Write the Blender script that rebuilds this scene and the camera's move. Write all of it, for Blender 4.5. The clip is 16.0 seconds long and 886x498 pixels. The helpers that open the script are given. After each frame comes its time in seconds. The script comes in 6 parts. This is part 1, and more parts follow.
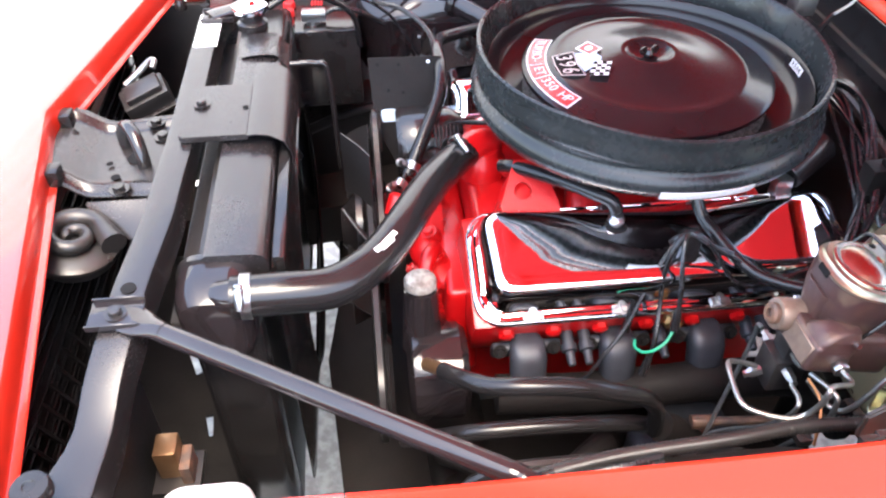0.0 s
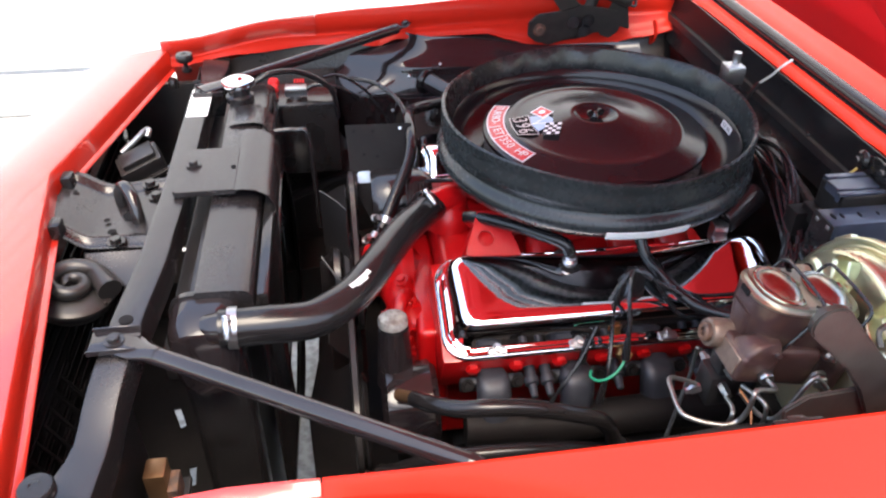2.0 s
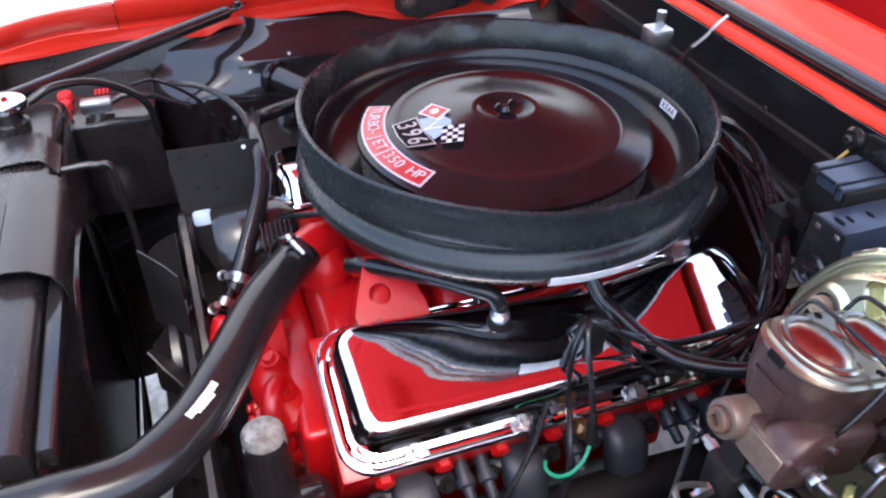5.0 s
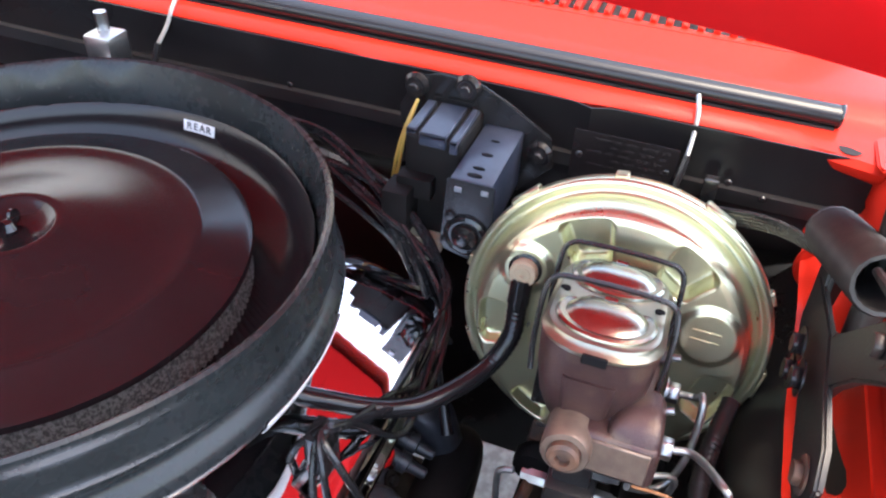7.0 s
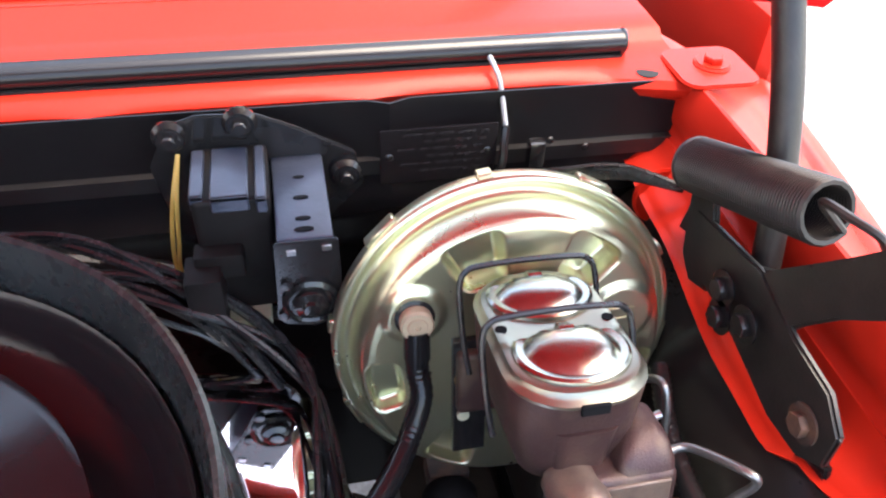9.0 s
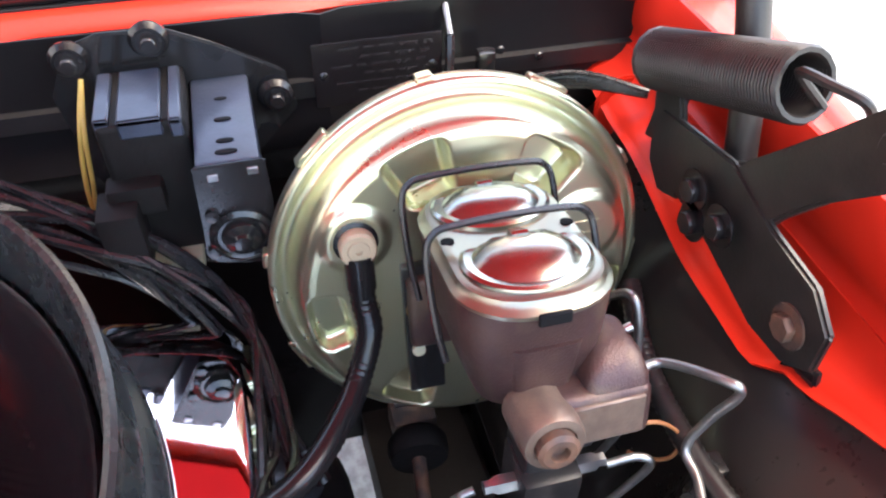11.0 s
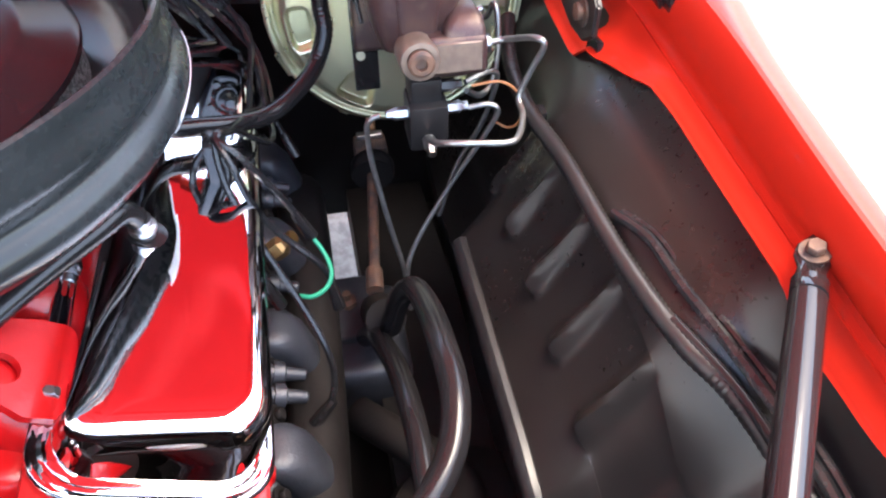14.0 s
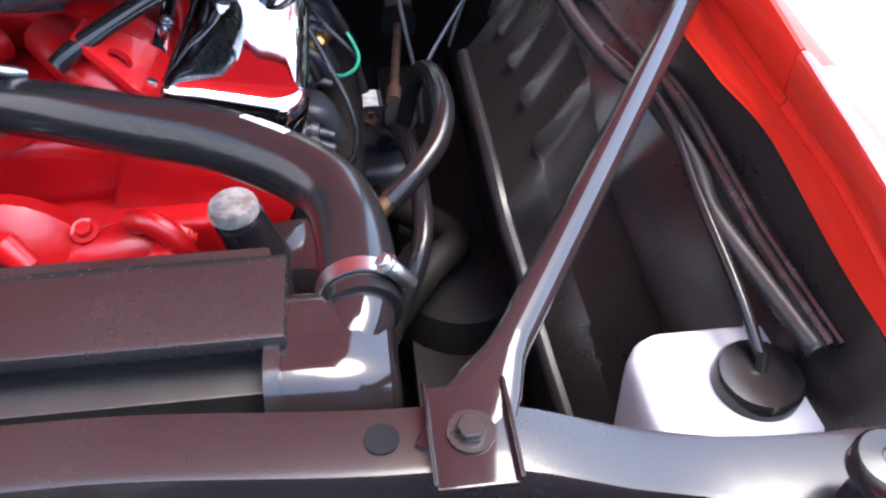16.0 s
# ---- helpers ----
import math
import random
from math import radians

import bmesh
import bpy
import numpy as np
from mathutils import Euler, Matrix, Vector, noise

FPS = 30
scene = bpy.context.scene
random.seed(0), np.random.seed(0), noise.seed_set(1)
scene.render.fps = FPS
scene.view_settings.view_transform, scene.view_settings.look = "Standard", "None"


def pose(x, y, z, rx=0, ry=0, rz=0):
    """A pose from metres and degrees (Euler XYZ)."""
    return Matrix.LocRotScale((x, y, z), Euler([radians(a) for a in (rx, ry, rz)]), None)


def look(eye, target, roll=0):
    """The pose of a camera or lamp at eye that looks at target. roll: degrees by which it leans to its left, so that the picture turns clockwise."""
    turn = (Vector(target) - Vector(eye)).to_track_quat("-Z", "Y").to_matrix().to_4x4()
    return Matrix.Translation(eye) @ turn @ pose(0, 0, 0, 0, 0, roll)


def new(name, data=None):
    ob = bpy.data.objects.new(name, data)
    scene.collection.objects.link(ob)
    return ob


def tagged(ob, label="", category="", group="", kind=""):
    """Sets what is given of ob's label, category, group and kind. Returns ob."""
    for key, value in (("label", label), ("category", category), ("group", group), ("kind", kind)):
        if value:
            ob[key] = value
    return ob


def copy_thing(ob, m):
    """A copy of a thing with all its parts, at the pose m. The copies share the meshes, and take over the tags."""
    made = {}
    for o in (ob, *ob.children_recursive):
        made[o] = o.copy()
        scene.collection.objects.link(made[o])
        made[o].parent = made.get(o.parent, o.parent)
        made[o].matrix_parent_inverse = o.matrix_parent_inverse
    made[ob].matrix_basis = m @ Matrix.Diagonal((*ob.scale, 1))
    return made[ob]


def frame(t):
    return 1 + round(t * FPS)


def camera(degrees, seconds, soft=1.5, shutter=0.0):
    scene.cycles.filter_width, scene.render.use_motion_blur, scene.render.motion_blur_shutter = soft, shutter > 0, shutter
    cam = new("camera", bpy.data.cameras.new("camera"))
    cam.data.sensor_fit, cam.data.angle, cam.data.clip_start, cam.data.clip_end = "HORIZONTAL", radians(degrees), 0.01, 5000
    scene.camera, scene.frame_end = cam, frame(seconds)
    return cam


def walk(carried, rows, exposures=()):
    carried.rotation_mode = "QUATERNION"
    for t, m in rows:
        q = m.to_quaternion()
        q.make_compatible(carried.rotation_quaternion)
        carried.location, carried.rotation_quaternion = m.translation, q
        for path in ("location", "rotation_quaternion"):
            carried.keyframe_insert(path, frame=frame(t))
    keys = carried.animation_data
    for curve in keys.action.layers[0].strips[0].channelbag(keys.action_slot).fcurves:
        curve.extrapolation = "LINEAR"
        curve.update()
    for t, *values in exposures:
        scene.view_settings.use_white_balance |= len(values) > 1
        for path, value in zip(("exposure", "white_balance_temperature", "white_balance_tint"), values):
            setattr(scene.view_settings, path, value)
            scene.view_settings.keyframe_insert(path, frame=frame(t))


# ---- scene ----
# x runs to the car's rear, y to its passenger side, z up; the car's middle is y = 0
cam = camera(59.7, 16.0, 2.2)
PATH = [
    (0, (-0.0955, -1.0499, 1.5320), (0.0736, 0.4163, 0.1820), 0.3),
    (0.5, (-0.0978, -1.0708, 1.5420), (0.0874, 0.4399, 0.2440), 0.3),
    (1, (-0.1178, -1.0957, 1.5530), (0.0909, 0.4536, 0.3050), 0.4),
    (1.5, (-0.1313, -1.1344, 1.5550), (0.0934, 0.4483, 0.3520), 0.6),
    (2, (-0.0924, -1.1731, 1.5470), (0.1406, 0.4299, 0.3750), 0.5),
    (2.5, (-0.0719, -1.2056, 1.5570), (0.1166, 0.4135, 0.3990), 0.4),
    (3, (-0.0524, -1.2018, 1.5530), (-0.0234, 0.4304, 0.3990), -0.1),
    (3.2, (-0.0461, -1.1904, 1.5510), (-0.0734, 0.4422, 0.3970), -0.3),
    (5.3, (-0.0350, -0.7770, 1.4000), (0.6300, 0.6460, 0.1610), 0.9),
    (5.5, (-0.0280, -0.7330, 1.3880), (0.7250, 0.6350, 0.1380), 1.2),
    (6, (-0.0560, -0.6690, 1.3850), (0.9650, 0.4930, 0.1170), 2.0),
    (6.5, (-0.0780, -0.6120, 1.3810), (1.2450, 0.1950, 0.1160), 2.7),
    (7, (-0.0180, -0.5370, 1.3680), (1.4560, -0.0550, 0.1050), 3.3),
    (7.5, (0.0430, -0.4560, 1.3630), (1.5820, -0.3050, 0.0950), 3.8),
    (8, (0.0460, -0.4060, 1.3680), (1.5780, -0.5030, 0.0870), 4.2),
    (8.2, (0.0560, -0.3920, 1.3710), (1.5740, -0.5720, 0.0820), 4.3),
    (10.3, (0.1747, -0.3661, 1.2650), (1.6114, -0.7855, -0.0620), 2.2),
    (10.5, (0.1641, -0.3790, 1.2660), (1.5949, -0.7806, -0.0730), 1.5),
    (11, (0.1264, -0.4009, 1.2710), (1.5297, -0.7963, -0.0990), 1.1),
    (11.5, (0.0758, -0.3951, 1.2810), (1.4524, -0.7945, -0.1140), 0.8),
    (12, (0.0107, -0.3917, 1.2910), (1.3723, -0.7995, -0.1160), 0.8),
    (12.5, (-0.0398, -0.4111, 1.2780), (1.3060, -0.8161, -0.1450), 0.6),
    (13, (-0.1022, -0.4372, 1.2600), (1.2406, -0.8429, -0.1660), 0.6),
    (13.5, (-0.1608, -0.4396, 1.2770), (1.1796, -0.7775, -0.1680), 0.5),
    (14, (-0.2407, -0.4255, 1.2890), (1.1091, -0.7071, -0.1600), 0.9),
    (14.5, (-0.3461, -0.4145, 1.2980), (1.0261, -0.6493, -0.1390), 0.6),
    (15, (-0.4448, -0.3972, 1.3020), (0.9442, -0.6350, -0.1170), 1.1),
    (15.5, (-0.5086, -0.4000, 1.2860), (0.8828, -0.6260, -0.1330), 1.2),
    (16, (-0.5704, -0.4131, 1.2530), (0.8153, -0.6092, -0.1750), 1.2),
]
EXPOSURES = [(0.0, 3.65, 7300, 10), (1.0, 3.5, 7500, 10), (2.0, 2.75, 7500, 10), (2.5, 2.65, 7500, 10), (3.2, 1.9, 7200, 10), (5.3, 3.0, 6700, 10), (6.5, 3.2, 7100, 10), (8.0, 3.1, 7500, 10), (10.5, 3.35, 7400, 10), (14.0, 3.6, 7300, 10), (15.0, 3.55, 7000, 10), (16.0, 3.3, 6500, 10)]
walk(cam, [(t, look(eye, target, roll)) for t, eye, target, roll in PATH], EXPOSURES)

# ---- light ----
world = bpy.data.worlds.new("sky")
scene.world = world
world.use_nodes = True
wn = world.node_tree.nodes
sky = wn.new("ShaderNodeTexSky")
sky.sky_type = "NISHITA"
sky.sun_disc = False
SUN_TO = Vector((0.04, -0.30, 0.95)).normalized()
sky.sun_elevation = math.asin(SUN_TO.z)
sky.sun_rotation = math.atan2(SUN_TO.x, SUN_TO.y)
sky.air_density, sky.dust_density, sky.ozone_density = 1.0, 2.2, 0.8
wn["Background"].inputs["Strength"].default_value = 0.15
world.node_tree.links.new(sky.outputs[0], wn["Background"].inputs["Color"])
sun = new("sun", bpy.data.lights.new("sun", "SUN"))
sun.data.energy, sun.data.angle, sun.data.color = 0.7, radians(40), (1.0, 0.97, 0.93)
sun.matrix_world = look(SUN_TO * 10, (0, 0, 0))


# ---- materials ----
def mat(name, base, rough=0.5, metal=0.0, coat=0.0, second=None, scale=30.0, amount=0.5, bump=0.0, bump_scale=200.0, rough_var=0.1, third=None, island=0.0):
    m = bpy.data.materials.new(name)
    m.use_nodes = True
    n, l = m.node_tree.nodes, m.node_tree.links
    b = n["Principled BSDF"]
    b.inputs["Roughness"].default_value, b.inputs["Metallic"].default_value = rough, metal
    b.inputs["Coat Weight"].default_value, b.inputs["Coat Roughness"].default_value = coat, 0.05
    co = n.new("ShaderNodeTexCoord")
    nz = n.new("ShaderNodeTexNoise")
    nz.inputs["Scale"].default_value, nz.inputs["Detail"].default_value = scale, 6.0
    l.new(co.outputs["Object"], nz.inputs["Vector"])
    ramp = n.new("ShaderNodeValToRGB")
    lo, hi = 0.5 - 0.25 * (1.1 - amount), 0.5 + 0.25 * (1.1 - amount)
    ramp.color_ramp.elements[0].position, ramp.color_ramp.elements[1].position = lo, hi
    ramp.color_ramp.elements[0].color = (*base, 1)
    ramp.color_ramp.elements[1].color = (*(second or [c * 0.8 for c in base]), 1)
    if third:
        e = ramp.color_ramp.elements.new(0.5)
        e.color = (*third, 1)
    l.new(nz.outputs["Fac"], ramp.inputs["Fac"])
    l.new(ramp.outputs["Color"], b.inputs["Base Color"])
    nf = n.new("ShaderNodeTexNoise")
    nf.inputs["Scale"].default_value, nf.inputs["Detail"].default_value = bump_scale, 4.0
    l.new(co.outputs["Object"], nf.inputs["Vector"])
    mr = n.new("ShaderNodeMapRange")
    mr.inputs["To Min"].default_value, mr.inputs["To Max"].default_value = max(0.01, rough - rough_var), min(1, rough + rough_var)
    mx = n.new("ShaderNodeMath")
    mx.operation = "MULTIPLY_ADD"
    mx.inputs[1].default_value, mx.inputs[2].default_value = 0.5, 0.0
    ad = n.new("ShaderNodeMath")
    l.new(nz.outputs["Fac"], ad.inputs[0])
    l.new(nf.outputs["Fac"], ad.inputs[1])
    l.new(ad.outputs[0], mx.inputs[0])
    l.new(mx.outputs[0], mr.inputs["Value"])
    l.new(mr.outputs["Result"], b.inputs["Roughness"])
    if bump:
        bp = n.new("ShaderNodeBump")
        bp.inputs["Strength"].default_value, bp.inputs["Distance"].default_value = bump, 0.001
        l.new(nf.outputs["Fac"], bp.inputs["Height"])
        l.new(bp.outputs["Normal"], b.inputs["Normal"])
    return m


RED = mat("red_body_paint", (0.46, 0.0185, 0.0095), 0.38, 0, 0.12, (0.43, 0.0165, 0.0085), 6, 0.2, 0.02, 400, 0.04)
RED.node_tree.nodes["Principled BSDF"].inputs["Specular IOR Level"].default_value = 0.09
POLISHED = mat("polished_red_body_paint", (0.46, 0.0185, 0.0095), 0.34, 0, 1.0, (0.43, 0.0165, 0.0085), 6, 0.2, 0.02, 400, 0.04)
HOODRED = mat("red_hood_underside_paint", (0.60, 0.010, 0.014), 0.5, 0, 0, (0.54, 0.009, 0.012), 5, 0.3, 0.03, 300, 0.05)
HOODRED.node_tree.nodes["Principled BSDF"].inputs["Specular IOR Level"].default_value = 0.08
UNDERSEAL = mat("black_underseal", (0.0095, 0.008, 0.0078), 0.6, 0, 0, (0.0135, 0.0115, 0.011), 20, 0.5, 0.4, 150, 0.1)
UNDERSEAL.node_tree.nodes["Principled BSDF"].inputs["Specular IOR Level"].default_value = 0.15
ENGINE = mat("engine_red_enamel", (0.52, 0.006, 0.008), 0.33, 0, 0.2, (0.43, 0.004, 0.006), 22, 0.4, 0.35, 160, 0.1)
CHROME = mat("chrome", (0.86, 0.86, 0.88), 0.035, 1.0, 0, (0.80, 0.80, 0.83), 14, 0.3, 0.02, 90, 0.02)
INNER = mat("worn_inner_fender_paint", (0.012, 0.0098, 0.0092), 0.29, 0, 0, (0.019, 0.0155, 0.0142), 9, 0.5, 0.04, 200, 0.08)
INNER.node_tree.nodes["Principled BSDF"].inputs["Specular IOR Level"].default_value = 0.4
SATIN = mat("satin_black_paint", (0.012, 0.0108, 0.011), 0.17, 0, 0.12, (0.019, 0.0175, 0.018), 18, 0.5, 0.05, 300, 0.08)
GLOSS = mat("gloss_black_paint", (0.011, 0.0085, 0.0095), 0.10, 0, 0.06, (0.018, 0.014, 0.015), 9, 0.3, 0.02, 200, 0.04)
LIDBLK = mat("soft_gloss_black_paint", (0.012, 0.0090, 0.0100), 0.19, 0, 0, (0.017, 0.0135, 0.0145), 9, 0.3, 0.02, 200, 0.04)
LIDBLK.node_tree.nodes["Principled BSDF"].inputs["Specular IOR Level"].default_value = 0.36
FIREWALL = mat("firewall_black_paint", (0.0085, 0.0075, 0.0080), 0.20, 0, 0, (0.0125, 0.0108, 0.0112), 11, 0.4, 0.03, 180, 0.06)
FIREWALL.node_tree.nodes["Principled BSDF"].inputs["Specular IOR Level"].default_value = 0.2
MATT = mat("flat_black_paint", (0.013, 0.0118, 0.012), 0.38, 0, 0, (0.019, 0.017, 0.017), 25, 0.6, 0.2, 250, 0.15)
GREYBLK = mat("grey_black_paint", (0.0125, 0.0105, 0.011), 0.27, 0, 0.08, (0.0175, 0.015, 0.0155), 9, 0.3, 0.0, 350, 0.02)
RUBBER = mat("black_rubber", (0.0105, 0.0095, 0.0100), 0.21, 0, 0.05, (0.0145, 0.0132, 0.0138), 16, 0.3, 0.03, 260, 0.04)
RUBBER.node_tree.nodes["Principled BSDF"].inputs["Specular IOR Level"].default_value = 0.35
SEAL = mat("weathered_rubber_seal", (0.014, 0.0158, 0.0165), 0.27, 0, 0, (0.023, 0.0265, 0.029), 12, 0.4, 0.12, 120, 0.10)
SEAL.node_tree.nodes["Principled BSDF"].inputs["Specular IOR Level"].default_value = 0.35
WIRE = mat("wire_sheath", (0.008, 0.008, 0.009), 0.25, 0, 0, (0.018, 0.017, 0.018), 60, 0.5, 0.1, 400, 0.1)
GOLD = mat("gold_cadmium_plate", (0.70, 0.66, 0.42), 0.28, 0.95, 0, (0.74, 0.62, 0.42), 7, 0.1, 0.0, 40, 0.03, (0.67, 0.67, 0.47))
PHOSPHATE = mat("dark_phosphated_steel", (0.019, 0.017, 0.016), 0.42, 0.2, 0, (0.030, 0.026, 0.024), 60, 0.5, 0.15, 400, 0.1)
CAST = mat("brown_cast_iron", (0.080, 0.043, 0.036), 0.36, 0.35, 0, (0.120, 0.080, 0.058), 30, 0.4, 0.5, 700, 0.1, (0.062, 0.032, 0.032))
IRON = mat("grey_cast_iron", (0.040, 0.043, 0.053), 0.40, 0.2, 0, (0.026, 0.028, 0.035), 35, 0.5, 0.5, 400, 0.12)
ZINC = mat("zinc_steel", (0.50, 0.50, 0.50), 0.32, 1.0, 0, (0.36, 0.36, 0.37), 60, 0.5, 0.1, 400, 0.1)
LINE = mat("brake_line_steel", (0.34, 0.345, 0.34), 0.38, 0.9, 0, (0.25, 0.25, 0.245), 80, 0.5, 0.05, 400, 0.08)
BRASS = mat("brass_fitting", (0.42, 0.25, 0.10), 0.35, 0.9, 0, (0.26, 0.16, 0.07), 60, 0.5, 0.1, 300, 0.1)
RUST = mat("rusty_steel", (0.16, 0.085, 0.055), 0.6, 0.3, 0, (0.07, 0.05, 0.045), 60, 0.6, 0.4, 300, 0.1)
PLASTIC = mat("milky_plastic", (0.50, 0.51, 0.54), 0.35, 0, 0, (0.44, 0.45, 0.48), 15, 0.4, 0.05, 150, 0.05)
WHITE = mat("white_print", (0.82, 0.82, 0.80), 0.45, 0, 0, (0.7, 0.7, 0.7), 80, 0.4)
REDPRINT = mat("red_print", (0.62, 0.02, 0.025), 0.3, 0, 0.3, (0.55, 0.02, 0.02), 50, 0.3)
BLUEPRINT = mat("pale_blue_print", (0.35, 0.48, 0.66), 0.3, 0, 0.3, (0.3, 0.42, 0.6), 50, 0.3)
BLKPRINT = mat("black_print", (0.008, 0.008, 0.009), 0.75, 0, 0)
BLKPRINT.node_tree.nodes["Principled BSDF"].inputs["Specular IOR Level"].default_value = 0.1
SILVERPRINT = mat("silver_print", (0.6, 0.6, 0.6), 0.35, 0.5, 0)
GREEN = mat("green_wire_sheath", (0.01, 0.30, 0.16), 0.4)
YELLOW = mat("yellow_wire_sheath", (0.55, 0.36, 0.08), 0.45)
REDWIRE = mat("red_wire_sheath", (0.45, 0.03, 0.05), 0.45)
ORANGEWIRE = mat("copper_brown_wire_sheath", (0.42, 0.17, 0.07), 0.45)
CREAM = mat("cream_plastic", (0.55, 0.52, 0.36), 0.45)
TAN = mat("tan_rubber_plug", (0.42, 0.33, 0.22), 0.5)
COPPER = mat("copper_coloured_steel", (0.30, 0.17, 0.09), 0.35, 0.8)
FILTER = mat("filter_mesh", (0.34, 0.34, 0.32), 0.5, 0.3, 0, (0.12, 0.12, 0.115), 300, 0.8, 0.3, 600)
CONCRETE = mat("concrete", (0.40, 0.39, 0.37), 0.85, 0, 0, (0.26, 0.25, 0.235), 38, 0.7, 0.9, 120, 0.1)
KERB = mat("smooth_pale_concrete", (0.46, 0.47, 0.46), 0.85, 0, 0, (0.40, 0.41, 0.40), 5, 0.4, 0.3, 90, 0.1)
SIDING = mat("white_painted_siding", (0.80, 0.80, 0.78), 0.5, 0, 0, (0.74, 0.74, 0.72), 2, 0.4, 0.1, 60)
TYRE = mat("tyre_rubber", (0.018, 0.018, 0.018), 0.7, 0, 0, (0.03, 0.03, 0.03), 30, 0.5, 0.3, 150)


# blue sky reflection on pump and straps, put into the base colour
BLUEGREY = mat("sky_tinted_grey_paint", (0.040, 0.047, 0.072), 0.34, 0.1, 0.1, (0.028, 0.034, 0.052), 40, 0.5, 0.15, 300, 0.1)
MACHINED = mat("machined_cast_iron", (0.22, 0.160, 0.125), 0.40, 0.45, 0, (0.17, 0.12, 0.095), 90, 0.5, 0.35, 700, 0.1)


# ---- mesh helpers ----
MID = -0.105


def across(s, y):
    """Distance y out from the driver's side plan, mirrored for the passenger side about the car's middle."""
    return -y if s < 0 else y + 2 * MID



def part(name, bm, material, parent=None, label="", smooth=True, m=None):
    me = bpy.data.meshes.new(name)
    bmesh.ops.recalc_face_normals(bm, faces=bm.faces)
    bm.to_mesh(me)
    bm.free()
    ob = new(name, me)
    for mm in (material if isinstance(material, (list, tuple)) else [material]):
        me.materials.append(mm)
    if smooth:
        me.shade_smooth()
        me.set_sharp_from_angle(angle=radians(38))
    if parent:
        ob.parent = parent
    if m is not None:
        ob.matrix_basis = m
    if label:
        tagged(ob, label)
    return ob


def thing(name, label, category, m=None, group="", kind=""):
    ob = new(name)
    ob.empty_display_size = 0.02
    if m is not None:
        ob.matrix_basis = m
    return tagged(ob, label, category, group, kind)


def box(x0, x1, y0, y1, z0, z1, bevel=0.003, seg=2, bm=None):
    own = bm is None
    b = bmesh.new()
    bmesh.ops.create_cube(b, size=1, matrix=Matrix.Translation(((x0 + x1) / 2, (y0 + y1) / 2, (z0 + z1) / 2)) @ Matrix.Diagonal((x1 - x0, y1 - y0, z1 - z0, 1)))
    if bevel:
        bmesh.ops.bevel(b, geom=b.edges[:], offset=bevel, segments=seg, affect="EDGES", profile=0.6)
    return b if own else join(bm, b)


def join(bm, b, m=None):
    if m is not None:
        bmesh.ops.transform(b, matrix=m, verts=b.verts)
    me = bpy.data.meshes.new("tmp")
    b.to_mesh(me)
    b.free()
    bm.from_mesh(me)
    bpy.data.meshes.remove(me)
    return bm


def lathe(profile, n=48, m=None, sweep=2 * math.pi):
    """A turned form: profile of (radius, height) about z."""
    bm = bmesh.new()
    rings = []
    closed = abs(sweep - 2 * math.pi) < 1e-6
    k = n if closed else n + 1
    for r, z in profile:
        if r < 1e-6 and closed:
            rings.append([bm.verts.new((0, 0, z))] * k)
        else:
            rings.append([bm.verts.new((r * math.cos(sweep * i / n), r * math.sin(sweep * i / n), z)) for i in range(k)])
    for a, b in zip(rings, rings[1:]):
        for i in range(n):
            j = (i + 1) % k
            vs = []
            for v in (a[i], a[j], b[j], b[i]):
                if v not in vs:
                    vs.append(v)
            if len(vs) > 2:
                bm.faces.new(vs)
    if m is not None:
        bmesh.ops.transform(bm, matrix=m, verts=bm.verts)
    return bm


def aim(p, d):
    """A frame at p whose z runs along d."""
    return Matrix.Translation(p) @ Vector(d).normalized().to_track_quat("Z", "Y").to_matrix().to_4x4()


def spline(pts, n=8):
    """Points of a smooth curve through pts."""
    p = [Vector(q) for q in pts]
    if len(p) < 3:
        return p
    p = [2 * p[0] - p[1]] + p + [2 * p[-1] - p[-2]]
    out = []
    for a, b, c, d in zip(p, p[1:], p[2:], p[3:]):
        for i in range(n):
            t = i / n
            out.append(0.5 * ((2 * b) + (c - a) * t + (2 * a - 5 * b + 4 * c - d) * t * t + (3 * b - a - 3 * c + d) * t ** 3))
    out.append(p[-2])
    return out


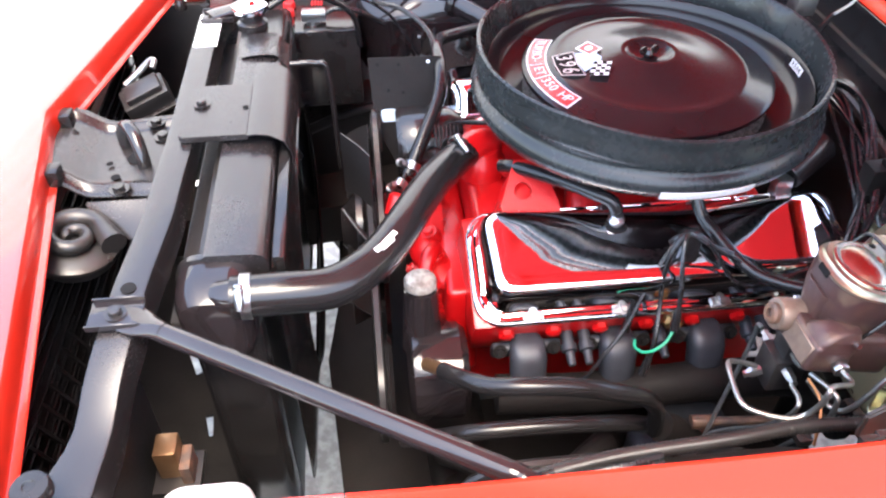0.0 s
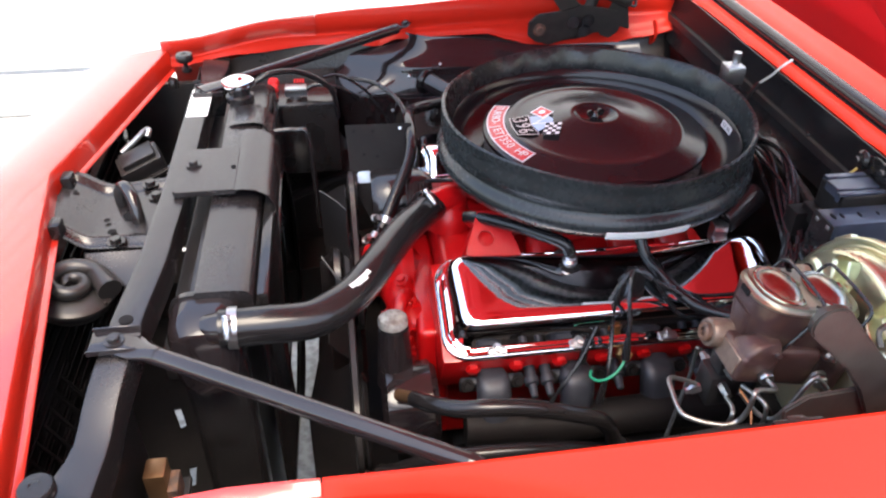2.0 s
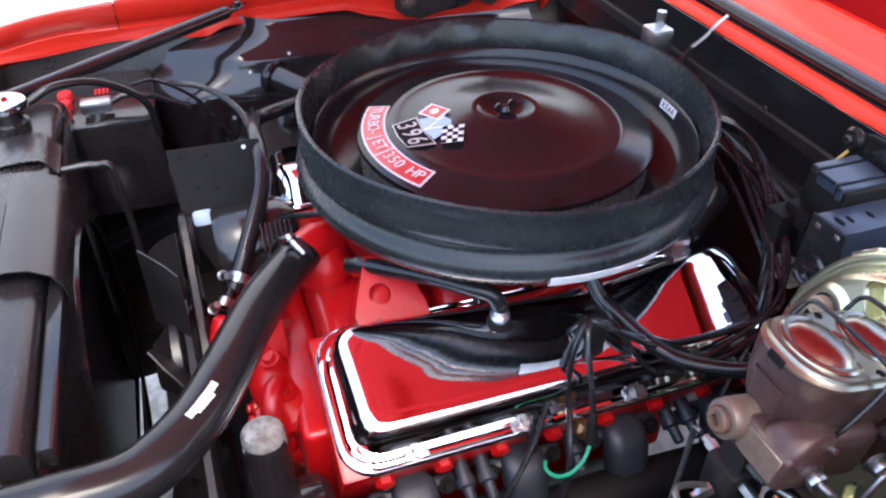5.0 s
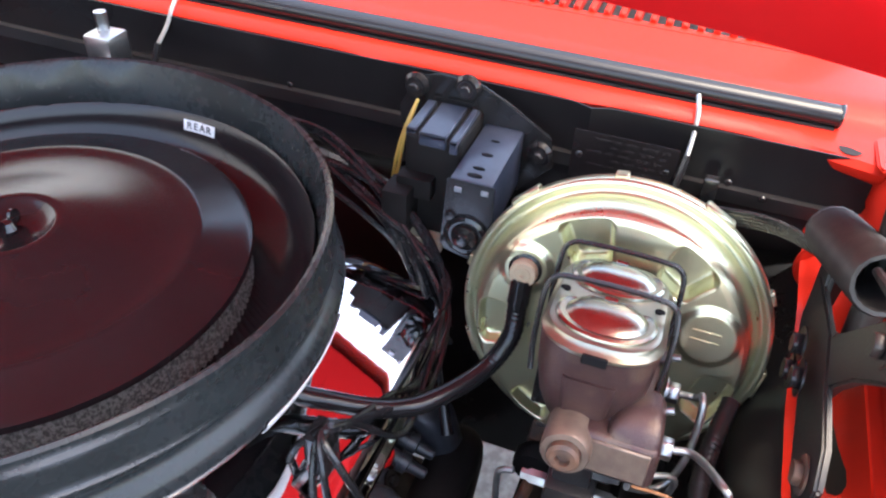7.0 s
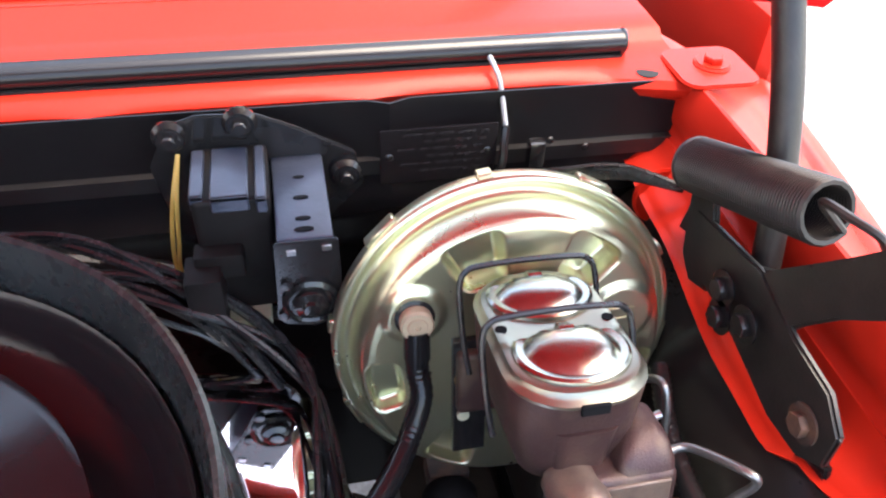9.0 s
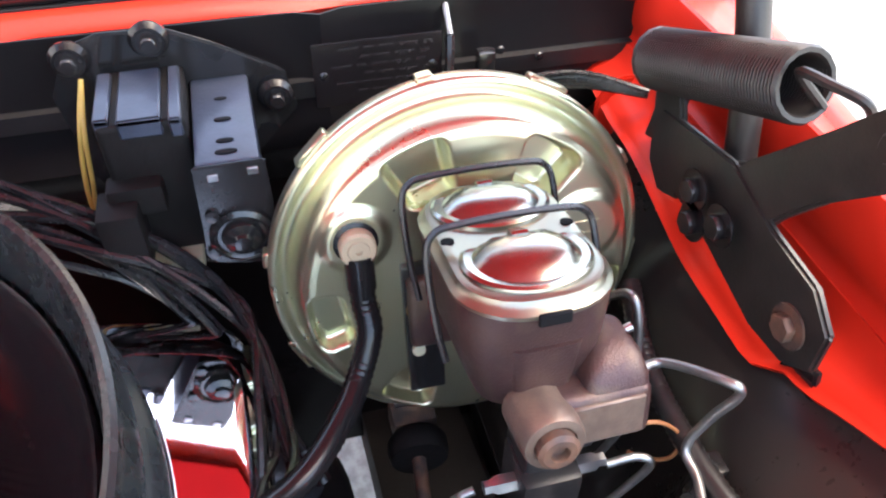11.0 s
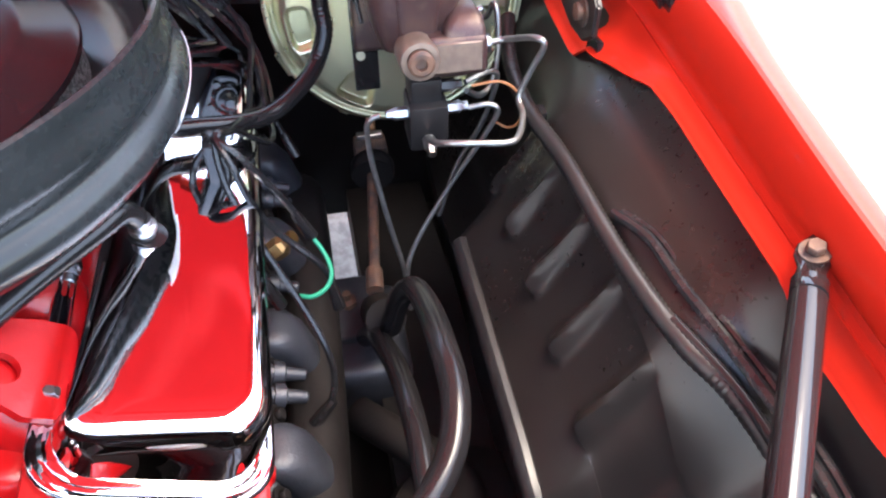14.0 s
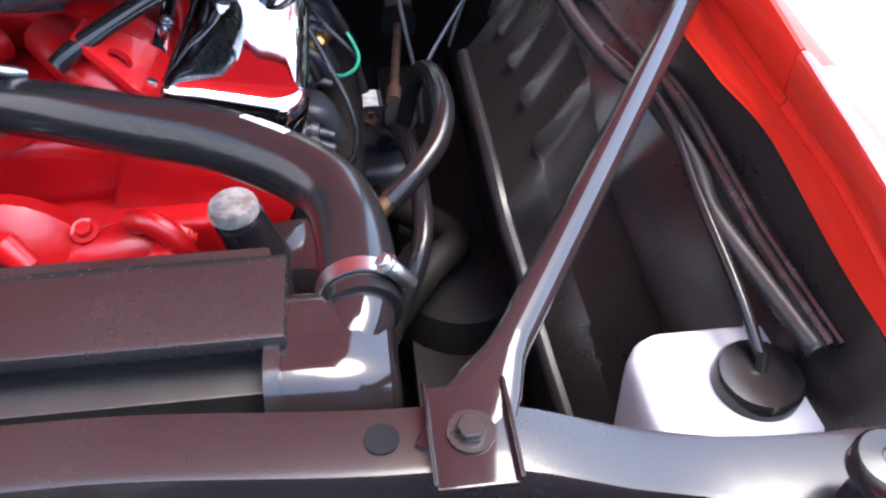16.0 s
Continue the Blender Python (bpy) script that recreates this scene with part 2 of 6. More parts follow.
def tube(pts, r, sides=10, n=8, smooth=True, ribs=0.0, flat=1.0, bm=None, caps=True):
    """A tube along pts. r: a radius or one at each end; ribs: depth of corrugation."""
    path = spline(pts, n) if smooth else [Vector(q) for q in pts]
    if ribs:
        dense, left = [], 0.0
        for a, b in zip(path, path[1:]):
            ln = (b - a).length
            while left < ln:
                dense.append(a.lerp(b, left / ln))
                left += 0.0026
            left -= ln
        path = dense + [path[-1]]
    own = bm is None
    b = bmesh.new()
    up = None
    rings = []
    for i, q in enumerate(path):
        d = (path[min(i + 1, len(path) - 1)] - path[max(i - 1, 0)]).normalized()
        if up is None:
            up = d.orthogonal().normalized()
            if abs(d.z) < 0.9:
                up = (Vector((0, 0, 1)) - d * d.z).normalized()
        up = (up - d * up.dot(d)).normalized()
        side = d.cross(up)
        f = i / max(1, len(path) - 1)
        rr = r if isinstance(r, (int, float)) else r[0] + (r[1] - r[0]) * f
        if ribs and i % 2:
            rr -= ribs
        rings.append([b.verts.new(q + rr * (math.cos(2 * math.pi * k / sides) * side + flat * math.sin(2 * math.pi * k / sides) * up)) for k in range(sides)])
    for x, y in zip(rings, rings[1:]):
        for k in range(sides):
            b.faces.new((x[k], x[(k + 1) % sides], y[(k + 1) % sides], y[k]))
    if caps:
        b.faces.new(rings[0])
        b.faces.new(rings[-1])
    return b if own else join(bm, b)


def plate(outline, t, m=None, holes=(), bevel=0.0015):
    """A sheet of thickness t over the outline in x, y; its lower face at z 0."""
    bm = bmesh.new()
    if holes:
        edges = []
        for ring in (outline, *holes):
            vs = [bm.verts.new((x, y, 0)) for x, y in ring]
            edges += [bm.edges.new((vs[i], vs[(i + 1) % len(vs)])) for i in range(len(vs))]
        bmesh.ops.triangle_fill(bm, use_beauty=True, use_dissolve=True, edges=edges)
    else:
        bm.faces.new([bm.verts.new((x, y, 0)) for x, y in outline])
    r = bmesh.ops.extrude_face_region(bm, geom=bm.faces[:])
    bmesh.ops.translate(bm, vec=(0, 0, t), verts=[v for v in r["geom"] if isinstance(v, bmesh.types.BMVert)])
    if bevel and not holes:
        bmesh.ops.recalc_face_normals(bm, faces=bm.faces)
        bmesh.ops.bevel(bm, geom=bm.edges[:], offset=min(bevel, t * 0.4), segments=2, affect="EDGES")
    if m is not None:
        bmesh.ops.transform(bm, matrix=m, verts=bm.verts)
    return bm


def ring2d(cx, cy, r, n=14, ry=None):
    return [(cx + r * math.cos(2 * math.pi * i / n), cy + (ry or r) * math.sin(2 * math.pi * i / n)) for i in range(n)]


def rounded(w, h, r, n=5, cx=0, cy=0):
    out = []
    for sx, sy, a in ((1, 1, 0), (-1, 1, 90), (-1, -1, 180), (1, -1, 270)):
        for i in range(n + 1):
            g = radians(a + 90 * i / n)
            out.append((cx + sx * (w / 2 - r) + r * math.cos(g), cy + sy * (h / 2 - r) + r * math.sin(g)))
    return out


def loft(sections, closed=True, caps=True):
    """A skin over rings of points."""
    bm = bmesh.new()
    rings = [[bm.verts.new(p) for p in s] for s in sections]
    n = len(rings[0])
    for a, b in zip(rings, rings[1:]):
        for i in range(n if closed else n - 1):
            bm.faces.new((a[i], a[(i + 1) % n], b[(i + 1) % n], b[i]))
    if caps and closed:
        bm.faces.new(rings[0])
        bm.faces.new(rings[-1])
    return bm


def solid(bm, t):
    """Gives a sheet the thickness t."""
    bmesh.ops.recalc_face_normals(bm, faces=bm.faces)
    bmesh.ops.solidify(bm, geom=bm.faces[:], thickness=t)
    # pull back corners that the offset threw out at sharp folds
    size = {v: min(e.calc_length() for e in v.link_edges) for v in bm.verts}
    for v in bm.verts:
        near = [e.other_vert(v) for e in v.link_edges]
        mid = sum((n.co for n in near), Vector()) / len(near)
        if size[v] > 0.02 and (v.co - mid).length > 0.025 and len(bm.verts) > 4000:
            v.co = mid
    return bm


def sheet(fn, us, vs):
    """An open skin: fn(u, v) over the two lists of values."""
    return loft([[fn(u, v) for v in vs] for u in us], closed=False)


def span(a, b, n):
    return [a + (b - a) * i / n for i in range(n + 1)]


def hexbolt(r=0.007, h=0.006, washer=0.011):
    """A hex bolt with its washer, standing on z 0."""
    bm = lathe([(0, 0), (washer, 0), (washer, 0.0015), (0, 0.0015)], 18)
    b = bmesh.new()
    bmesh.ops.create_cone(b, cap_ends=True, segments=6, radius1=r, radius2=r, depth=h, matrix=Matrix.Translation((0, 0, 0.0015 + h / 2)))
    bmesh.ops.bevel(b, geom=b.edges[:], offset=0.0007, segments=1, affect="EDGES")
    return join(bm, b)


def bolt(parent, p, d, material, r=0.007, name="bolt", h=0.006, washer=None):
    return part(name, hexbolt(r, h, washer or r * 1.6), material, parent, m=aim(p, d))


def smooth_lerp(xs, ys, x):
    """Smooth interpolation of a few stations."""
    if x <= xs[0]:
        return ys[0]
    for a, b, c, d in zip(xs, xs[1:], ys, ys[1:]):
        if x <= b:
            t = (x - a) / (b - a)
            t = t * t * (3 - 2 * t)
            return c + (d - c) * t
    return ys[-1]


# ---- setting ----
def build_ground():
    bm = bmesh.new()
    bmesh.ops.create_grid(bm, x_segments=2, y_segments=2, size=60)
    g = part("ground", bm, CONCRETE, smooth=False)
    tagged(g, "grey sunlit concrete driveway under the car", "driveway", kind="structure")
    bm = box(-12, 8, 2.17, 2.38, 0, 0.12, 0.02)
    k = part("kerb", bm, KERB)
    tagged(k, "low concrete step along the house wall", "kerb", kind="structure")
    w = part("house_wall", box(-12, 8, 2.42, 2.66, 0, 3.2, 0), SIDING, smooth=False)
    tagged(w, "white painted house wall with horizontal siding boards", "wall", kind="structure")
    board = bpy.data.meshes.new("siding_board")
    b = bmesh.new()
    vs = [b.verts.new(p) for p in ((-10, 0, 0), (10, 0, 0), (10, 0, 0.15), (-10, 0, 0.15), (-10, -0.026, 0), (10, -0.026, 0), (10, -0.012, 0.15), (-10, -0.012, 0.15))]
    for f in ((4, 5, 6, 7), (0, 4, 7, 3), (1, 2, 6, 5), (3, 7, 6, 2), (0, 1, 5, 4)):
        b.faces.new([vs[i] for i in f])
    bmesh.ops.recalc_face_normals(b, faces=b.faces)
    b.to_mesh(board)
    b.free()
    board.materials.append(SIDING)
    for i in range(20):
        o = new("siding_board", board)
        o.parent = w
        o.location = (-2, 2.419, 0.13 + i * 0.152)


build_ground()

# ---- car body ----
body = thing("car_body", "bright red car front with its bay open", "car")


def crown_z(x):
    return smooth_lerp([-0.62, -0.45, -0.2, 0.75], [0.890, 0.930, 0.968, 0.985], x)


def fender_section(x, s, front=False):
    """Half a cross-section of the fender at x; s is the side, -1 or 1."""
    cz = crown_z(x)
    cr = max(0.745, 0.722 + 0.155 * (x + 0.212))
    out = cr + 0.052
    f = 0.35 + 0.65 * min(1.0, (cr - 0.745) / 0.055)
    if front:
        f *= 0.55
    sh = smooth_lerp([-0.25, 0.0, 0.25, 0.6], [0.0, 0.010, 0.016, 0.016], x)
    wall = [(0.7205, -0.052, 0), (0.7205, -0.042, 0), (0.7235, -0.040, 0.1), (0.7235, -0.036, 0.2), (0.7195, -0.031, 0.3), (0.7165, -0.016, 0.5), (0.7150, -0.004, 0.9), (0.7160, 0.000, 1), (0.7195, 0.0005, 1)]
    pts = [(y + 1.1 * k * sh, cz + z + k * sh) for y, z, k in wall]
    pts += [((0.720 + 1.1 * sh + cr) / 2, cz - 0.026 * f + 0.3 * sh), (cr - 0.010, cz - 0.048 * f), (cr - 0.003, cz - 0.047 * f), (cr + 0.004, cz - 0.048 * f), (cr + 0.030, cz - 0.012 - 0.050 * f), (out, cz - 0.034 - 0.050 * f), (out + 0.024, cz - 0.15), (out + 0.036, cz - 0.2), (out + 0.026, cz - 0.4), (out + 0.0, 0.42), (out - 0.06, 0.34)]
    return [(x, across(s, y), z) for y, z in pts]


def flange_ring(x, side):
    """The fender's inner flange: a hollow that leans into the bay and ends in a folded edge."""
    top = crown_z(x) - 0.042
    out = smooth_lerp([-0.16, -0.06, 0.20, 0.26, 0.34], [0.004, 0.014, 0.016, 0.020, 0.038], x)
    low = smooth_lerp([-0.46, -0.30, -0.12, -0.05, 0.005, 0.030, 0.056, 0.092, 0.153, 0.225, 0.30, 0.345, 0.385, 0.45, 0.60, 0.70], [0.870, 0.893, 0.908, 0.905, 0.902, 0.914, 0.938, 0.941, 0.936, 0.926, 0.908, 0.898, 0.871, 0.874, 0.904, 0.92], x)
    low = min(low, top - 0.012)
    drop = top - low
    return [(x, across(side, 0.7203 - out * k), top - drop * f) for k, f in ((0, 0), (0.12, 0.30), (0.30, 0.52), (0.58, 0.70), (0.76, 0.80), (0.80, 0.86), (0.90, 0.95), (1, 1))]


for side in (-1, 1):
    bm = loft([fender_section(x, side) for x in span(-0.1345, 0.78, 20)], closed=False)
    part("fender", solid(bm, 0.0015), RED, body, "glossy red front fender with a drip lip")
    bm = loft([fender_section(x, side, True) for x in span(-0.47, -0.1365, 8)], closed=False)
    part("seam_backing", solid(loft([[(x, y, z - 0.004) for x, y, z in fender_section(x, side)[8:-4]] for x in (-0.150, -0.120)], closed=False), 0.0015), RED, body)
    part("fender_extension", solid(bm, 0.0015), POLISHED, body, "red fender extension ahead of a panel seam")
for side in (-1, 1):
    bm = loft([flange_ring(x, side) for x in span(-0.46, 0.70, 90)], closed=False)
    part("fender_lip", solid(bm, 0.002), RED, body)


def header_x(y):
    return -0.573 + 0.118 * (-y / 0.68 if y < 0 else y / 0.53)


def header_z(y):
    return 0.905 + 0.004 * (abs(y) / 0.68)


ys = [-0.735, -0.68, -0.5, -0.3, -0.1, -0.02, 0, 0.02, 0.1, 0.3, 0.42, 0.48, 0.525]
prof = [(0.012, -0.047), (0.010, -0.044), (0.004, -0.042), (0.003, -0.006), (0.0, -0.001), (-0.006, 0.0), (-0.10, -0.012), (-0.20, -0.05), (-0.27, -0.11), (-0.29, -0.2), (-0.27, -0.35), (-0.2, -0.5)]
bm = loft([[(header_x(y) + dx, y, header_z(y) + dz) for dx, dz in prof] for y in ys], closed=False)
part("header_panel", solid(bm, 0.0015), POLISHED, body, "red nose panel with a folded inner lip")
for y in (-0.62, 0.0, 0.45):
    part("rubber_bumper", lathe([(0, 0), (0.012, 0), (0.013, 0.012), (0.008, 0.02), (0, 0.02)], 16), RUBBER, body, m=Matrix.Translation((header_x(y) + 0.025, y, header_z(y) - 0.06)))

# cowl and firewall
cowl_prof = [(0.735, 0.955), (0.731, 0.962), (0.716, 0.975), (0.706, 0.984), (0.704, 0.992), (0.710, 0.998), (0.722, 1.001), (0.758, 1.004), (0.766, 1.0105), (0.80, 1.0118), (0.86, 1.0125), (0.875, 1.0125)]


def cowl_pt(y, x, z):
    k = 0.004 * math.exp(-((y + 0.44) / 0.022) ** 2) + 0.004 * math.exp(-((y + 0.21) / 0.022) ** 2) + 0.004 * math.exp(-((y - 0.2) / 0.03) ** 2)
    edge = max(0, abs(y - MID) - 0.51) * 0.25
    return (x - (k if z < 0.998 else 0) - (edge if z < 1.0 else 0), y, z + 0.012 * max(0, abs(y - MID) - 0.57))


bm = loft([[cowl_pt(y, x, z) for x, z in cowl_prof] for y in span(-0.735, 0.525, 60)], closed=False)
part("cowl_lip", solid(bm, 0.0015), RED, body, "folded red cowl edge in front of the windscreen")
# grille panel with slots
part("cowl_panel", box(0.875, 0.888, -0.735, 0.525, 0.999, 1.0135, 0.002), RED, body)
part("cowl_panel", box(0.955, 1.25, -0.735, 0.525, 1.006, 1.021, 0.002), RED, body)
part("cowl_well", box(0.675, 1.25, -0.73, 0.55, 0.93, 0.945, 0), MATT, body)
part("cabin_front", box(0.72, 1.25, -0.80, 0.59, 0.46, 0.925, 0.01), MATT, body)
part("cowl_panel", box(0.888, 0.955, -0.735, -0.60, 1.000, 1.018, 0.002), RED, body)
part("cowl_panel", box(0.888, 0.955, 0.42, 0.525, 1.000, 1.018, 0.002), RED, body)
slat = None
part("cowl_panel", box(0.888, 0.955, -0.226, 0.046, 1.000, 1.018, 0.002), RED, body)
for i in range(56):
    y = -0.593 + i * 0.01825
    if -0.23 < y < 0.05:
        continue
    if slat is None:
        slat = part("cowl_slat", box(-0.036, 0.036, -0.004, 0.004, -0.008, 0.006, 0.0015, 1), RED, body)
        slat.location = (0.921, y, 1.013)
    else:
        o = new("cowl_slat", slat.data)
        o.parent, o.location = body, (0.921, y, 1.013)
tube_strip = tube([(0.742, y, 1.012) for y in span(-0.685, 0.475, 10)], 0.0135, 14, 3, flat=0.8)
strip = thing("weather_strip", "long black rubber weather strip on the cowl edge", "weather strip")
part("bulb_seal", tube_strip, RUBBER, strip)
for y in (-0.686, 0.476):
    part("end_plug", lathe([(0, -0.002), (0.0115, -0.002), (0.0125, 0.0), (0.0115, 0.002), (0, 0.002)], 16), SATIN, strip, m=aim((0.742, y, 1.012), (0, 1, 0)))
part("base_lip", box(0.728, 0.757, -0.683, 0.473, 0.9995, 1.004, 0.001), RUBBER, strip)
# unseen windscreen and roof, added to block rear sky and close the car
part("windscreen", solid(loft([[(1.08 + 0.52 * u, MID + y * (1 - 0.10 * u), 1.03 + 0.50 * u) for y in span(-0.64, 0.64, 8)] for u in span(0, 1, 4)], closed=False), 0.005), mat("tinted_glass", (0.02, 0.025, 0.025), 0.05, 0, 0.5), body, "dark windscreen glass")
part("roof", solid(loft([[(x, y, z) for y in span(-0.68, 0.50, 6)] for x, z in ((1.59, 1.525), (1.8, 1.56), (2.6, 1.55), (3.2, 1.42))], closed=False), 0.004), RED, body)
for s in (-1, 1):
    part("pillar", tube([(1.06, across(s, 0.735), 1.03), (1.61, across(s, 0.66), 1.53)], 0.03, 10, 1), RED, body)
    part("door_panel", box(0.80, 2.6, across(s, 0.90) - 0.02, across(s, 0.90) + 0.02, 0.28, 1.0, 0.02), RED, body)
# firewall: pressed sheet with a step and a few ribs
def firewall_pt(y, z):
    x = 0.672 + 0.03 * smooth_lerp([0.55, 0.82, 0.9, 0.98], [1.0, 0.8, 0.2, 0.6], z)
    x -= 0.010 * math.exp(-((z - 0.895) / 0.010) ** 2) * (1 if y > -0.3 else 0.4)
    x -= 0.008 * math.exp(-((y + 0.455) / 0.012) ** 2) * (1 if z > 0.9 else 0)
    x += 0.012 * math.exp(-(((y - 0.25) / 0.2) ** 2 + ((z - 0.8) / 0.07) ** 2))
    return (x, y, z)


bm = sheet(firewall_pt, span(-0.73, 0.55, 70), span(0.40, 0.998, 40))
part("firewall", solid(bm, 0.002), FIREWALL, body, "black painted firewall sheet")
for p in ((0.668, -0.30, 0.935), (0.67, -0.60, 0.955), (0.67, -0.635, 0.945), (0.67, 0.12, 0.93), (0.67, 0.05, 0.90), (0.67, -0.12, 0.955)):
    part("rivet", lathe([(0, 0.002), (0.003, 0.0015), (0.004, 0), (0.0, -0.001)], 10), GREYBLK, body, m=aim(p, (-1, 0, 0)))


# inner fenders, from the lip down to the wheel well's edge
def inner_pt(x, v, s):
    """Inner fender: v runs from the lip, 0, to the lower edge, 1."""
    y = smooth_lerp([0, 0.18, 0.45, 0.75, 1.0], [0.723, 0.694, 0.650, 0.598, 0.560], v)
    z = smooth_lerp([0, 0.18, 0.45, 0.75, 1.0], [crown_z(x) - 0.050, 0.885, 0.840, 0.765, 0.715], v)
    front = smooth_lerp([-0.40, -0.05, 0.02], [1, 0.25, 0], x)
    y += 0.07 * front * v
    z -= (0.02 + 0.16 * v) * front
    z -= 0.045 * smooth_lerp([-0.05, 0.07], [1, 0], x) * smooth_lerp([0, 0.15, 0.6, 1], [0, 1, 1, 0.3], v)
    rear = smooth_lerp([0.30, 0.42], [0, 1], x)
    y += 0.03 * rear * v
    z -= 0.20 * rear * v * v
    for k in range(6):
        u = (x - (0.335 - 0.073 * k) + 0.02 * (v - 0.6)) / (0.006 + 0.012 * max(0, v - 0.42))
        if abs(u) < 4 and k < 6:
            d = 0.014 * math.exp(-u * u) * smooth_lerp([0.40, 0.56, 0.70, 0.82], [0, 0.6, 1, 0], v)
            y -= d * 0.7
            z += d * 0.7
    bulge = 0.012 * math.exp(-((v - 0.35) / 0.2) ** 2)
    return (x, across(s, y - bulge), z)


for s in (-1, 1):
    bm = sheet(lambda x, v: inner_pt(x, v, s), span(-0.40, 0.68, 240), span(0, 1, 30))
    part("inner_fender", solid(bm, 0.0015), INNER, body, "black inner fender panel with pressed ribs")
    flange = [inner_pt(x, 1.0, s) for x in span(-0.30, 0.30, 20)]
    part("inner_fender_flange", tube([(p[0], p[1] - s * 0.003, p[2] - 0.003) for p in flange], 0.0095, 10, 1, flat=1.2), MATT, body)
    skirt = loft([[(p[0], p[1], p[2] - 0.004), (p[0], p[1] + s * 0.015, p[2] - 0.12), (p[0], p[1] + s * 0.02, 0.40)] for p in [inner_pt(x, 1.0, s) for x in span(-0.40, 0.68, 24)]], closed=False)
    part("wheel_well", solid(skirt, 0.0015), MATT, body)

# radiator support
support = thing("radiator_support", "grey-black steel cross bar over the radiator", "cross bar")


def bar_x(y):
    """Middle line of the bar, bent a little and swept forward at its end."""
    d = MID - y
    return -0.357 - smooth_lerp([0.0, 0.15, 0.34, 0.45, 0.56], [0.0, 0.004, 0.017, 0.028, 0.045], d)


def bar_w(y):
    return 0.0192 + 0.010 * smooth_lerp([0.46, 0.565], [0, 1], abs(y - MID))


def bar_z(y):
    return 0.920 - 0.036 * smooth_lerp([0.35, 0.50], [0, 1], abs(y - MID))


secs = []
for y in span(-0.695, 0.515, 60):
    x, w, z = bar_x(y), bar_w(y), bar_z(y)
    secs.append([(x - w, y, z - 0.045), (x - w, y, z - 0.005), (x - w + 0.001, y, z - 0.001), (x - w + 0.005, y, z), (x + w - 0.005, y, z), (x + w - 0.001, y, z - 0.001), (x + w, y, z - 0.005), (x + w, y, z - 0.045)])
bm = loft(secs, closed=False)
part("bar", solid(bm, 0.002), GREYBLK, support)
for p in ((-0.375, -0.413), (-0.372, 0.30)):
    part("hole", lathe([(0, 0), (0.0085, 0), (0.0085, 0.0012), (0, 0.0014)], 18), BLKPRINT, support, "dark round hole in the bar", m=Matrix.Translation((p[0] + 0.002, p[1], 0.9205)))
for s in (-1, 1):
    part("side_panel", solid(loft([[(-0.39, across(s, y), z) for z in (0.30, 0.6, 0.88)] for y in (0.44, 0.55, 0.69)], closed=False), 0.002), MATT, support)
part("lower_bar", box(-0.40, -0.34, -0.69, 0.51, 0.27, 0.33, 0.008), MATT, support)

# hood stop bolts
for s in (-1, 1):
    st = thing("hood_stop", "black threaded hood stop with a knurled rubber cap", "hood stop", Matrix.Translation((-0.413, across(s, 0.655) - (0.0 if s > 0 else 0), 0.884)), group="hood stops")
    part("stud", lathe([(0.005, 0), (0.005, 0.03)], 10), GREYBLK, st)
    part("nut", lathe([(0, 0), (0.011, 0), (0.011, 0.008), (0, 0.008)], 6), GREYBLK, st)
    prof = [(0, 0.024), (0.0165, 0.024), (0.018, 0.026), (0.018, 0.036), (0.016, 0.039), (0.006, 0.040), (0.005, 0.0385), (0, 0.0385)]
    part("cap", lathe(prof, 24), RUBBER, st)


# fender braces
def brace(a, b, label):
    t = thing("fender_brace", label, "brace", group="fender braces")
    a, b = Vector(a), Vector(b)
    d = (b - a).normalized()
    part("tube", tube([a + d * 0.045, a + d * 0.075, b - d * 0.045, b - d * 0.022], 0.0110, 18, 1, smooth=False), GLOSS, t)
    side = d.cross(Vector((0, 0, 1))).normalized()
    front = ((-0.022, 0.019, 0.003), (0.010, 0.020, 0.003), (0.026, 0.018, 0.006), (0.045, 0.0120, 0.0102), (0.056, 0.0110, 0.0110))
    rear = ((-0.017, 0.0015, 0.0020), (-0.004, 0.0105, 0.0024), (0.004, 0.0115, 0.0026), (0.013, 0.0085, 0.0040), (0.024, 0.0102, 0.0095), (0.034, 0.0110, 0.0110))
    for p, e, rows in ((a, d, front), (b, -d, rear)):
        secs = []
        for k, (f, w, hgt) in enumerate(rows):
            c = p + e * f + Vector((0, 0, 0.003 if k < 2 else 0.001))
            secs.append([c + side * w * math.cos(2 * math.pi * i / 20) + Vector((0, 0, 1)) * hgt * math.sin(2 * math.pi * i / 20) for i in range(20)])
        part("flattened_end", loft(secs), GLOSS, t)
    return t


near_brace = brace((-0.370, -0.456, 0.920), (0.034, -0.7165, 0.942), "black tubular fender brace bolted to the cross bar")
far_brace = brace((-0.334, 0.250, 0.928), (0.060, 0.492, 0.946), "black tubular fender brace on the passenger side")
for p in ((-0.377, -0.456, 0.926), (-0.340, 0.245, 0.926)):
    t = near_brace if p[1] < 0 else far_brace
    part("end_plate", box(p[0] - 0.028, p[0] + 0.028, p[1] - 0.020, p[1] + 0.020, 0.9215, 0.9255, 0.0012), GLOSS, t)
    for e in (-0.020, 0.020):
        part("end_flange", box(p[0] - 0.028, p[0] + 0.028, p[1] + e - 0.0012, p[1] + e + 0.0012, 0.9225, 0.931, 0.0008, 1), GLOSS, t)
    bolt(t, p, (0, 0, 1), GREYBLK, 0.0075)
for s, t in ((-1, near_brace), (1, far_brace)):
    bolt(t, (0.034, -0.7165, 0.9465) if s < 0 else (0.062, 0.494, 0.950), (0, -s * 0.2, 1), RUST if s < 0 else GREYBLK, 0.0062)

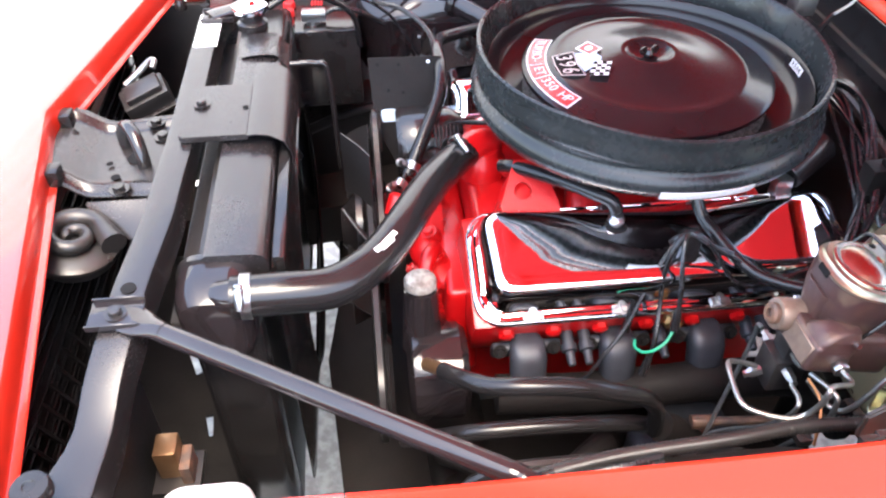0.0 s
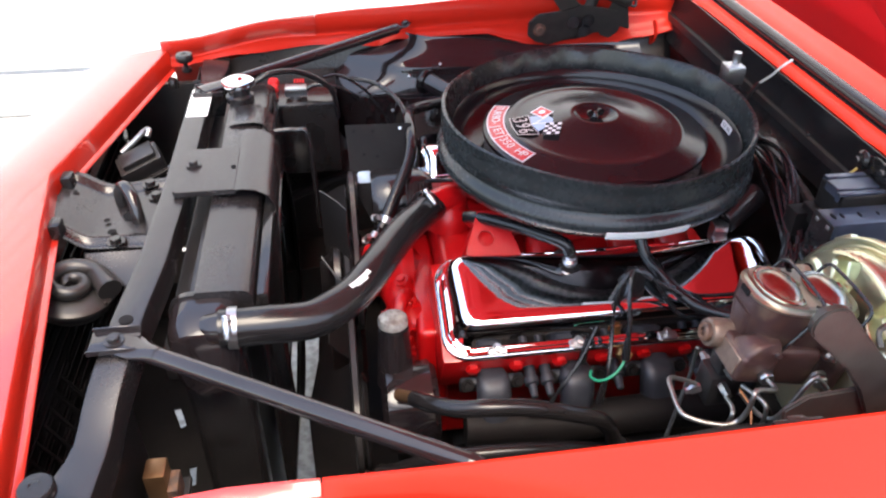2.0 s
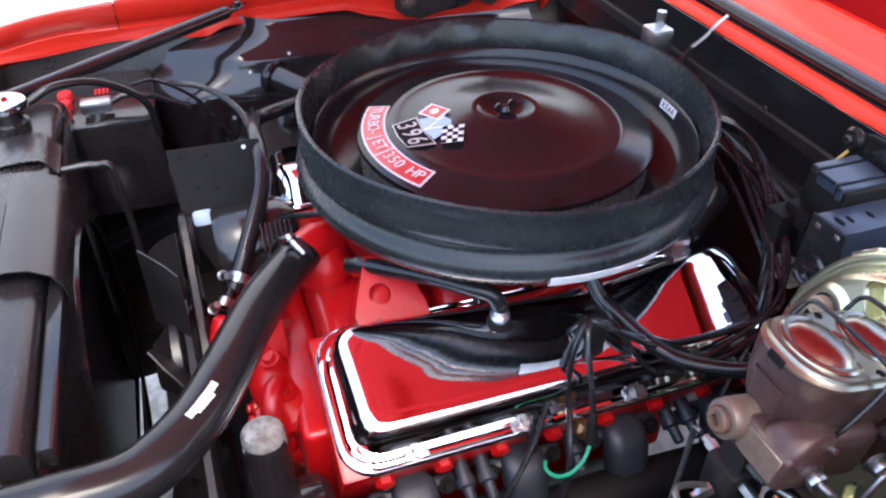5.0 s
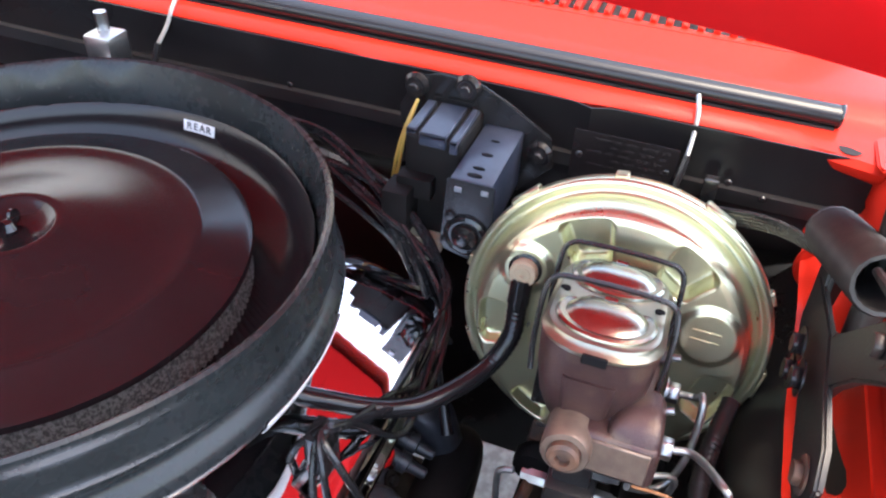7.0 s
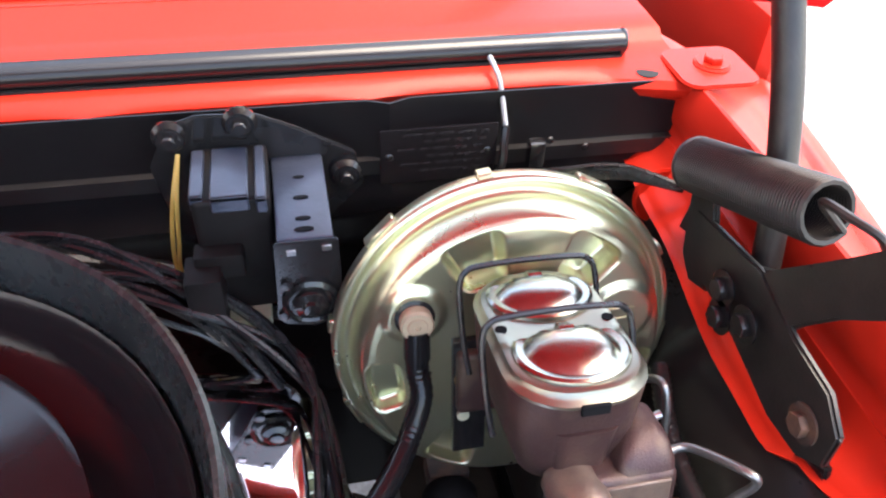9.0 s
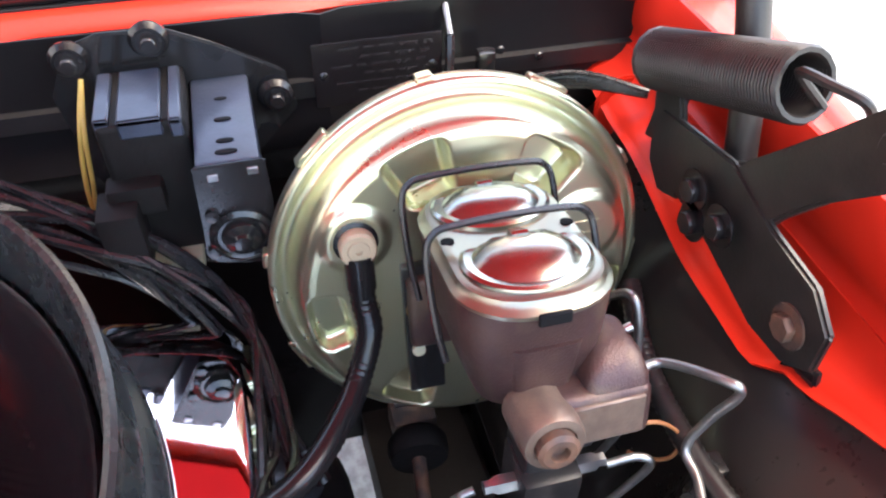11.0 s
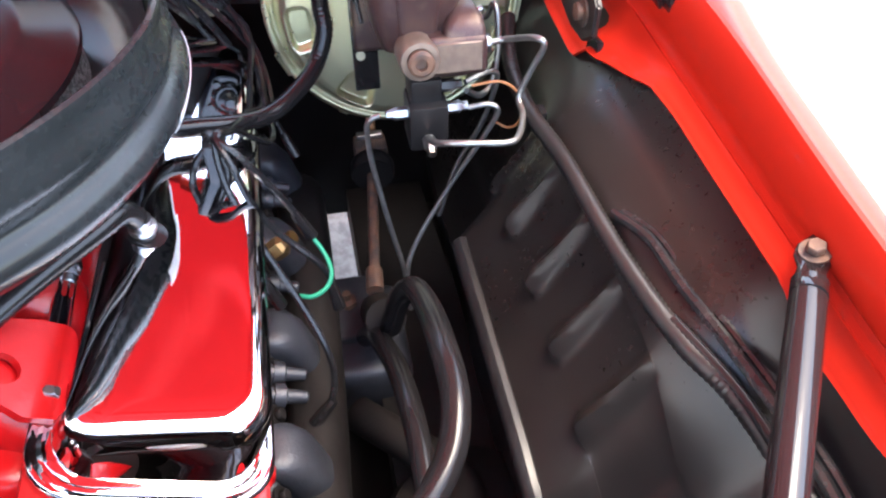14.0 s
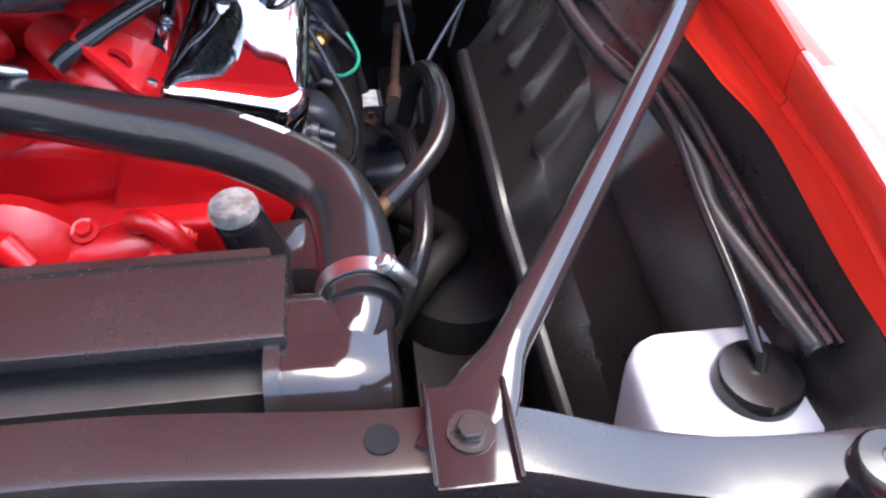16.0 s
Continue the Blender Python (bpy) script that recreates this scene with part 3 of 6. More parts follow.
# ---- radiator ----
rad = thing("radiator", "satin black radiator with a rounded side tank", "radiator")
# dark filler added where the gap before the core is only shade
part("gap_filler", box(-0.348, -0.290, -0.40, 0.30, 0.80, 0.845, 0.004), MATT, rad, "dark strip added before the core to close the gap")
part("core", box(-0.315, -0.245, -0.36, 0.30, 0.36, 0.885, 0.002), MATT, rad)
cover = loft([[(x, y, z) for x, z in ((-0.286, 0.870), (-0.288, 0.905), (-0.300, 0.906), (-0.300, 0.912), (-0.299, 0.9145), (-0.296, 0.9155), (-0.262, 0.9150), (-0.240, 0.9135), (-0.232, 0.911), (-0.227, 0.904), (-0.226, 0.850))] for y in (-0.364, -0.362, -0.2, 0.0, 0.15, 0.284, 0.286)])
part("top_cover", cover, GREYBLK, rad, "grey-black sheet cover over the radiator core")


bm = loft([[(-0.290 + px_ * 0.98 * k, y, 0.850 + pz * (1 if pz < 0 else kz)) for px_, pz in rounded(0.094, 0.110, 0.03, 6)] for y, k, kz in ((-0.352, 1.0, 1.0), (-0.380, 1.0, 1.0), (-0.405, 0.96, 0.94), (-0.421, 0.82, 0.78), (-0.427, 0.6, 0.5))])
part("side_tank", bm, GLOSS, rad, "glossy black side tank")
part("tank_seam", loft([[(-0.290 + px_ * 0.95, y, 0.850 + pz) for px_, pz in rounded(0.102, 0.118, 0.032, 6)] for y in (-0.361, -0.352)]), SATIN, rad)
part("side_tank", box(-0.330, -0.245, -0.405, -0.350, 0.40, 0.82, 0.02, 3), SATIN, rad)
part("side_tank", box(-0.315, -0.222, 0.285, 0.345, 0.40, 0.895, 0.02, 3), SATIN, rad)
part("outlet", tube([(-0.290, -0.396, 0.878), (-0.270, -0.404, 0.885), (-0.245, -0.407, 0.888)], 0.0225, 18, 4), GLOSS, rad)
part("cover_step", solid(loft([[(x, y, z) for x, z in ((-0.264, 0.924), (-0.262, 0.9315), (-0.252, 0.9330), (-0.232, 0.9300), (-0.214, 0.919), (-0.205, 0.902), (-0.203, 0.880))] for y in (-0.140, -0.138, -0.05, 0.055, 0.060)], closed=False), 0.0015), GREYBLK, rad)
bm = plate([(-0.356, -0.132), (-0.350, -0.138), (-0.300, -0.138), (-0.262, -0.138), (-0.262, 0.0), (-0.300, 0.0), (-0.350, 0.0), (-0.356, -0.006)], 0.009, Matrix.Translation((0, 0, 0.9225)))
part("mount_bracket", bm, GREYBLK, rad, "stepped sheet bracket joining radiator and cross bar")
bolt(rad, (-0.332, -0.056, 0.9335), (0, 0, 1), GREYBLK, 0.0075)
part("hole", lathe([(0, 0), (0.004, 0), (0.004, 0.001), (0, 0.001)], 12), BLKPRINT, rad, m=Matrix.Translation((-0.269, -0.068, 0.9322)))
part("neck_flap", solid(sheet(lambda u, v: (-0.292 + 0.072 * u, 0.105 + 0.075 * v, 0.9185 + 0.004 * math.sin(math.pi * u) - 0.020 * smooth_lerp([0.75, 1.0], [0, 1], u)), span(0, 1, 14), span(0, 1, 4)), 0.0015), GREYBLK, rad, "bent sheet flap beside the filler neck")
# filler neck and cap
part("filler_neck", lathe([(0.026, 0), (0.026, 0.012), (0.020, 0.016), (0.020, 0.032)], 24), GREYBLK, rad, m=Matrix.Translation((-0.280, 0.215, 0.916)))
bm = lathe([(0, 0.018), (0.008, 0.018), (0.012, 0.013), (0.022, 0.012), (0.027, 0.010), (0.0285, 0.004), (0.0275, 0.0), (0, 0)], 40)
for v in bm.verts:
    a = math.atan2(v.co.y, v.co.x)
    k = 1 + 0.10 * max(0, math.cos(2 * a)) ** 4
    if v.co.xy.length > 0.02:
        v.co.x *= k
        v.co.y *= k
part("cap", bm, CHROME, rad, "bright metal pressure cap", m=Matrix.Translation((-0.280, 0.215, 0.947)))
# shroud
sh = thing("fan_shroud", "dark moulded fan shroud behind the radiator", "fan shroud")


def shroud_pt(x, a):
    k = smooth_lerp([-0.222, -0.218, -0.210, -0.204], [0, 0.1, 0.85, 1], x)
    sq_y = max(-1, min(1, 1.42 * math.cos(a))) * 0.33
    sq_z = max(-1, min(1, 1.42 * math.sin(a))) * 0.235
    return (x, -0.03 + (1 - k) * sq_y + k * 0.225 * math.cos(a), 0.65 + (1 - k) * sq_z + k * 0.215 * math.sin(a))


bm = loft([[shroud_pt(x, 2 * math.pi * i / 56) for i in range(56)] for x in (-0.222, -0.218, -0.214, -0.210, -0.206, -0.203)], caps=False)
part("shroud", solid(bm, 0.003), SATIN, sh)
part("top_lip", box(-0.224, -0.208, -0.352, 0.075, 0.870, 0.896, 0.004), SATIN, sh)


# ---- engine ----
EY = -0.075
eng = thing("engine", "bright red painted engine block with chrome rocker covers", "engine")
part("block", box(0.02, 0.56, EY - 0.14, EY + 0.14, 0.42, 0.72, 0.015, 3), ENGINE, eng)
VC = pose(0.300, -0.281, 0.779, 24)
VCF = pose(0.300, 2 * EY + 0.281, 0.779, -24)
for m, s in ((VC, 1), (VCF, -1)):
    part("cylinder_head", join(bmesh.new(), box(-0.272, 0.272, -0.085, 0.085, -0.10, -0.004, 0.006, 2), m), ENGINE, eng)


def dense_ring(w, h, r, nx, ny, nc=6):
    """A rounded rectangle with points along its sides."""
    c = rounded(w, h, r, nc)
    out = []
    for k in range(4):
        corner = c[k * (nc + 1):(k + 1) * (nc + 1)]
        nxt = c[((k + 1) * (nc + 1)) % len(c)]
        out += corner
        n = nx if k % 2 == 0 else ny
        a = corner[-1]
        out += [(a[0] + (nxt[0] - a[0]) * i / n, a[1] + (nxt[1] - a[1]) * i / n) for i in range(1, n)]
    return out


def rocker_top(x, y, s):
    """How far the cover's top lies below its highest plane."""
    d = 0.0
    for cx in (-0.15, -0.03):
        d += 0.0006 * math.exp(-(((x - cx) / 0.030) ** 2 + ((y + 0.004 * s) / 0.018) ** 2))
    return d


def rocker_cover(parent, m, s):
    L, W = 0.270, 0.0865
    bm = bmesh.new()
    rings = []
    for inset, h in ((0.0, 0.0), (0.0, 0.0030), (0.0012, 0.0048), (0.0032, 0.0055), (0.0052, 0.0046), (0.0075, 0.0030), (0.0105, 0.0034), (0.0122, 0.009), (0.0145, 0.03), (0.016, 0.052), (0.019, 0.063), (0.0235, 0.0695), (0.030, 0.073), (0.038, 0.0745), (0.046, 0.0745), (0.054, 0.0745), (0.062, 0.0745), (0.070, 0.0745), (0.078, 0.0745)):
        r = max(0.002, 0.040 - inset * 0.55)
        r = min(r, W - inset - 0.0005)
        ring = []
        for x, y in dense_ring(2 * (L - inset), 2 * (W - inset), r, 44, 8):
            z = h
            if h > 0.02:
                f = (h - 0.02) / 0.055
                inner = smooth_lerp([0.0, 0.036], [0, 1], s * y)
                back, fore = (0.225 - x) / 0.185, (x + 0.240) / 0.280
                notch = 0.5 * (back + fore - math.sqrt((back - fore) ** 2 + 0.03))
                notch = 0.5 * (notch + math.sqrt(notch * notch + 0.003))
                y -= s * inner * notch * 0.034 * f
                z -= f * (rocker_top(x, y, s) + 0.16 * (s * y + 0.05))
            ring.append(bm.verts.new((x, y, z)))
        rings.append(ring)
    n = len(rings[0])
    for a, b in zip(rings, rings[1:]):
        for i in range(n):
            bm.faces.new((a[i], a[(i + 1) % n], b[(i + 1) % n], b[i]))
    bm.faces.new(rings[-1])
    bm.faces.new(rings[0])
    join(parent_bm := bmesh.new(), bm, m)
    rc = part("rocker_cover", parent_bm, CHROME, parent, "polished chrome rocker cover with a rolled edge")
    for x in (-0.19, -0.065, 0.075, 0.20):
        for yy in (-0.077, 0.077):
            q = m @ Vector((x, yy, 0.008))
            part("bolt", hexbolt(0.005, 0.0045, 0.0075), ZINC, rc, m=aim(q, m.to_3x3() @ Vector((0, 0, 1))))
            part("load_spreader", join(bmesh.new(), box(x - 0.014, x + 0.014, yy - 0.005, yy + 0.004, 0.004, 0.0070, 0.0012, 1), m), ZINC, rc)
    return rc


rocker_cover(eng, VC, 1)
rocker_cover(eng, VCF, -1)

# intake manifold with runners
part("intake_manifold", box(0.05, 0.47, EY - 0.13, EY + 0.13, 0.70, 0.80, 0.02, 3), ENGINE, eng)
for x in (0.10, 0.21, 0.36, 0.445):
    for s in (-1, 1):
        part("runner", tube([(0.30 + (x - 0.30) * 0.5, EY + s * 0.03, 0.825), (0.30 + (x - 0.30) * 0.85, EY + s * 0.08, 0.825), (x, EY + s * 0.135, 0.785)], 0.030, 12, 4, flat=0.8), ENGINE, eng)
part("carburettor_pad", box(0.22, 0.42, EY - 0.085, EY + 0.085, 0.80, 0.845, 0.008), ENGINE, eng)
part("lifting_bracket", plate([(-0.022, -0.062), (0.06, -0.066), (0.055, -0.02), (0.035, 0.042), (-0.005, 0.046), (-0.03, -0.02)], 0.007, pose(0.115, -0.186, 0.838, 42, 0, 0), [ring2d(0.004, 0.0, 0.013, 14)]), ENGINE, eng, "red bracket with a round hole")
part("water_neck", tube([(0.085, EY + 0.005, 0.80), (0.086, EY + 0.004, 0.838), (0.074, EY - 0.002, 0.852), (0.036, -0.106, 0.855)], 0.0225, 16, 5), ENGINE, eng, "red water neck")
part("thermostat_housing", lathe([(0, 0), (0.040, 0), (0.042, 0.015), (0.034, 0.03), (0.028, 0.045), (0, 0.05)], 24), ENGINE, eng, m=Matrix.Translation((0.075, EY, 0.80)))
bolt(eng, (0.112, EY - 0.04, 0.822), (0, -0.2, 1), ENGINE, 0.008)
for x, y, z, r in ((-0.004, -0.150, 0.742, 0.013), (-0.012, -0.105, 0.748, 0.011), (0.004, -0.205, 0.735, 0.012), (0.012, -0.235, 0.715, 0.012)):
    part("casting_lug", tube([(x, y, z - 0.05), (x - 0.004, y, z - 0.012), (x - 0.010, y - 0.002, z)], (r * 1.25, r), 12, 4), ENGINE, eng)
    bolt(eng, (x - 0.010, y - 0.002, z), (-0.35, 0, 0.95), ENGINE, r * 0.62)
for k in range(4):
    part("casting_web", tube([(0.010 - 0.008 * k, -0.115 - 0.035 * k, 0.735 - 0.012 * k), (-0.008, -0.135 - 0.033 * k, 0.715 - 0.01 * k), (-0.014, -0.14 - 0.03 * k, 0.66)], 0.007, 8, 4), ENGINE, eng)
# front of the engine: timing cover, water pump
part("timing_cover", lathe([(0, 0), (0.13, 0), (0.135, 0.02), (0.12, 0.035), (0, 0.04)], 28), ENGINE, eng, m=aim((0.03, EY, 0.60), (-1, 0, 0)))
part("front_plate", box(0.0, 0.05, EY - 0.20, EY + 0.20, 0.55, 0.73, 0.012, 3), ENGINE, eng)
part("water_pump", lathe([(0, 0), (0.075, 0), (0.080, 0.02), (0.065, 0.045), (0.04, 0.06), (0.03, 0.10), (0, 0.10)], 28), ENGINE, eng, m=aim((0.01, EY, 0.70), (-1, 0, 0)))
for s in (-1, 1):
    part("pump_leg", tube([(-0.02, EY + s * 0.05, 0.70), (-0.015, EY + s * 0.11, 0.715), (0.01, EY + s * 0.155, 0.70)], 0.027, 14, 5), ENGINE, eng)
for p in ((-0.012, -0.183, 0.709), (-0.02, -0.12, 0.66), (0.0, -0.235, 0.66), (-0.02, 0.02, 0.75)):
    part("boss", lathe([(0, -0.03), (0.016, -0.03), (0.015, 0), (0.012, 0.004), (0, 0.004)], 16), ENGINE, eng, m=aim(p, (-0.6, 0, 0.8)))
    bolt(eng, Vector(p) + Vector((-0.003, 0, 0.003)), (-0.6, 0, 0.8), ENGINE, 0.009)
part("pump_bracket", plate([(0.0, 0.0), (0.040, 0.0), (0.052, 0.022), (0.048, 0.060), (0.030, 0.072), (0.012, 0.050), (-0.022, 0.044), (-0.030, 0.016)], 0.026, Matrix(((0, 0, -1, -0.012), (-1, 0, 0, -0.185), (0, 1, 0, 0.655), (0, 0, 0, 1))), bevel=0.005), ENGINE, eng, "red cast bracket behind the steering pump")
for y, z, r in ((-0.205, 0.680, 0.011), (-0.222, 0.716, 0.012), (-0.172, 0.684, 0.009)):
    part("boss", lathe([(0, -0.012), (r * 1.5, -0.012), (r * 1.4, 0.006), (r * 1.2, 0.010), (0, 0.010)], 18), ENGINE, eng, m=aim((-0.036, y, z), (-1, 0, 0.25)))
    bolt(eng, (-0.045, y, z + 0.002), (-1, 0, 0.25), ENGINE, r * 0.7)
part("front_tube", tube([(-0.03, -0.245, 0.700), (-0.028, -0.235, 0.735), (-0.020, -0.215, 0.752), (-0.01, -0.195, 0.745)], 0.012, 12, 5), ENGINE, eng)
part("oil_pan", box(0.04, 0.54, EY - 0.11, EY + 0.11, 0.26, 0.42, 0.03, 3), MATT, eng)
for x in span(0.075, 0.545, 7):
    part("head_bolt", lathe([(0, -0.004), (0.011, -0.004), (0.011, 0.006), (0.006, 0.009), (0, 0.009)], 6), ENGINE, eng, m=aim(VC @ Vector((x - 0.300, -0.0865, -0.03)), VC.to_3x3() @ Vector((0, -1, 0.1))))
# exhaust manifold
part("exhaust_manifold", tube([(0.06, -0.382, 0.625), (0.2, -0.390, 0.622), (0.4, -0.395, 0.632), (0.53, -0.392, 0.60), (0.55, -0.38, 0.45)], 0.030, 14, 6), UNDERSEAL, eng, "dark cast exhaust manifold")
for x in (0.105, 0.235, 0.365, 0.50):
    part("exhaust_port", loft([[(x + sx, y + sy, z) for sx, sy in rounded(w, d, min(w, d) * 0.42, 5)] for y, z, w, d in ((-0.346, 0.708, 0.026, 0.016), (-0.352, 0.706, 0.040, 0.028), (-0.359, 0.700, 0.050, 0.038), (-0.367, 0.685, 0.053, 0.044), (-0.376, 0.655, 0.050, 0.045), (-0.386, 0.62, 0.046, 0.046))]), IRON, eng)
    part("port_flange", join(bmesh.new(), box(x - 0.050, x + 0.050, -0.011, 0.004, -0.022, 0.008, 0.006, 3), pose(0, -0.345, 0.688, 20)), IRON, eng)
    for dx in (-0.039, 0.039):
        bolt(eng, (x + dx, -0.357, 0.690), (0, -0.9, 0.45), UNDERSEAL, 0.0065)
for x in (0.165, 0.190, 0.300, 0.430, 0.455):
    part("spark_plug", lathe([(0, -0.02), (0.009, -0.02), (0.009, 0.004), (0.0115, 0.004), (0.0115, 0.014), (0.007, 0.016), (0.006, 0.034), (0.004, 0.036), (0, 0.036)], 12), IRON, eng, "dark steel spark plug in the head", m=aim((x, -0.352, 0.692), (0, -0.85, -0.30)))

# ---- air cleaner ----
AC = Matrix.Translation((0.315, EY, 0.0))
ac = thing("air_cleaner", "black round air cleaner with a decal and a tall rubber seal", "air cleaner", AC)
part("base_pan", lathe([(0, 0.895), (0.09, 0.895), (0.16, 0.902), (0.215, 0.912), (0.230, 0.922), (0.2345, 0.940), (0.2345, 0.968), (0.2325, 0.9715), (0.2300, 0.9690), (0.2275, 0.957), (0.2230, 0.944), (0.212, 0.935), (0.20, 0.930), (0.16, 0.922), (0, 0.920)], 72), LIDBLK, ac)
part("filter_element", lathe([(0.166, 0.915), (0.1765, 0.915), (0.1765, 0.961), (0.166, 0.961)], 96), FILTER, ac, "grey wire mesh of the filter element")
bm = bmesh.new()
for i in range(150):
    a = 2 * math.pi * i / 150
    join(bm, box(-0.0010, 0.0010, -0.0013, 0.0013, 0.916, 0.960, 0), Matrix.Rotation(a, 4, "Z") @ Matrix.Translation((0.1772, 0, 0)))
tagged(part("filter_mesh", bm, FILTER, ac), "fine upright wires of the filter", kind="stuff")
lid = part("lid", lathe([(0.160, 0.958), (0.178, 0.9585), (0.1822, 0.961), (0.1812, 0.966), (0.175, 0.969), (0.147, 0.9735), (0.143, 0.9765), (0.139, 0.9775), (0.132, 0.9770), (0.122, 0.9760), (0.08, 0.9845), (0.042, 0.9935), (0.037, 0.9945), (0.033, 0.9925), (0.027, 0.9870), (0.010, 0.9855), (0, 0.9855)], 96), LIDBLK, ac, "glossy black dished lid")
part("wing_nut", lathe([(0, 0), (0.006, 0), (0.007, 0.004), (0.004, 0.010), (0, 0.011)], 14), GLOSS, lid, m=Matrix.Translation((0, 0, 0.985)))
for s in (-1, 1):
    part("wing", lathe([(0, -0.0015), (0.006, -0.0015), (0.006, 0.0015), (0, 0.0015)], 14), GLOSS, lid, m=Matrix.Translation((s * 0.009, s * 0.002, 0.994)) @ pose(0, 0, 0, 80, 0, 15))
# tall rubber seal with a soft, uneven lip
seal_prof = [(0.214, 0.926), (0.224, 0.914), (0.238, 0.915), (0.2495, 0.921), (0.255, 0.930), (0.2565, 0.938), (0.254, 0.946), (0.249, 0.951), (0.2455, 0.955), (0.2450, 0.959), (0.248, 0.963), (0.2505, 0.969), (0.2500, 0.978), (0.2475, 0.988), (0.2475, 0.996), (0.2500, 1.003), (0.2495, 1.008), (0.2470, 1.010), (0.2440, 1.008), (0.2420, 1.000), (0.2395, 0.990), (0.2362, 0.975), (0.2355, 0.965), (0.2355, 0.940), (0.226, 0.925)]
bm = lathe(seal_prof, 120)
for v in bm.verts:
    a = math.degrees(math.atan2(v.co.y, v.co.x))
    r = v.co.xy.length
    if v.co.z > 0.955 and r < 0.2475:
        d = sum(math.exp(-((a - c) / 3.6) ** 2) for c in (20, 36, 52, 78, 96, 112, 141))
        v.co.xy *= 1 - 0.027 * d * smooth_lerp([0.955, 0.972, 0.995, 1.006], [0, 1, 1, 0.2], v.co.z)
    if v.co.z > 0.96:
        v.co.z += 0.003 * math.sin(radians(a * 2 + 40)) + 0.0016 * math.sin(radians(a * 5))
part("rubber_seal", bm, SEAL, ac, "tall weathered grey-black rubber seal ring")
part("tag", solid(loft([[(r * math.cos(a), r * math.sin(a), z) for r, z in ((0.2574, 0.9350), (0.2556, 0.9285), (0.2528, 0.9235), (0.2490, 0.9185))] for a in span(radians(-102), radians(-74), 12)], closed=False), 0.0008), WHITE, ac, "white paper tag under the rim", m=None)
part("snout", lathe([(0, 0), (0.06, 0), (0.06, 0.06), (0, 0.06)], 28), SATIN, ac, m=Matrix.Translation((0, 0, 0.842)))


# decal on the lid
def arc_sheet(r0, r1, a0, a1, z0, z1, n=24):
    return solid(loft([[(r0 * math.cos(a), r0 * math.sin(a), z0), (r1 * math.cos(a), r1 * math.sin(a), z1)] for a in span(radians(a0), radians(a1), n)], closed=False), 0.0004)


decal = part("decal", arc_sheet(0.1465, 0.1755, 146.5, 216, 0.9745, 0.9698), WHITE, lid, "curved red and white decal reading TURBO-JET 350 HP")
part("red_field", arc_sheet(0.149, 0.173, 147.6, 187.3, 0.9747, 0.9708), REDPRINT, decal)
part("red_field", arc_sheet(0.149, 0.173, 188.5, 214.9, 0.9747, 0.9708), REDPRINT, decal)


def text_mesh(body_, size):
    cu = bpy.data.curves.new("tmp_text", "FONT")
    cu.body, cu.size, cu.extrude, cu.align_x, cu.align_y = body_, size, 0.0002, "CENTER", "CENTER"
    ob = new("tmp_text", cu)
    bpy.context.view_layer.update()
    me = bpy.data.meshes.new_from_object(ob.evaluated_get(bpy.context.evaluated_depsgraph_get()))
    bpy.data.objects.remove(ob)
    return me


def letters(word, r, a0, a1, z, slope, material, size, parent):
    for i, ch in enumerate(word):
        if ch == " ":
            continue
        me = text_mesh(ch, size)
        me.materials.append(material)
        a = radians(a0 + (a1 - a0) * (i + 0.5) / len(word))
        o = new("letter", me)
        o.parent = parent
        # letters read with their feet to the rim
        o.matrix_basis = Matrix.Rotation(a, 4, "Z") @ Matrix.Translation((r, 0, z)) @ Matrix.Rotation(slope, 4, "Y") @ Matrix.Rotation(radians(90), 4, "Z")


letters("TURBO-JET", 0.161, 148.5, 186.5, 0.9735, radians(9.3), WHITE, 0.020, decal)
letters("350 HP", 0.161, 190, 214, 0.9735, radians(9.3), WHITE, 0.020, decal)
# emblem: two crossed flags over a number plate, as plain shapes
DEC = Matrix.Rotation(radians(182), 4, "Z") @ Matrix.Translation((0.106, 0, 0.9806)) @ Matrix.Rotation(radians(12.3), 4, "Y") @ Matrix.Rotation(radians(90), 4, "Z")
NUM = Matrix.Rotation(radians(182), 4, "Z") @ Matrix.Translation((0.106, 0, 0.9803)) @ Matrix.Rotation(radians(2.8), 4, "Y") @ Matrix.Rotation(radians(90), 4, "Z")
emblem = part("emblem", plate([(-0.028, -0.030), (0.0, -0.0325), (0.028, -0.030), (0.034, 0.004), (0.0, 0.0005), (-0.034, 0.004)], 0.0004, NUM, bevel=0), SILVERPRINT, lid, "number emblem with crossed flags")
part("dark_field", plate([(-0.026, -0.0285), (0.0, -0.031), (0.026, -0.0285), (0.0315, 0.002), (0.0, -0.001), (-0.0315, 0.002)], 0.0004, NUM @ Matrix.Translation((0, 0, 0.0003)), bevel=0), BLKPRINT, emblem)
for i, ch in enumerate("396"):
    me = text_mesh(ch, 0.030)
    me.materials.append(SILVERPRINT)
    o = new("letter", me)
    o.parent = emblem
    o.matrix_basis = NUM @ Matrix.Translation((-0.0185 + i * 0.0185, -0.0150, 0.0009)) @ Matrix.Diagonal((0.95, 1.15, 1, 1))
part("blue_field", plate([(-0.026, 0.004), (0.0, 0.0005), (0.026, 0.004), (0.017, 0.030), (0.0, 0.036), (-0.017, 0.030)], 0.0004, DEC @ Matrix.Translation((0, 0, 0.0004)), bevel=0), BLUEPRINT, emblem)
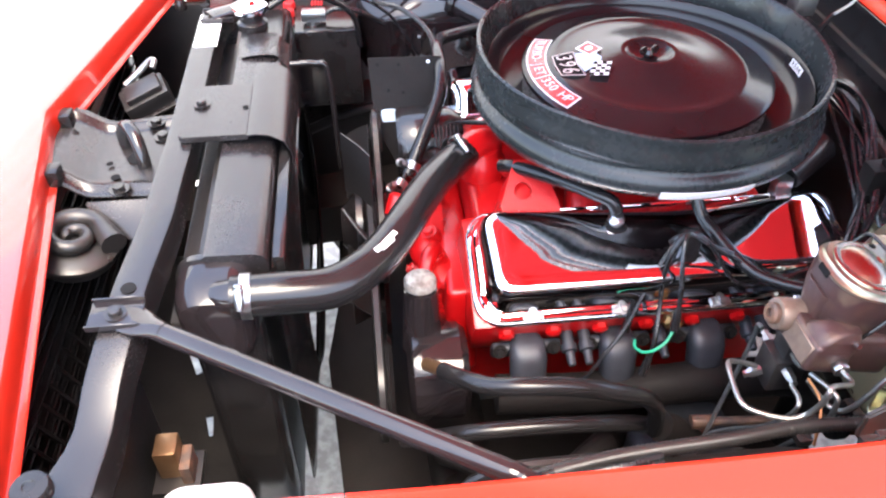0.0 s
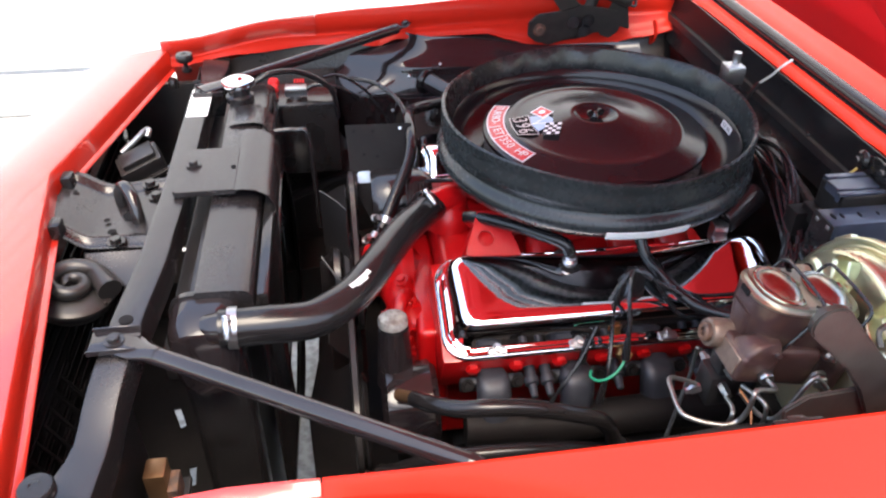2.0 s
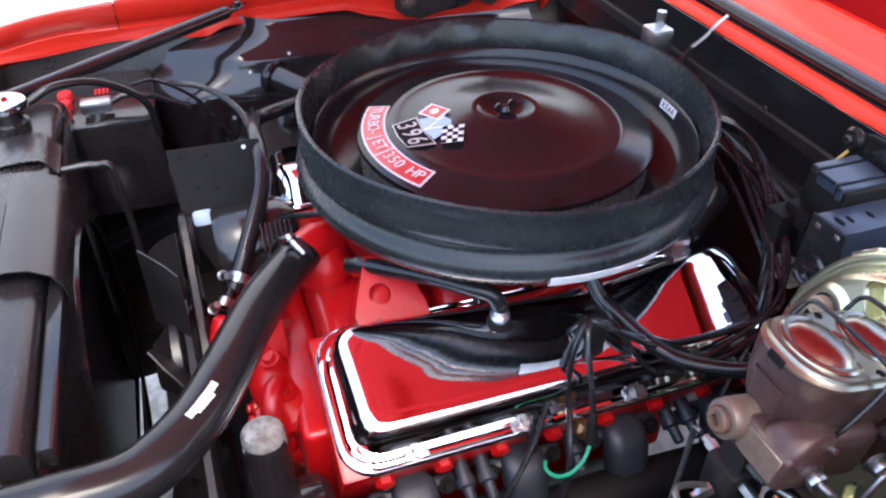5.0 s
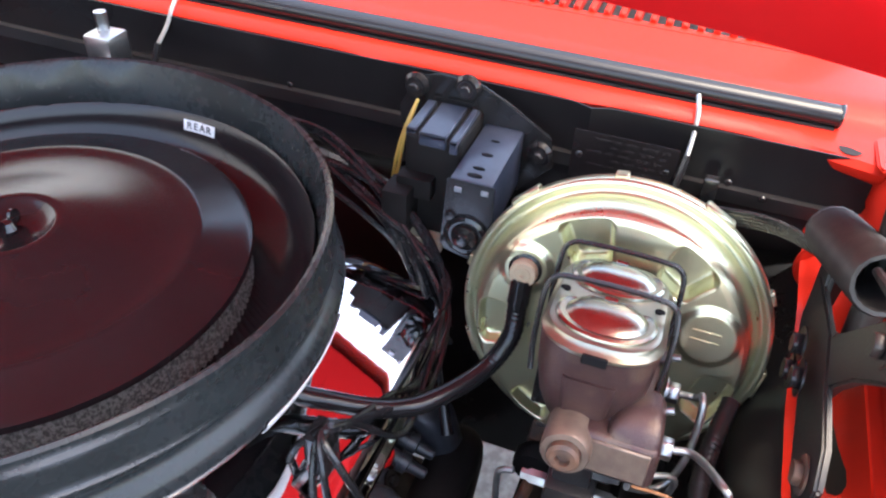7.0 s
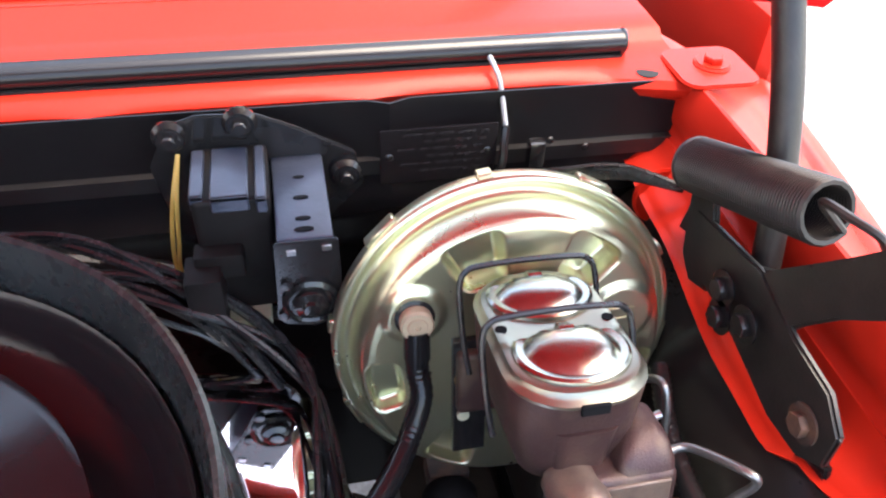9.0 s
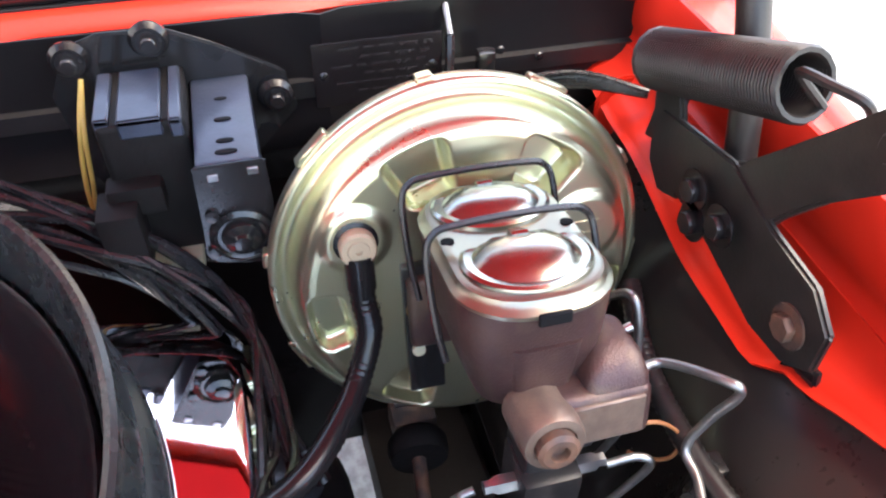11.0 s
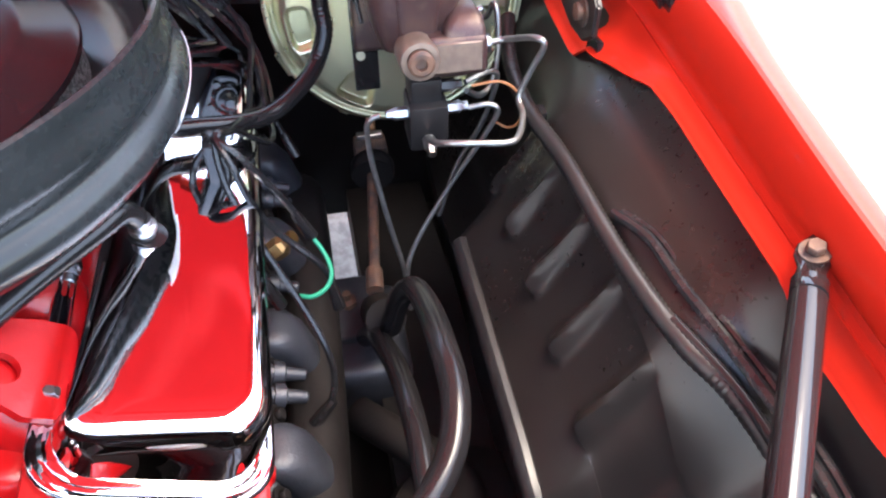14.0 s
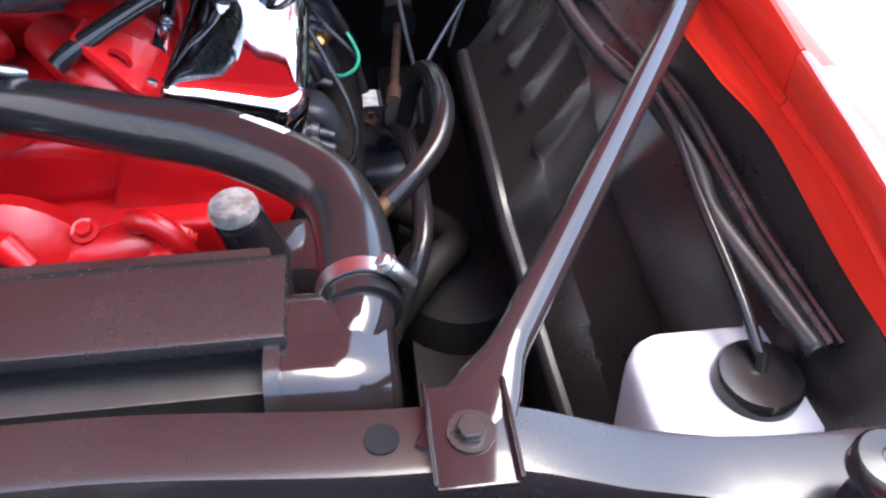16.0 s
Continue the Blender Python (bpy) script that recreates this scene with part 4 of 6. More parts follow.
for e in (-1, 1):
    part("flag_staff", plate([(e * 0.001, 0.002), (e * 0.0025, 0.002), (-e * 0.013, 0.034), (-e * 0.0145, 0.033)], 0.0003, DEC @ Matrix.Translation((0, 0, 0.0008)), bevel=0), WHITE, emblem)
FLAG = DEC @ Matrix.Translation((0.009, 0.022, 0.0012)) @ Matrix.Rotation(radians(-26), 4, "Z")
part("flag_field", plate([(0, 0), (0.034, 0), (0.034, 0.026), (0, 0.026)], 0.0003, FLAG, bevel=0), WHITE, emblem)
for i in range(5):
    for j in range(4):
        if (i + j) % 2 == 0:
            part("checker", plate([(0.0068 * i, 0.0065 * j), (0.0068 * i + 0.0068, 0.0065 * j), (0.0068 * i + 0.0068, 0.0065 * j + 0.0065), (0.0068 * i, 0.0065 * j + 0.0065)], 0.0003, FLAG @ Matrix.Translation((0, 0, 0.0003)), bevel=0), BLKPRINT, emblem)
FLAG2 = DEC @ Matrix.Translation((-0.009, 0.022, 0.0012)) @ Matrix.Rotation(radians(26), 4, "Z")
part("flag_field", plate([(-0.032, 0), (0, 0), (0, 0.024), (-0.032, 0.024)], 0.0003, FLAG2, bevel=0), WHITE, emblem)
part("flag_emblem", plate([(-0.029, 0.002), (-0.003, 0.002), (-0.003, 0.022), (-0.029, 0.022)], 0.0003, FLAG2 @ Matrix.Translation((0, 0, 0.0003)), bevel=0), REDPRINT, emblem)
part("flag_emblem", plate(ring2d(-0.016, 0.012, 0.006, 12), 0.0003, FLAG2 @ Matrix.Translation((0, 0, 0.0006)), bevel=0), WHITE, emblem)
st = part("sticker", arc_sheet(0.2255, 0.2284, -8.2, 1.2, 0.9545, 0.9655, 6), WHITE, ac, "small white sticker reading REAR")
for i, ch in enumerate("REAR"):
    me = text_mesh(ch, 0.0105)
    me.materials.append(BLKPRINT)
    o = new("letter", me)
    o.parent = st
    o.matrix_basis = Matrix.Rotation(radians(-0.6 - i * 1.95), 4, "Z") @ Matrix.Translation((0.2262, 0, 0.9603)) @ Matrix.Rotation(radians(-76), 4, "Y") @ Matrix.Rotation(radians(-90), 4, "Z")

# carburettor and linkage under it
carb = thing("carburettor", "dull metal carburettor half hidden under the air cleaner", "carburettor")
part("body", box(0.245, 0.395, EY - 0.075, EY + 0.075, 0.845, 0.895, 0.01, 3), IRON, carb)
part("choke_tube", tube([(0.40, -0.22, 0.862), (0.44, -0.225, 0.868), (0.52, -0.20, 0.872)], 0.006, 8, 5), LINE, carb)
part("fuel_line", tube([(0.27, -0.15, 0.855), (0.26, -0.2, 0.862), (0.19, -0.20, 0.86)], 0.004, 8, 5), LINE, carb)
part("bowl", box(0.20, 0.245, EY - 0.05, EY + 0.05, 0.85, 0.885, 0.008), IRON, carb)
coil = thing("vacuum_canister", "black vacuum canister with a bright bracket", "canister")
part("can", lathe([(0, 0), (0.022, 0), (0.024, 0.004), (0.024, 0.075), (0.018, 0.082), (0, 0.082)], 24), GREYBLK, coil, m=aim((0.496, -0.218, 0.862), (0.085, 0.045, 0.032)))
part("bracket", box(0.478, 0.502, -0.236, -0.216, 0.832, 0.866, 0.003), ZINC, coil)

# ---- hoses on the engine ----
uh = thing("upper_radiator_hose", "thick black moulded rubber radiator hose", "hose")
HOSE = [(-0.266, -0.407, 0.888), (-0.204, -0.405, 0.887), (-0.154, -0.396, 0.881), (-0.120, -0.374, 0.880), (-0.090, -0.339, 0.878), (-0.064, -0.296, 0.878), (-0.037, -0.239, 0.873), (-0.007, -0.182, 0.867), (0.026, -0.126, 0.856), (0.046, -0.096, 0.850)]
part("hose", tube(HOSE, 0.0255, 24, 8), RUBBER, uh)


def clamp(parent, p, d, r, screw):
    p, d = Vector(p), Vector(d).normalized()
    c = part("clamp", lathe([(r, -0.006), (r + 0.0016, -0.006), (r + 0.0016, 0.006), (r, 0.006)], 32), ZINC, parent, "bright steel hose clamp", m=aim(p, d))
    sv = Vector(screw).normalized()
    b = lathe([(0, -0.012), (0.0045, -0.012), (0.0055, -0.004), (0.0055, 0.008), (0.004, 0.012), (0, 0.012)], 10)
    part("screw", b, ZINC, parent, m=aim(p + sv * (r + 0.006), sv.cross(d)))
    part("screw_head", hexbolt(0.0055, 0.005, 0.007), ZINC, parent, m=aim(p + sv * (r + 0.006) + sv.cross(d) * 0.012, sv.cross(d)))


clamp(uh, (-0.250, -0.4065, 0.888), (1, 0.05, -0.06), 0.0258, (-0.1, -0.80, 0.60))
clamp(uh, (0.034, -0.107, 0.856), (1, 0.9, -0.2), 0.0258, (0.2, -0.5, 0.8))
# printed part number: white bars on the hose
for j, n in enumerate((9, 5)):
    for i in range(n):
        f = 0.395 + i * 0.0115 + (0.02 if j else 0)
        path = spline(HOSE, 8)
        g = f * (len(path) - 1)
        q = path[int(g)].lerp(path[int(g) + 1], g - int(g))
        dd = (path[int(f * (len(path) - 1)) + 1] - path[int(f * (len(path) - 1)) - 1]).normalized()
        up_ = Vector((0.42 + 0.30 * j, 0.05 + 0.20 * j, 0.9))
        nrm = (up_ - dd * dd.dot(up_)).normalized()
        m = Matrix.Translation(q + nrm * 0.0252) @ Matrix((dd, nrm.cross(dd), nrm)).transposed().to_4x4()
        part("printed_bar", join(bmesh.new(), box(-0.0021, 0.0019, -0.0034, 0.0034, 0, 0.0006, 0), m), WHITE, uh, smooth=False)

bh = thing("bypass_hose", "slim black heater hose running to the front of the engine", "hose")
part("hose", tube([(0.130, 0.315, 0.845), (0.085, 0.272, 0.858), (0.045, 0.235, 0.866), (0.032, 0.170, 0.884), (0.030, 0.100, 0.884), (0.022, 0.040, 0.866), (-0.009, -0.018, 0.828), (-0.040, -0.060, 0.785)], 0.0115, 14, 6), RUBBER, bh)
clamp(bh, (-0.030, -0.05, 0.797), (0.25, 0.3, 0.35), 0.0115, (-0.9, 0, 0.4))
vl = thing("vacuum_line", "thin grey metal vacuum line over the engine front", "pipe")
part("line", tube([(-0.055, -0.09, 0.785), (-0.022, -0.03, 0.80), (0.010, 0.012, 0.808), (0.045, 0.004, 0.836), (0.09, -0.06, 0.876)], 0.0042, 10, 6), GREYBLK, vl)
clamp(vl, (-0.052, -0.085, 0.788), (0.4, 0.6, 0.3), 0.008, (-0.9, -0.3, 0.1))
part("fitting", lathe([(0, -0.03), (0.013, -0.03), (0.014, 0), (0.009, 0.006), (0, 0.006)], 12), ENGINE, vl, "red painted fitting", m=aim((-0.058, -0.10, 0.775), (0.3, 0.5, 0.6)))

pcvh = thing("breather_hose", "braided black breather hose with a chrome valve", "hose")
part("hose", tube([(0.096, -0.138, 0.851), (0.112, -0.158, 0.862), (0.160, -0.212, 0.877), (0.200, -0.256, 0.884), (0.222, -0.272, 0.880), (0.230, -0.2785, 0.866)], 0.0098, 12, 8, ribs=0.0006), RUBBER, pcvh)
part("grommet", lathe([(0, 0), (0.018, 0), (0.019, 0.004), (0.015, 0.009), (0.010, 0.010), (0, 0.010)], 20), RUBBER, pcvh, m=aim((0.23, -0.282, 0.838), (0, -0.34, 0.94)))
part("valve", lathe([(0, 0), (0.0085, 0), (0.0085, 0.006), (0.0110, 0.008), (0.0110, 0.013), (0.0085, 0.015), (0.0085, 0.020), (0, 0.020)], 18), ZINC, pcvh, "bright metal valve", m=aim((0.23, -0.280, 0.845), (0, -0.05, 0.99)))

# power steering pump with its filler cap
ps = thing("steering_pump", "black power steering pump with a ribbed metal filler cap", "pump")
part("reservoir", tube([(-0.04, -0.325, 0.68), (-0.04, -0.318, 0.70), (-0.04, -0.308, 0.735), (-0.04, -0.30, 0.768)], (0.030, 0.0235), 20, 6), GLOSS, ps)
part("neck", lathe([(0.020, -0.06), (0.020, 0)], 20), GLOSS, ps, m=aim((-0.04, -0.298, 0.778), (0, 0.08, 0.99)))
bm = lathe([(0, 0.008), (0.003, 0.0085), (0.016, 0.008), (0.0205, 0.0065), (0.0225, 0.003), (0.0225, -0.006), (0, -0.006)], 48)
for v in bm.verts:
    if v.co.xy.length > 0.02:
        v.co.xy *= 1 + 0.015 * (1 if round(math.degrees(math.atan2(v.co.y, v.co.x)) / 7.5) % 2 else -1)
part("filler_cap", bm, mat("worn_plated_cap", (0.48, 0.46, 0.42), 0.45, 0.4, 0, (0.22, 0.19, 0.17), 90, 0.5, 0.3, 500), ps, "worn plated filler cap", m=aim((-0.04, -0.297, 0.781), (0, 0.08, 0.99)))
part("pump_body", lathe([(0, 0), (0.055, 0), (0.068, 0.008), (0.070, 0.02), (0.070, 0.075), (0.06, 0.085), (0, 0.085)], 32), GLOSS, ps, m=aim((-0.065, -0.345, 0.645), (1, 0, 0)))
part("pulley", lathe([(0, 0), (0.07, 0), (0.078, 0.006), (0.070, 0.012), (0.078, 0.018), (0.07, 0.024), (0, 0.02)], 32), SATIN, ps, m=aim((-0.085, -0.345, 0.62), (-1, 0, 0)))
rh = thing("steering_hose", "looped black power steering pressure hose", "hose")
part("hose", tube([(-0.024, -0.438, 0.760), (-0.004, -0.465, 0.776), (0.028, -0.490, 0.788), (0.068, -0.501, 0.796), (0.12, -0.502, 0.790), (0.18, -0.500, 0.768), (0.225, -0.494, 0.742), (0.25, -0.485, 0.70), (0.262, -0.475, 0.64)], 0.0115, 14, 8), RUBBER, rh)
part("end_fitting", tube([(-0.042, -0.405, 0.735), (-0.022, -0.440, 0.762)], 0.009, 10, 1), COPPER, rh, "copper coloured pipe end")
rh2 = thing("return_hose", "black power steering return hose low beside the engine", "hose")
part("hose", tube([(-0.06, -0.43, 0.60), (0.0, -0.47, 0.665), (0.08, -0.478, 0.678), (0.18, -0.474, 0.665), (0.26, -0.46, 0.63), (0.30, -0.45, 0.58)], 0.0115, 14, 8), RUBBER, rh2)
part("end_fitting", tube([(-0.075, -0.418, 0.585), (-0.055, -0.434, 0.605)], 0.0125, 12, 1), GREYBLK, rh2)

# alternator with a shield plate, pulleys, belts, fan
alt = thing("alternator", "alternator behind a dark drilled shield plate", "alternator")
SH = Matrix.Translation((-0.089, 0.112, 0.903)) @ Matrix.Rotation(radians(2), 4, "Z") @ Matrix.Rotation(radians(65), 4, "X")
outl = [(0.0, 0.0), (0.122, -0.004), (0.122, -0.085), (0.105, -0.13), (0.09, -0.20), (0.07, -0.235), (0.05, -0.225), (0.03, -0.17), (0.004, -0.11)]
slotr = rounded(0.026, 0.022, 0.005, 3, 0.028, -0.097)
part("shield", plate(outl, 0.003, SH, [slotr]), UNDERSEAL, alt, "dark painted plate with holes")
part("slot_plate", plate(rounded(0.032, 0.028, 0.003, 2, 0.028, -0.097), 0.0015, SH @ Matrix.Translation((0, 0, -0.004))), ZINC, alt)
for p in ((0.015, -0.012), (0.05, -0.014), (0.10, -0.012), (0.055, -0.06), (0.03, -0.055)):
    part("hole", lathe([(0, 0), (0.003, 0), (0.003, 0.0006), (0, 0.0006)], 10), BLKPRINT if p[0] < 0.09 else ZINC, alt, m=SH @ Matrix.Translation((p[0], p[1], 0.003)))
part("body", lathe([(0, 0), (0.06, 0), (0.066, 0.01), (0.066, 0.09), (0.055, 0.11), (0, 0.11)], 28), SATIN, alt, m=aim((-0.05, 0.045, 0.77), (1, 0, 0)))
for i in range(7):
    part("cooling_fin", box(0.002 + i * 0.006, 0.005 + i * 0.006, -0.02, 0.02, 0, 0.02, 0.0008, 1), SATIN, alt, m=pose(0.005, -0.035, 0.83, 30, 0, 0))
part("pulley", lathe([(0, 0), (0.030, 0), (0.034, 0.004), (0.028, 0.010), (0.034, 0.016), (0.012, 0.018), (0, 0.026)], 28), ZINC, alt, m=aim((-0.075, 0.045, 0.80), (-1, 0, 0)))


def belt(points, x, label):
    t = thing("drive_belt", label, "belt", group="drive belts")
    n = len(points)
    secs = []
    c = [Vector((0, y, z)) for y, z in points]
    closed = c + [c[0]]
    dense = []
    for a, b in zip(closed, closed[1:]):
        dense += [a.lerp(b, i / 3) for i in range(3)]
    k = len(dense)
    bm = bmesh.new()
    rings = []
    for i, q in enumerate(dense):
        d = (dense[(i + 1) % k] - dense[i - 1]).normalized()
        nr = Vector((0, d.z, -d.y))
        rings.append([bm.verts.new((x + dx, q.y + nr.y * o, q.z + nr.z * o)) for dx, o in ((-0.006, 0.004), (0.006, 0.004), (0.004, -0.005), (-0.004, -0.005))])
    for i in range(k):
        for j in range(4):
            bm.faces.new((rings[i][j], rings[i][(j + 1) % 4], rings[(i + 1) % k][(j + 1) % 4], rings[(i + 1) % k][j]))
    part("belt", bm, MATT, t)


def circle_pts(cy, cz, r, a0, a1, n=8):
    return [(cy + r * math.cos(radians(a)), cz + r * math.sin(radians(a))) for a in span(a0, a1, n)]


belt(circle_pts(0.045, 0.80, 0.034, 150, -20, 8) + circle_pts(EY, 0.70, 0.078, -20, -90, 5) + circle_pts(EY - 0.02, 0.70, 0.078, 270, 150, 8), -0.085, "black rubber drive belt round the pulleys")
belt(circle_pts(EY, 0.70, 0.075, 60, -30, 6) + circle_pts(EY, 0.50, 0.085, -20, -150, 8) + circle_pts(-0.345, 0.62, 0.077, 260, 110, 8), -0.103, "black rubber drive belt to the steering pump")
fan = thing("cooling_fan", "dark engine cooling fan with its clutch", "fan")
part("fan_clutch", lathe([(0, 0), (0.05, 0), (0.065, 0.01), (0.065, 0.02), (0.045, 0.03), (0.03, 0.045), (0, 0.045)], 32), GREYBLK, fan, m=aim((-0.105, EY, 0.70), (-1, 0, 0)))
part("water_pump_pulley", lathe([(0, 0), (0.070, 0), (0.078, 0.006), (0.070, 0.012), (0.078, 0.018), (0.07, 0.024), (0, 0.02)], 36), GLOSS, fan, m=aim((-0.075, EY, 0.70), (-1, 0, 0)))
for i in range(7):
    a = 2 * math.pi * i / 7 + 0.68
    blade = loft([[(-0.118 + dx, EY + r * math.cos(a + da), 0.70 + r * math.sin(a + da)) for dx, da in ((-0.022, -0.5 * w), (-0.008, -0.15 * w), (0.008, 0.2 * w), (0.02, 0.5 * w))] for r, w in ((0.06, 0.9), (0.10, 0.60), (0.135, 0.48), (0.165, 0.40))], closed=False)
    part("blade", solid(blade, 0.002), MATT, fan)
part("crank_pulley", lathe([(0, 0), (0.075, 0), (0.085, 0.008), (0.076, 0.016), (0.085, 0.024), (0.05, 0.03), (0, 0.02)], 36), SATIN, fan, m=aim((-0.08, EY, 0.50), (-1, 0, 0)))

# ---- brake booster and master cylinder, tipped back ----
BT = pose(0.503, -0.526, 0.877, 0, 12, 0) @ Matrix.Rotation(radians(-90), 4, "Y")
# local z runs forward and up, x up, y across the car
booster = thing("brake_booster", "gold cadmium plated round brake booster", "brake booster", BT)
prof = [(0.0, 0.012), (0.030, 0.012), (0.038, 0.0128), (0.045, 0.0132), (0.085, 0.0140), (0.1105, 0.0137), (0.1155, 0.0128), (0.1195, 0.0095), (0.1220, 0.0035), (0.1240, -0.004), (0.1258, -0.0125), (0.1280, -0.0168), (0.1300, -0.0175), (0.1322, -0.0168), (0.1334, -0.0150), (0.1372, -0.0148), (0.1396, -0.0162), (0.1402, -0.0195), (0.1402, -0.028), (0.138, -0.033), (0.126, -0.045), (0.117, -0.075), (0.090, -0.095), (0, -0.10)]
fine = lambda a, b: max(1, round((b[0] - a[0]) / 0.0011)) if 0.04 < a[0] < b[0] < 0.1222 else 1
prof = [(a[0] + (b[0] - a[0]) * i / fine(a, b), a[1] + (b[1] - a[1]) * i / fine(a, b)) for a, b in zip(prof, prof[1:]) for i in range(fine(a, b))] + prof[-1:]
bm = lathe(prof, 420)
for v in bm.verts:
    r = v.co.xy.length
    a = math.degrees(math.atan2(v.co.y, v.co.x))
    if 0.04 < r < 0.122 and v.co.z > -0.007:
        # stamped windows: direction, inner and outer radius, half widths there, depth
        for c, r0, r1, w0, w1, deep in ((20, 0.074, 0.112, 0.015, 0.022, 0.019), (-33, 0.076, 0.112, 0.014, 0.021, 0.019), (98, 0.092, 0.115, 0.019, 0.022, 0.011), (-108, 0.088, 0.115, 0.019, 0.024, 0.012), (150, 0.082, 0.113, 0.012, 0.020, 0.012), (-150, 0.082, 0.113, 0.012, 0.020, 0.012)):
            da = radians((a - c + 180) % 360 - 180)
            if abs(da) < 0.9:
                side, along = abs(r * math.sin(da)), r * math.cos(da)
                half = w0 + (w1 - w0) * (along - r0) / (r1 - r0)
                qx, qy = side - half + 0.006, max(r0 - along, r - r1) + 0.006
                d = math.hypot(max(qx, 0), max(qy, 0)) + min(max(qx, qy), 0) - 0.006
                v.co.z -= 1.15 * deep * smooth_lerp([-0.0020, 0.0030], [1, 0], d)
for v in bm.verts:
    # raised seats of the check valve and of the stamping
    for bx, by, br in ((0.050, 0.080, 0.022), (0.030, -0.082, 0.026)):
        if v.co.z > -0.005:
            v.co.z += 0.004 * smooth_lerp([br - 0.004, br + 0.004], [1, 0], math.hypot(v.co.x - bx, v.co.y - by))
shell = part("shell", bm, GOLD, booster, "gold plated pressed shell with stamped windows", smooth=False)
shell.data.shade_smooth()
for i in range(10):
    a = radians(i * 36 + 8)
    half = 0.015 if i % 2 else 0.006
    part("lug", join(bmesh.new(), box(0.1385, 0.1432, -half, half, -0.031, -0.019, 0.0012, 1), Matrix.Rotation(a, 4, "Z")), GOLD, shell)
# check valve
cvp = Vector((0.050, 0.080, 0.0145))
part("valve_grommet", lathe([(0.0, 0), (0.0150, 0), (0.0150, 0.0045), (0.011, 0.006), (0, 0.006)], 24), RUBBER, booster, m=Matrix.Translation(cvp))
part("check_valve", lathe([(0, 0.003), (0.0115, 0.003), (0.0123, 0.006), (0.0123, 0.0145), (0.0110, 0.0160), (0.0075, 0.0158), (0.0068, 0.0168), (0.0024, 0.0166), (0.0018, 0.0145), (0, 0.0145)], 32), TAN, booster, "tan plastic vacuum check valve", m=Matrix.Translation(cvp))
part("front_plate", box(-0.085, 0.025, 0.025, 0.052, 0.012, 0.020, 0.002), SATIN, booster, "black bracket plate")
part("plate_stud", lathe([(0, 0), (0.005, 0), (0.005, 0.003), (0, 0.003)], 14), CREAM, booster, m=Matrix.Translation((-0.045, 0.044, 0.020)))
part("stud_nut", hexbolt(0.006, 0.006, 0.009), BRASS, booster, m=Matrix.Translation((-0.01, 0.042, 0.020)))
# a line of worn stamping, as bars
for i in range(2):
    part("stamped_bar", box(0.033 - i * 0.009, 0.037 - i * 0.009, -0.092, -0.068, 0.0172, 0.0187, 0.0003, 1), GOLD, booster)

MC = BT
mc = thing("master_cylinder", "brown cast iron brake master cylinder with a plated cover", "master cylinder", MC)


# main casting: reservoir above, bore below (local x up, z forward)
def mc_ring(x, z0, z1, hw, r):
    c = (z0 + z1) / 2
    return [(x, yy, c + zz) for zz, yy in rounded(z1 - z0, 2 * hw, r, 6)]


bm = loft([mc_ring(-0.005, 0.035, 0.135, 0.030, 0.02), mc_ring(0.015, 0.028, 0.146, 0.037, 0.025), mc_ring(0.040, 0.024, 0.153, 0.0415, 0.028), mc_ring(0.066, 0.022, 0.157, 0.0435, 0.030), mc_ring(0.074, 0.022, 0.157, 0.0435, 0.030)])
part("reservoir", bm, CAST, mc, "rough brown cast reservoir")
part("bore", tube([(0.004, 0.002, 0.0), (0.004, 0.002, 0.10), (0.004, 0.002, 0.135), (0.004, 0.002, 0.146)], 0.0175, 20, 1, smooth=False), CAST, mc)
part("bore_boss", lathe([(0, -0.02), (0.0185, -0.02), (0.0185, 0.004), (0.0180, 0.0125), (0.0170, 0.0145), (0.0125, 0.0150), (0.0125, 0.012), (0, 0.012)], 32), MACHINED, mc, "machined tan front boss", m=Matrix.Translation((0.002, 0.004, 0.164)))
part("bore_plug", lathe([(0, 0.012), (0.0115, 0.012), (0.0120, 0.020), (0.0095, 0.022), (0.0055, 0.022), (0.005, 0.017), (0, 0.017)], 20), RUST, mc, m=Matrix.Translation((0.002, 0.004, 0.164)))
part("outlet_arm", box(-0.020, 0.017, -0.060, 0.004, 0.122, 0.166, 0.008, 4), CAST, mc)
part("machined_face", box(-0.015, 0.012, -0.054, -0.010, 0.1645, 0.1675, 0.001, 1), MACHINED, mc, "machined tan face")
part("casting_rib", loft([[(x, y, z) for y, z in rounded(w, d, 0.007, 4, cy, cz)] for x, w, d, cy, cz in ((0.004, 0.040, 0.046, -0.040, 0.142), (0.020, 0.038, 0.044, -0.040, 0.141), (0.030, 0.030, 0.036, -0.042, 0.137), (0.036, 0.018, 0.022, -0.044, 0.132))]), CAST, mc)
part("front_web", loft([mc_ring(0.010, 0.125, 0.1500, 0.016, 0.006), mc_ring(0.050, 0.125, 0.1575, 0.022, 0.010)]), CAST, mc)
part("side_web", box(-0.03, 0.025, -0.05, 0.0, 0.055, 0.146, 0.010, 3), CAST, mc)
part("mount_flange", box(-0.040, 0.018, -0.05, 0.05, 0.012, 0.028, 0.006, 3), CAST, mc)
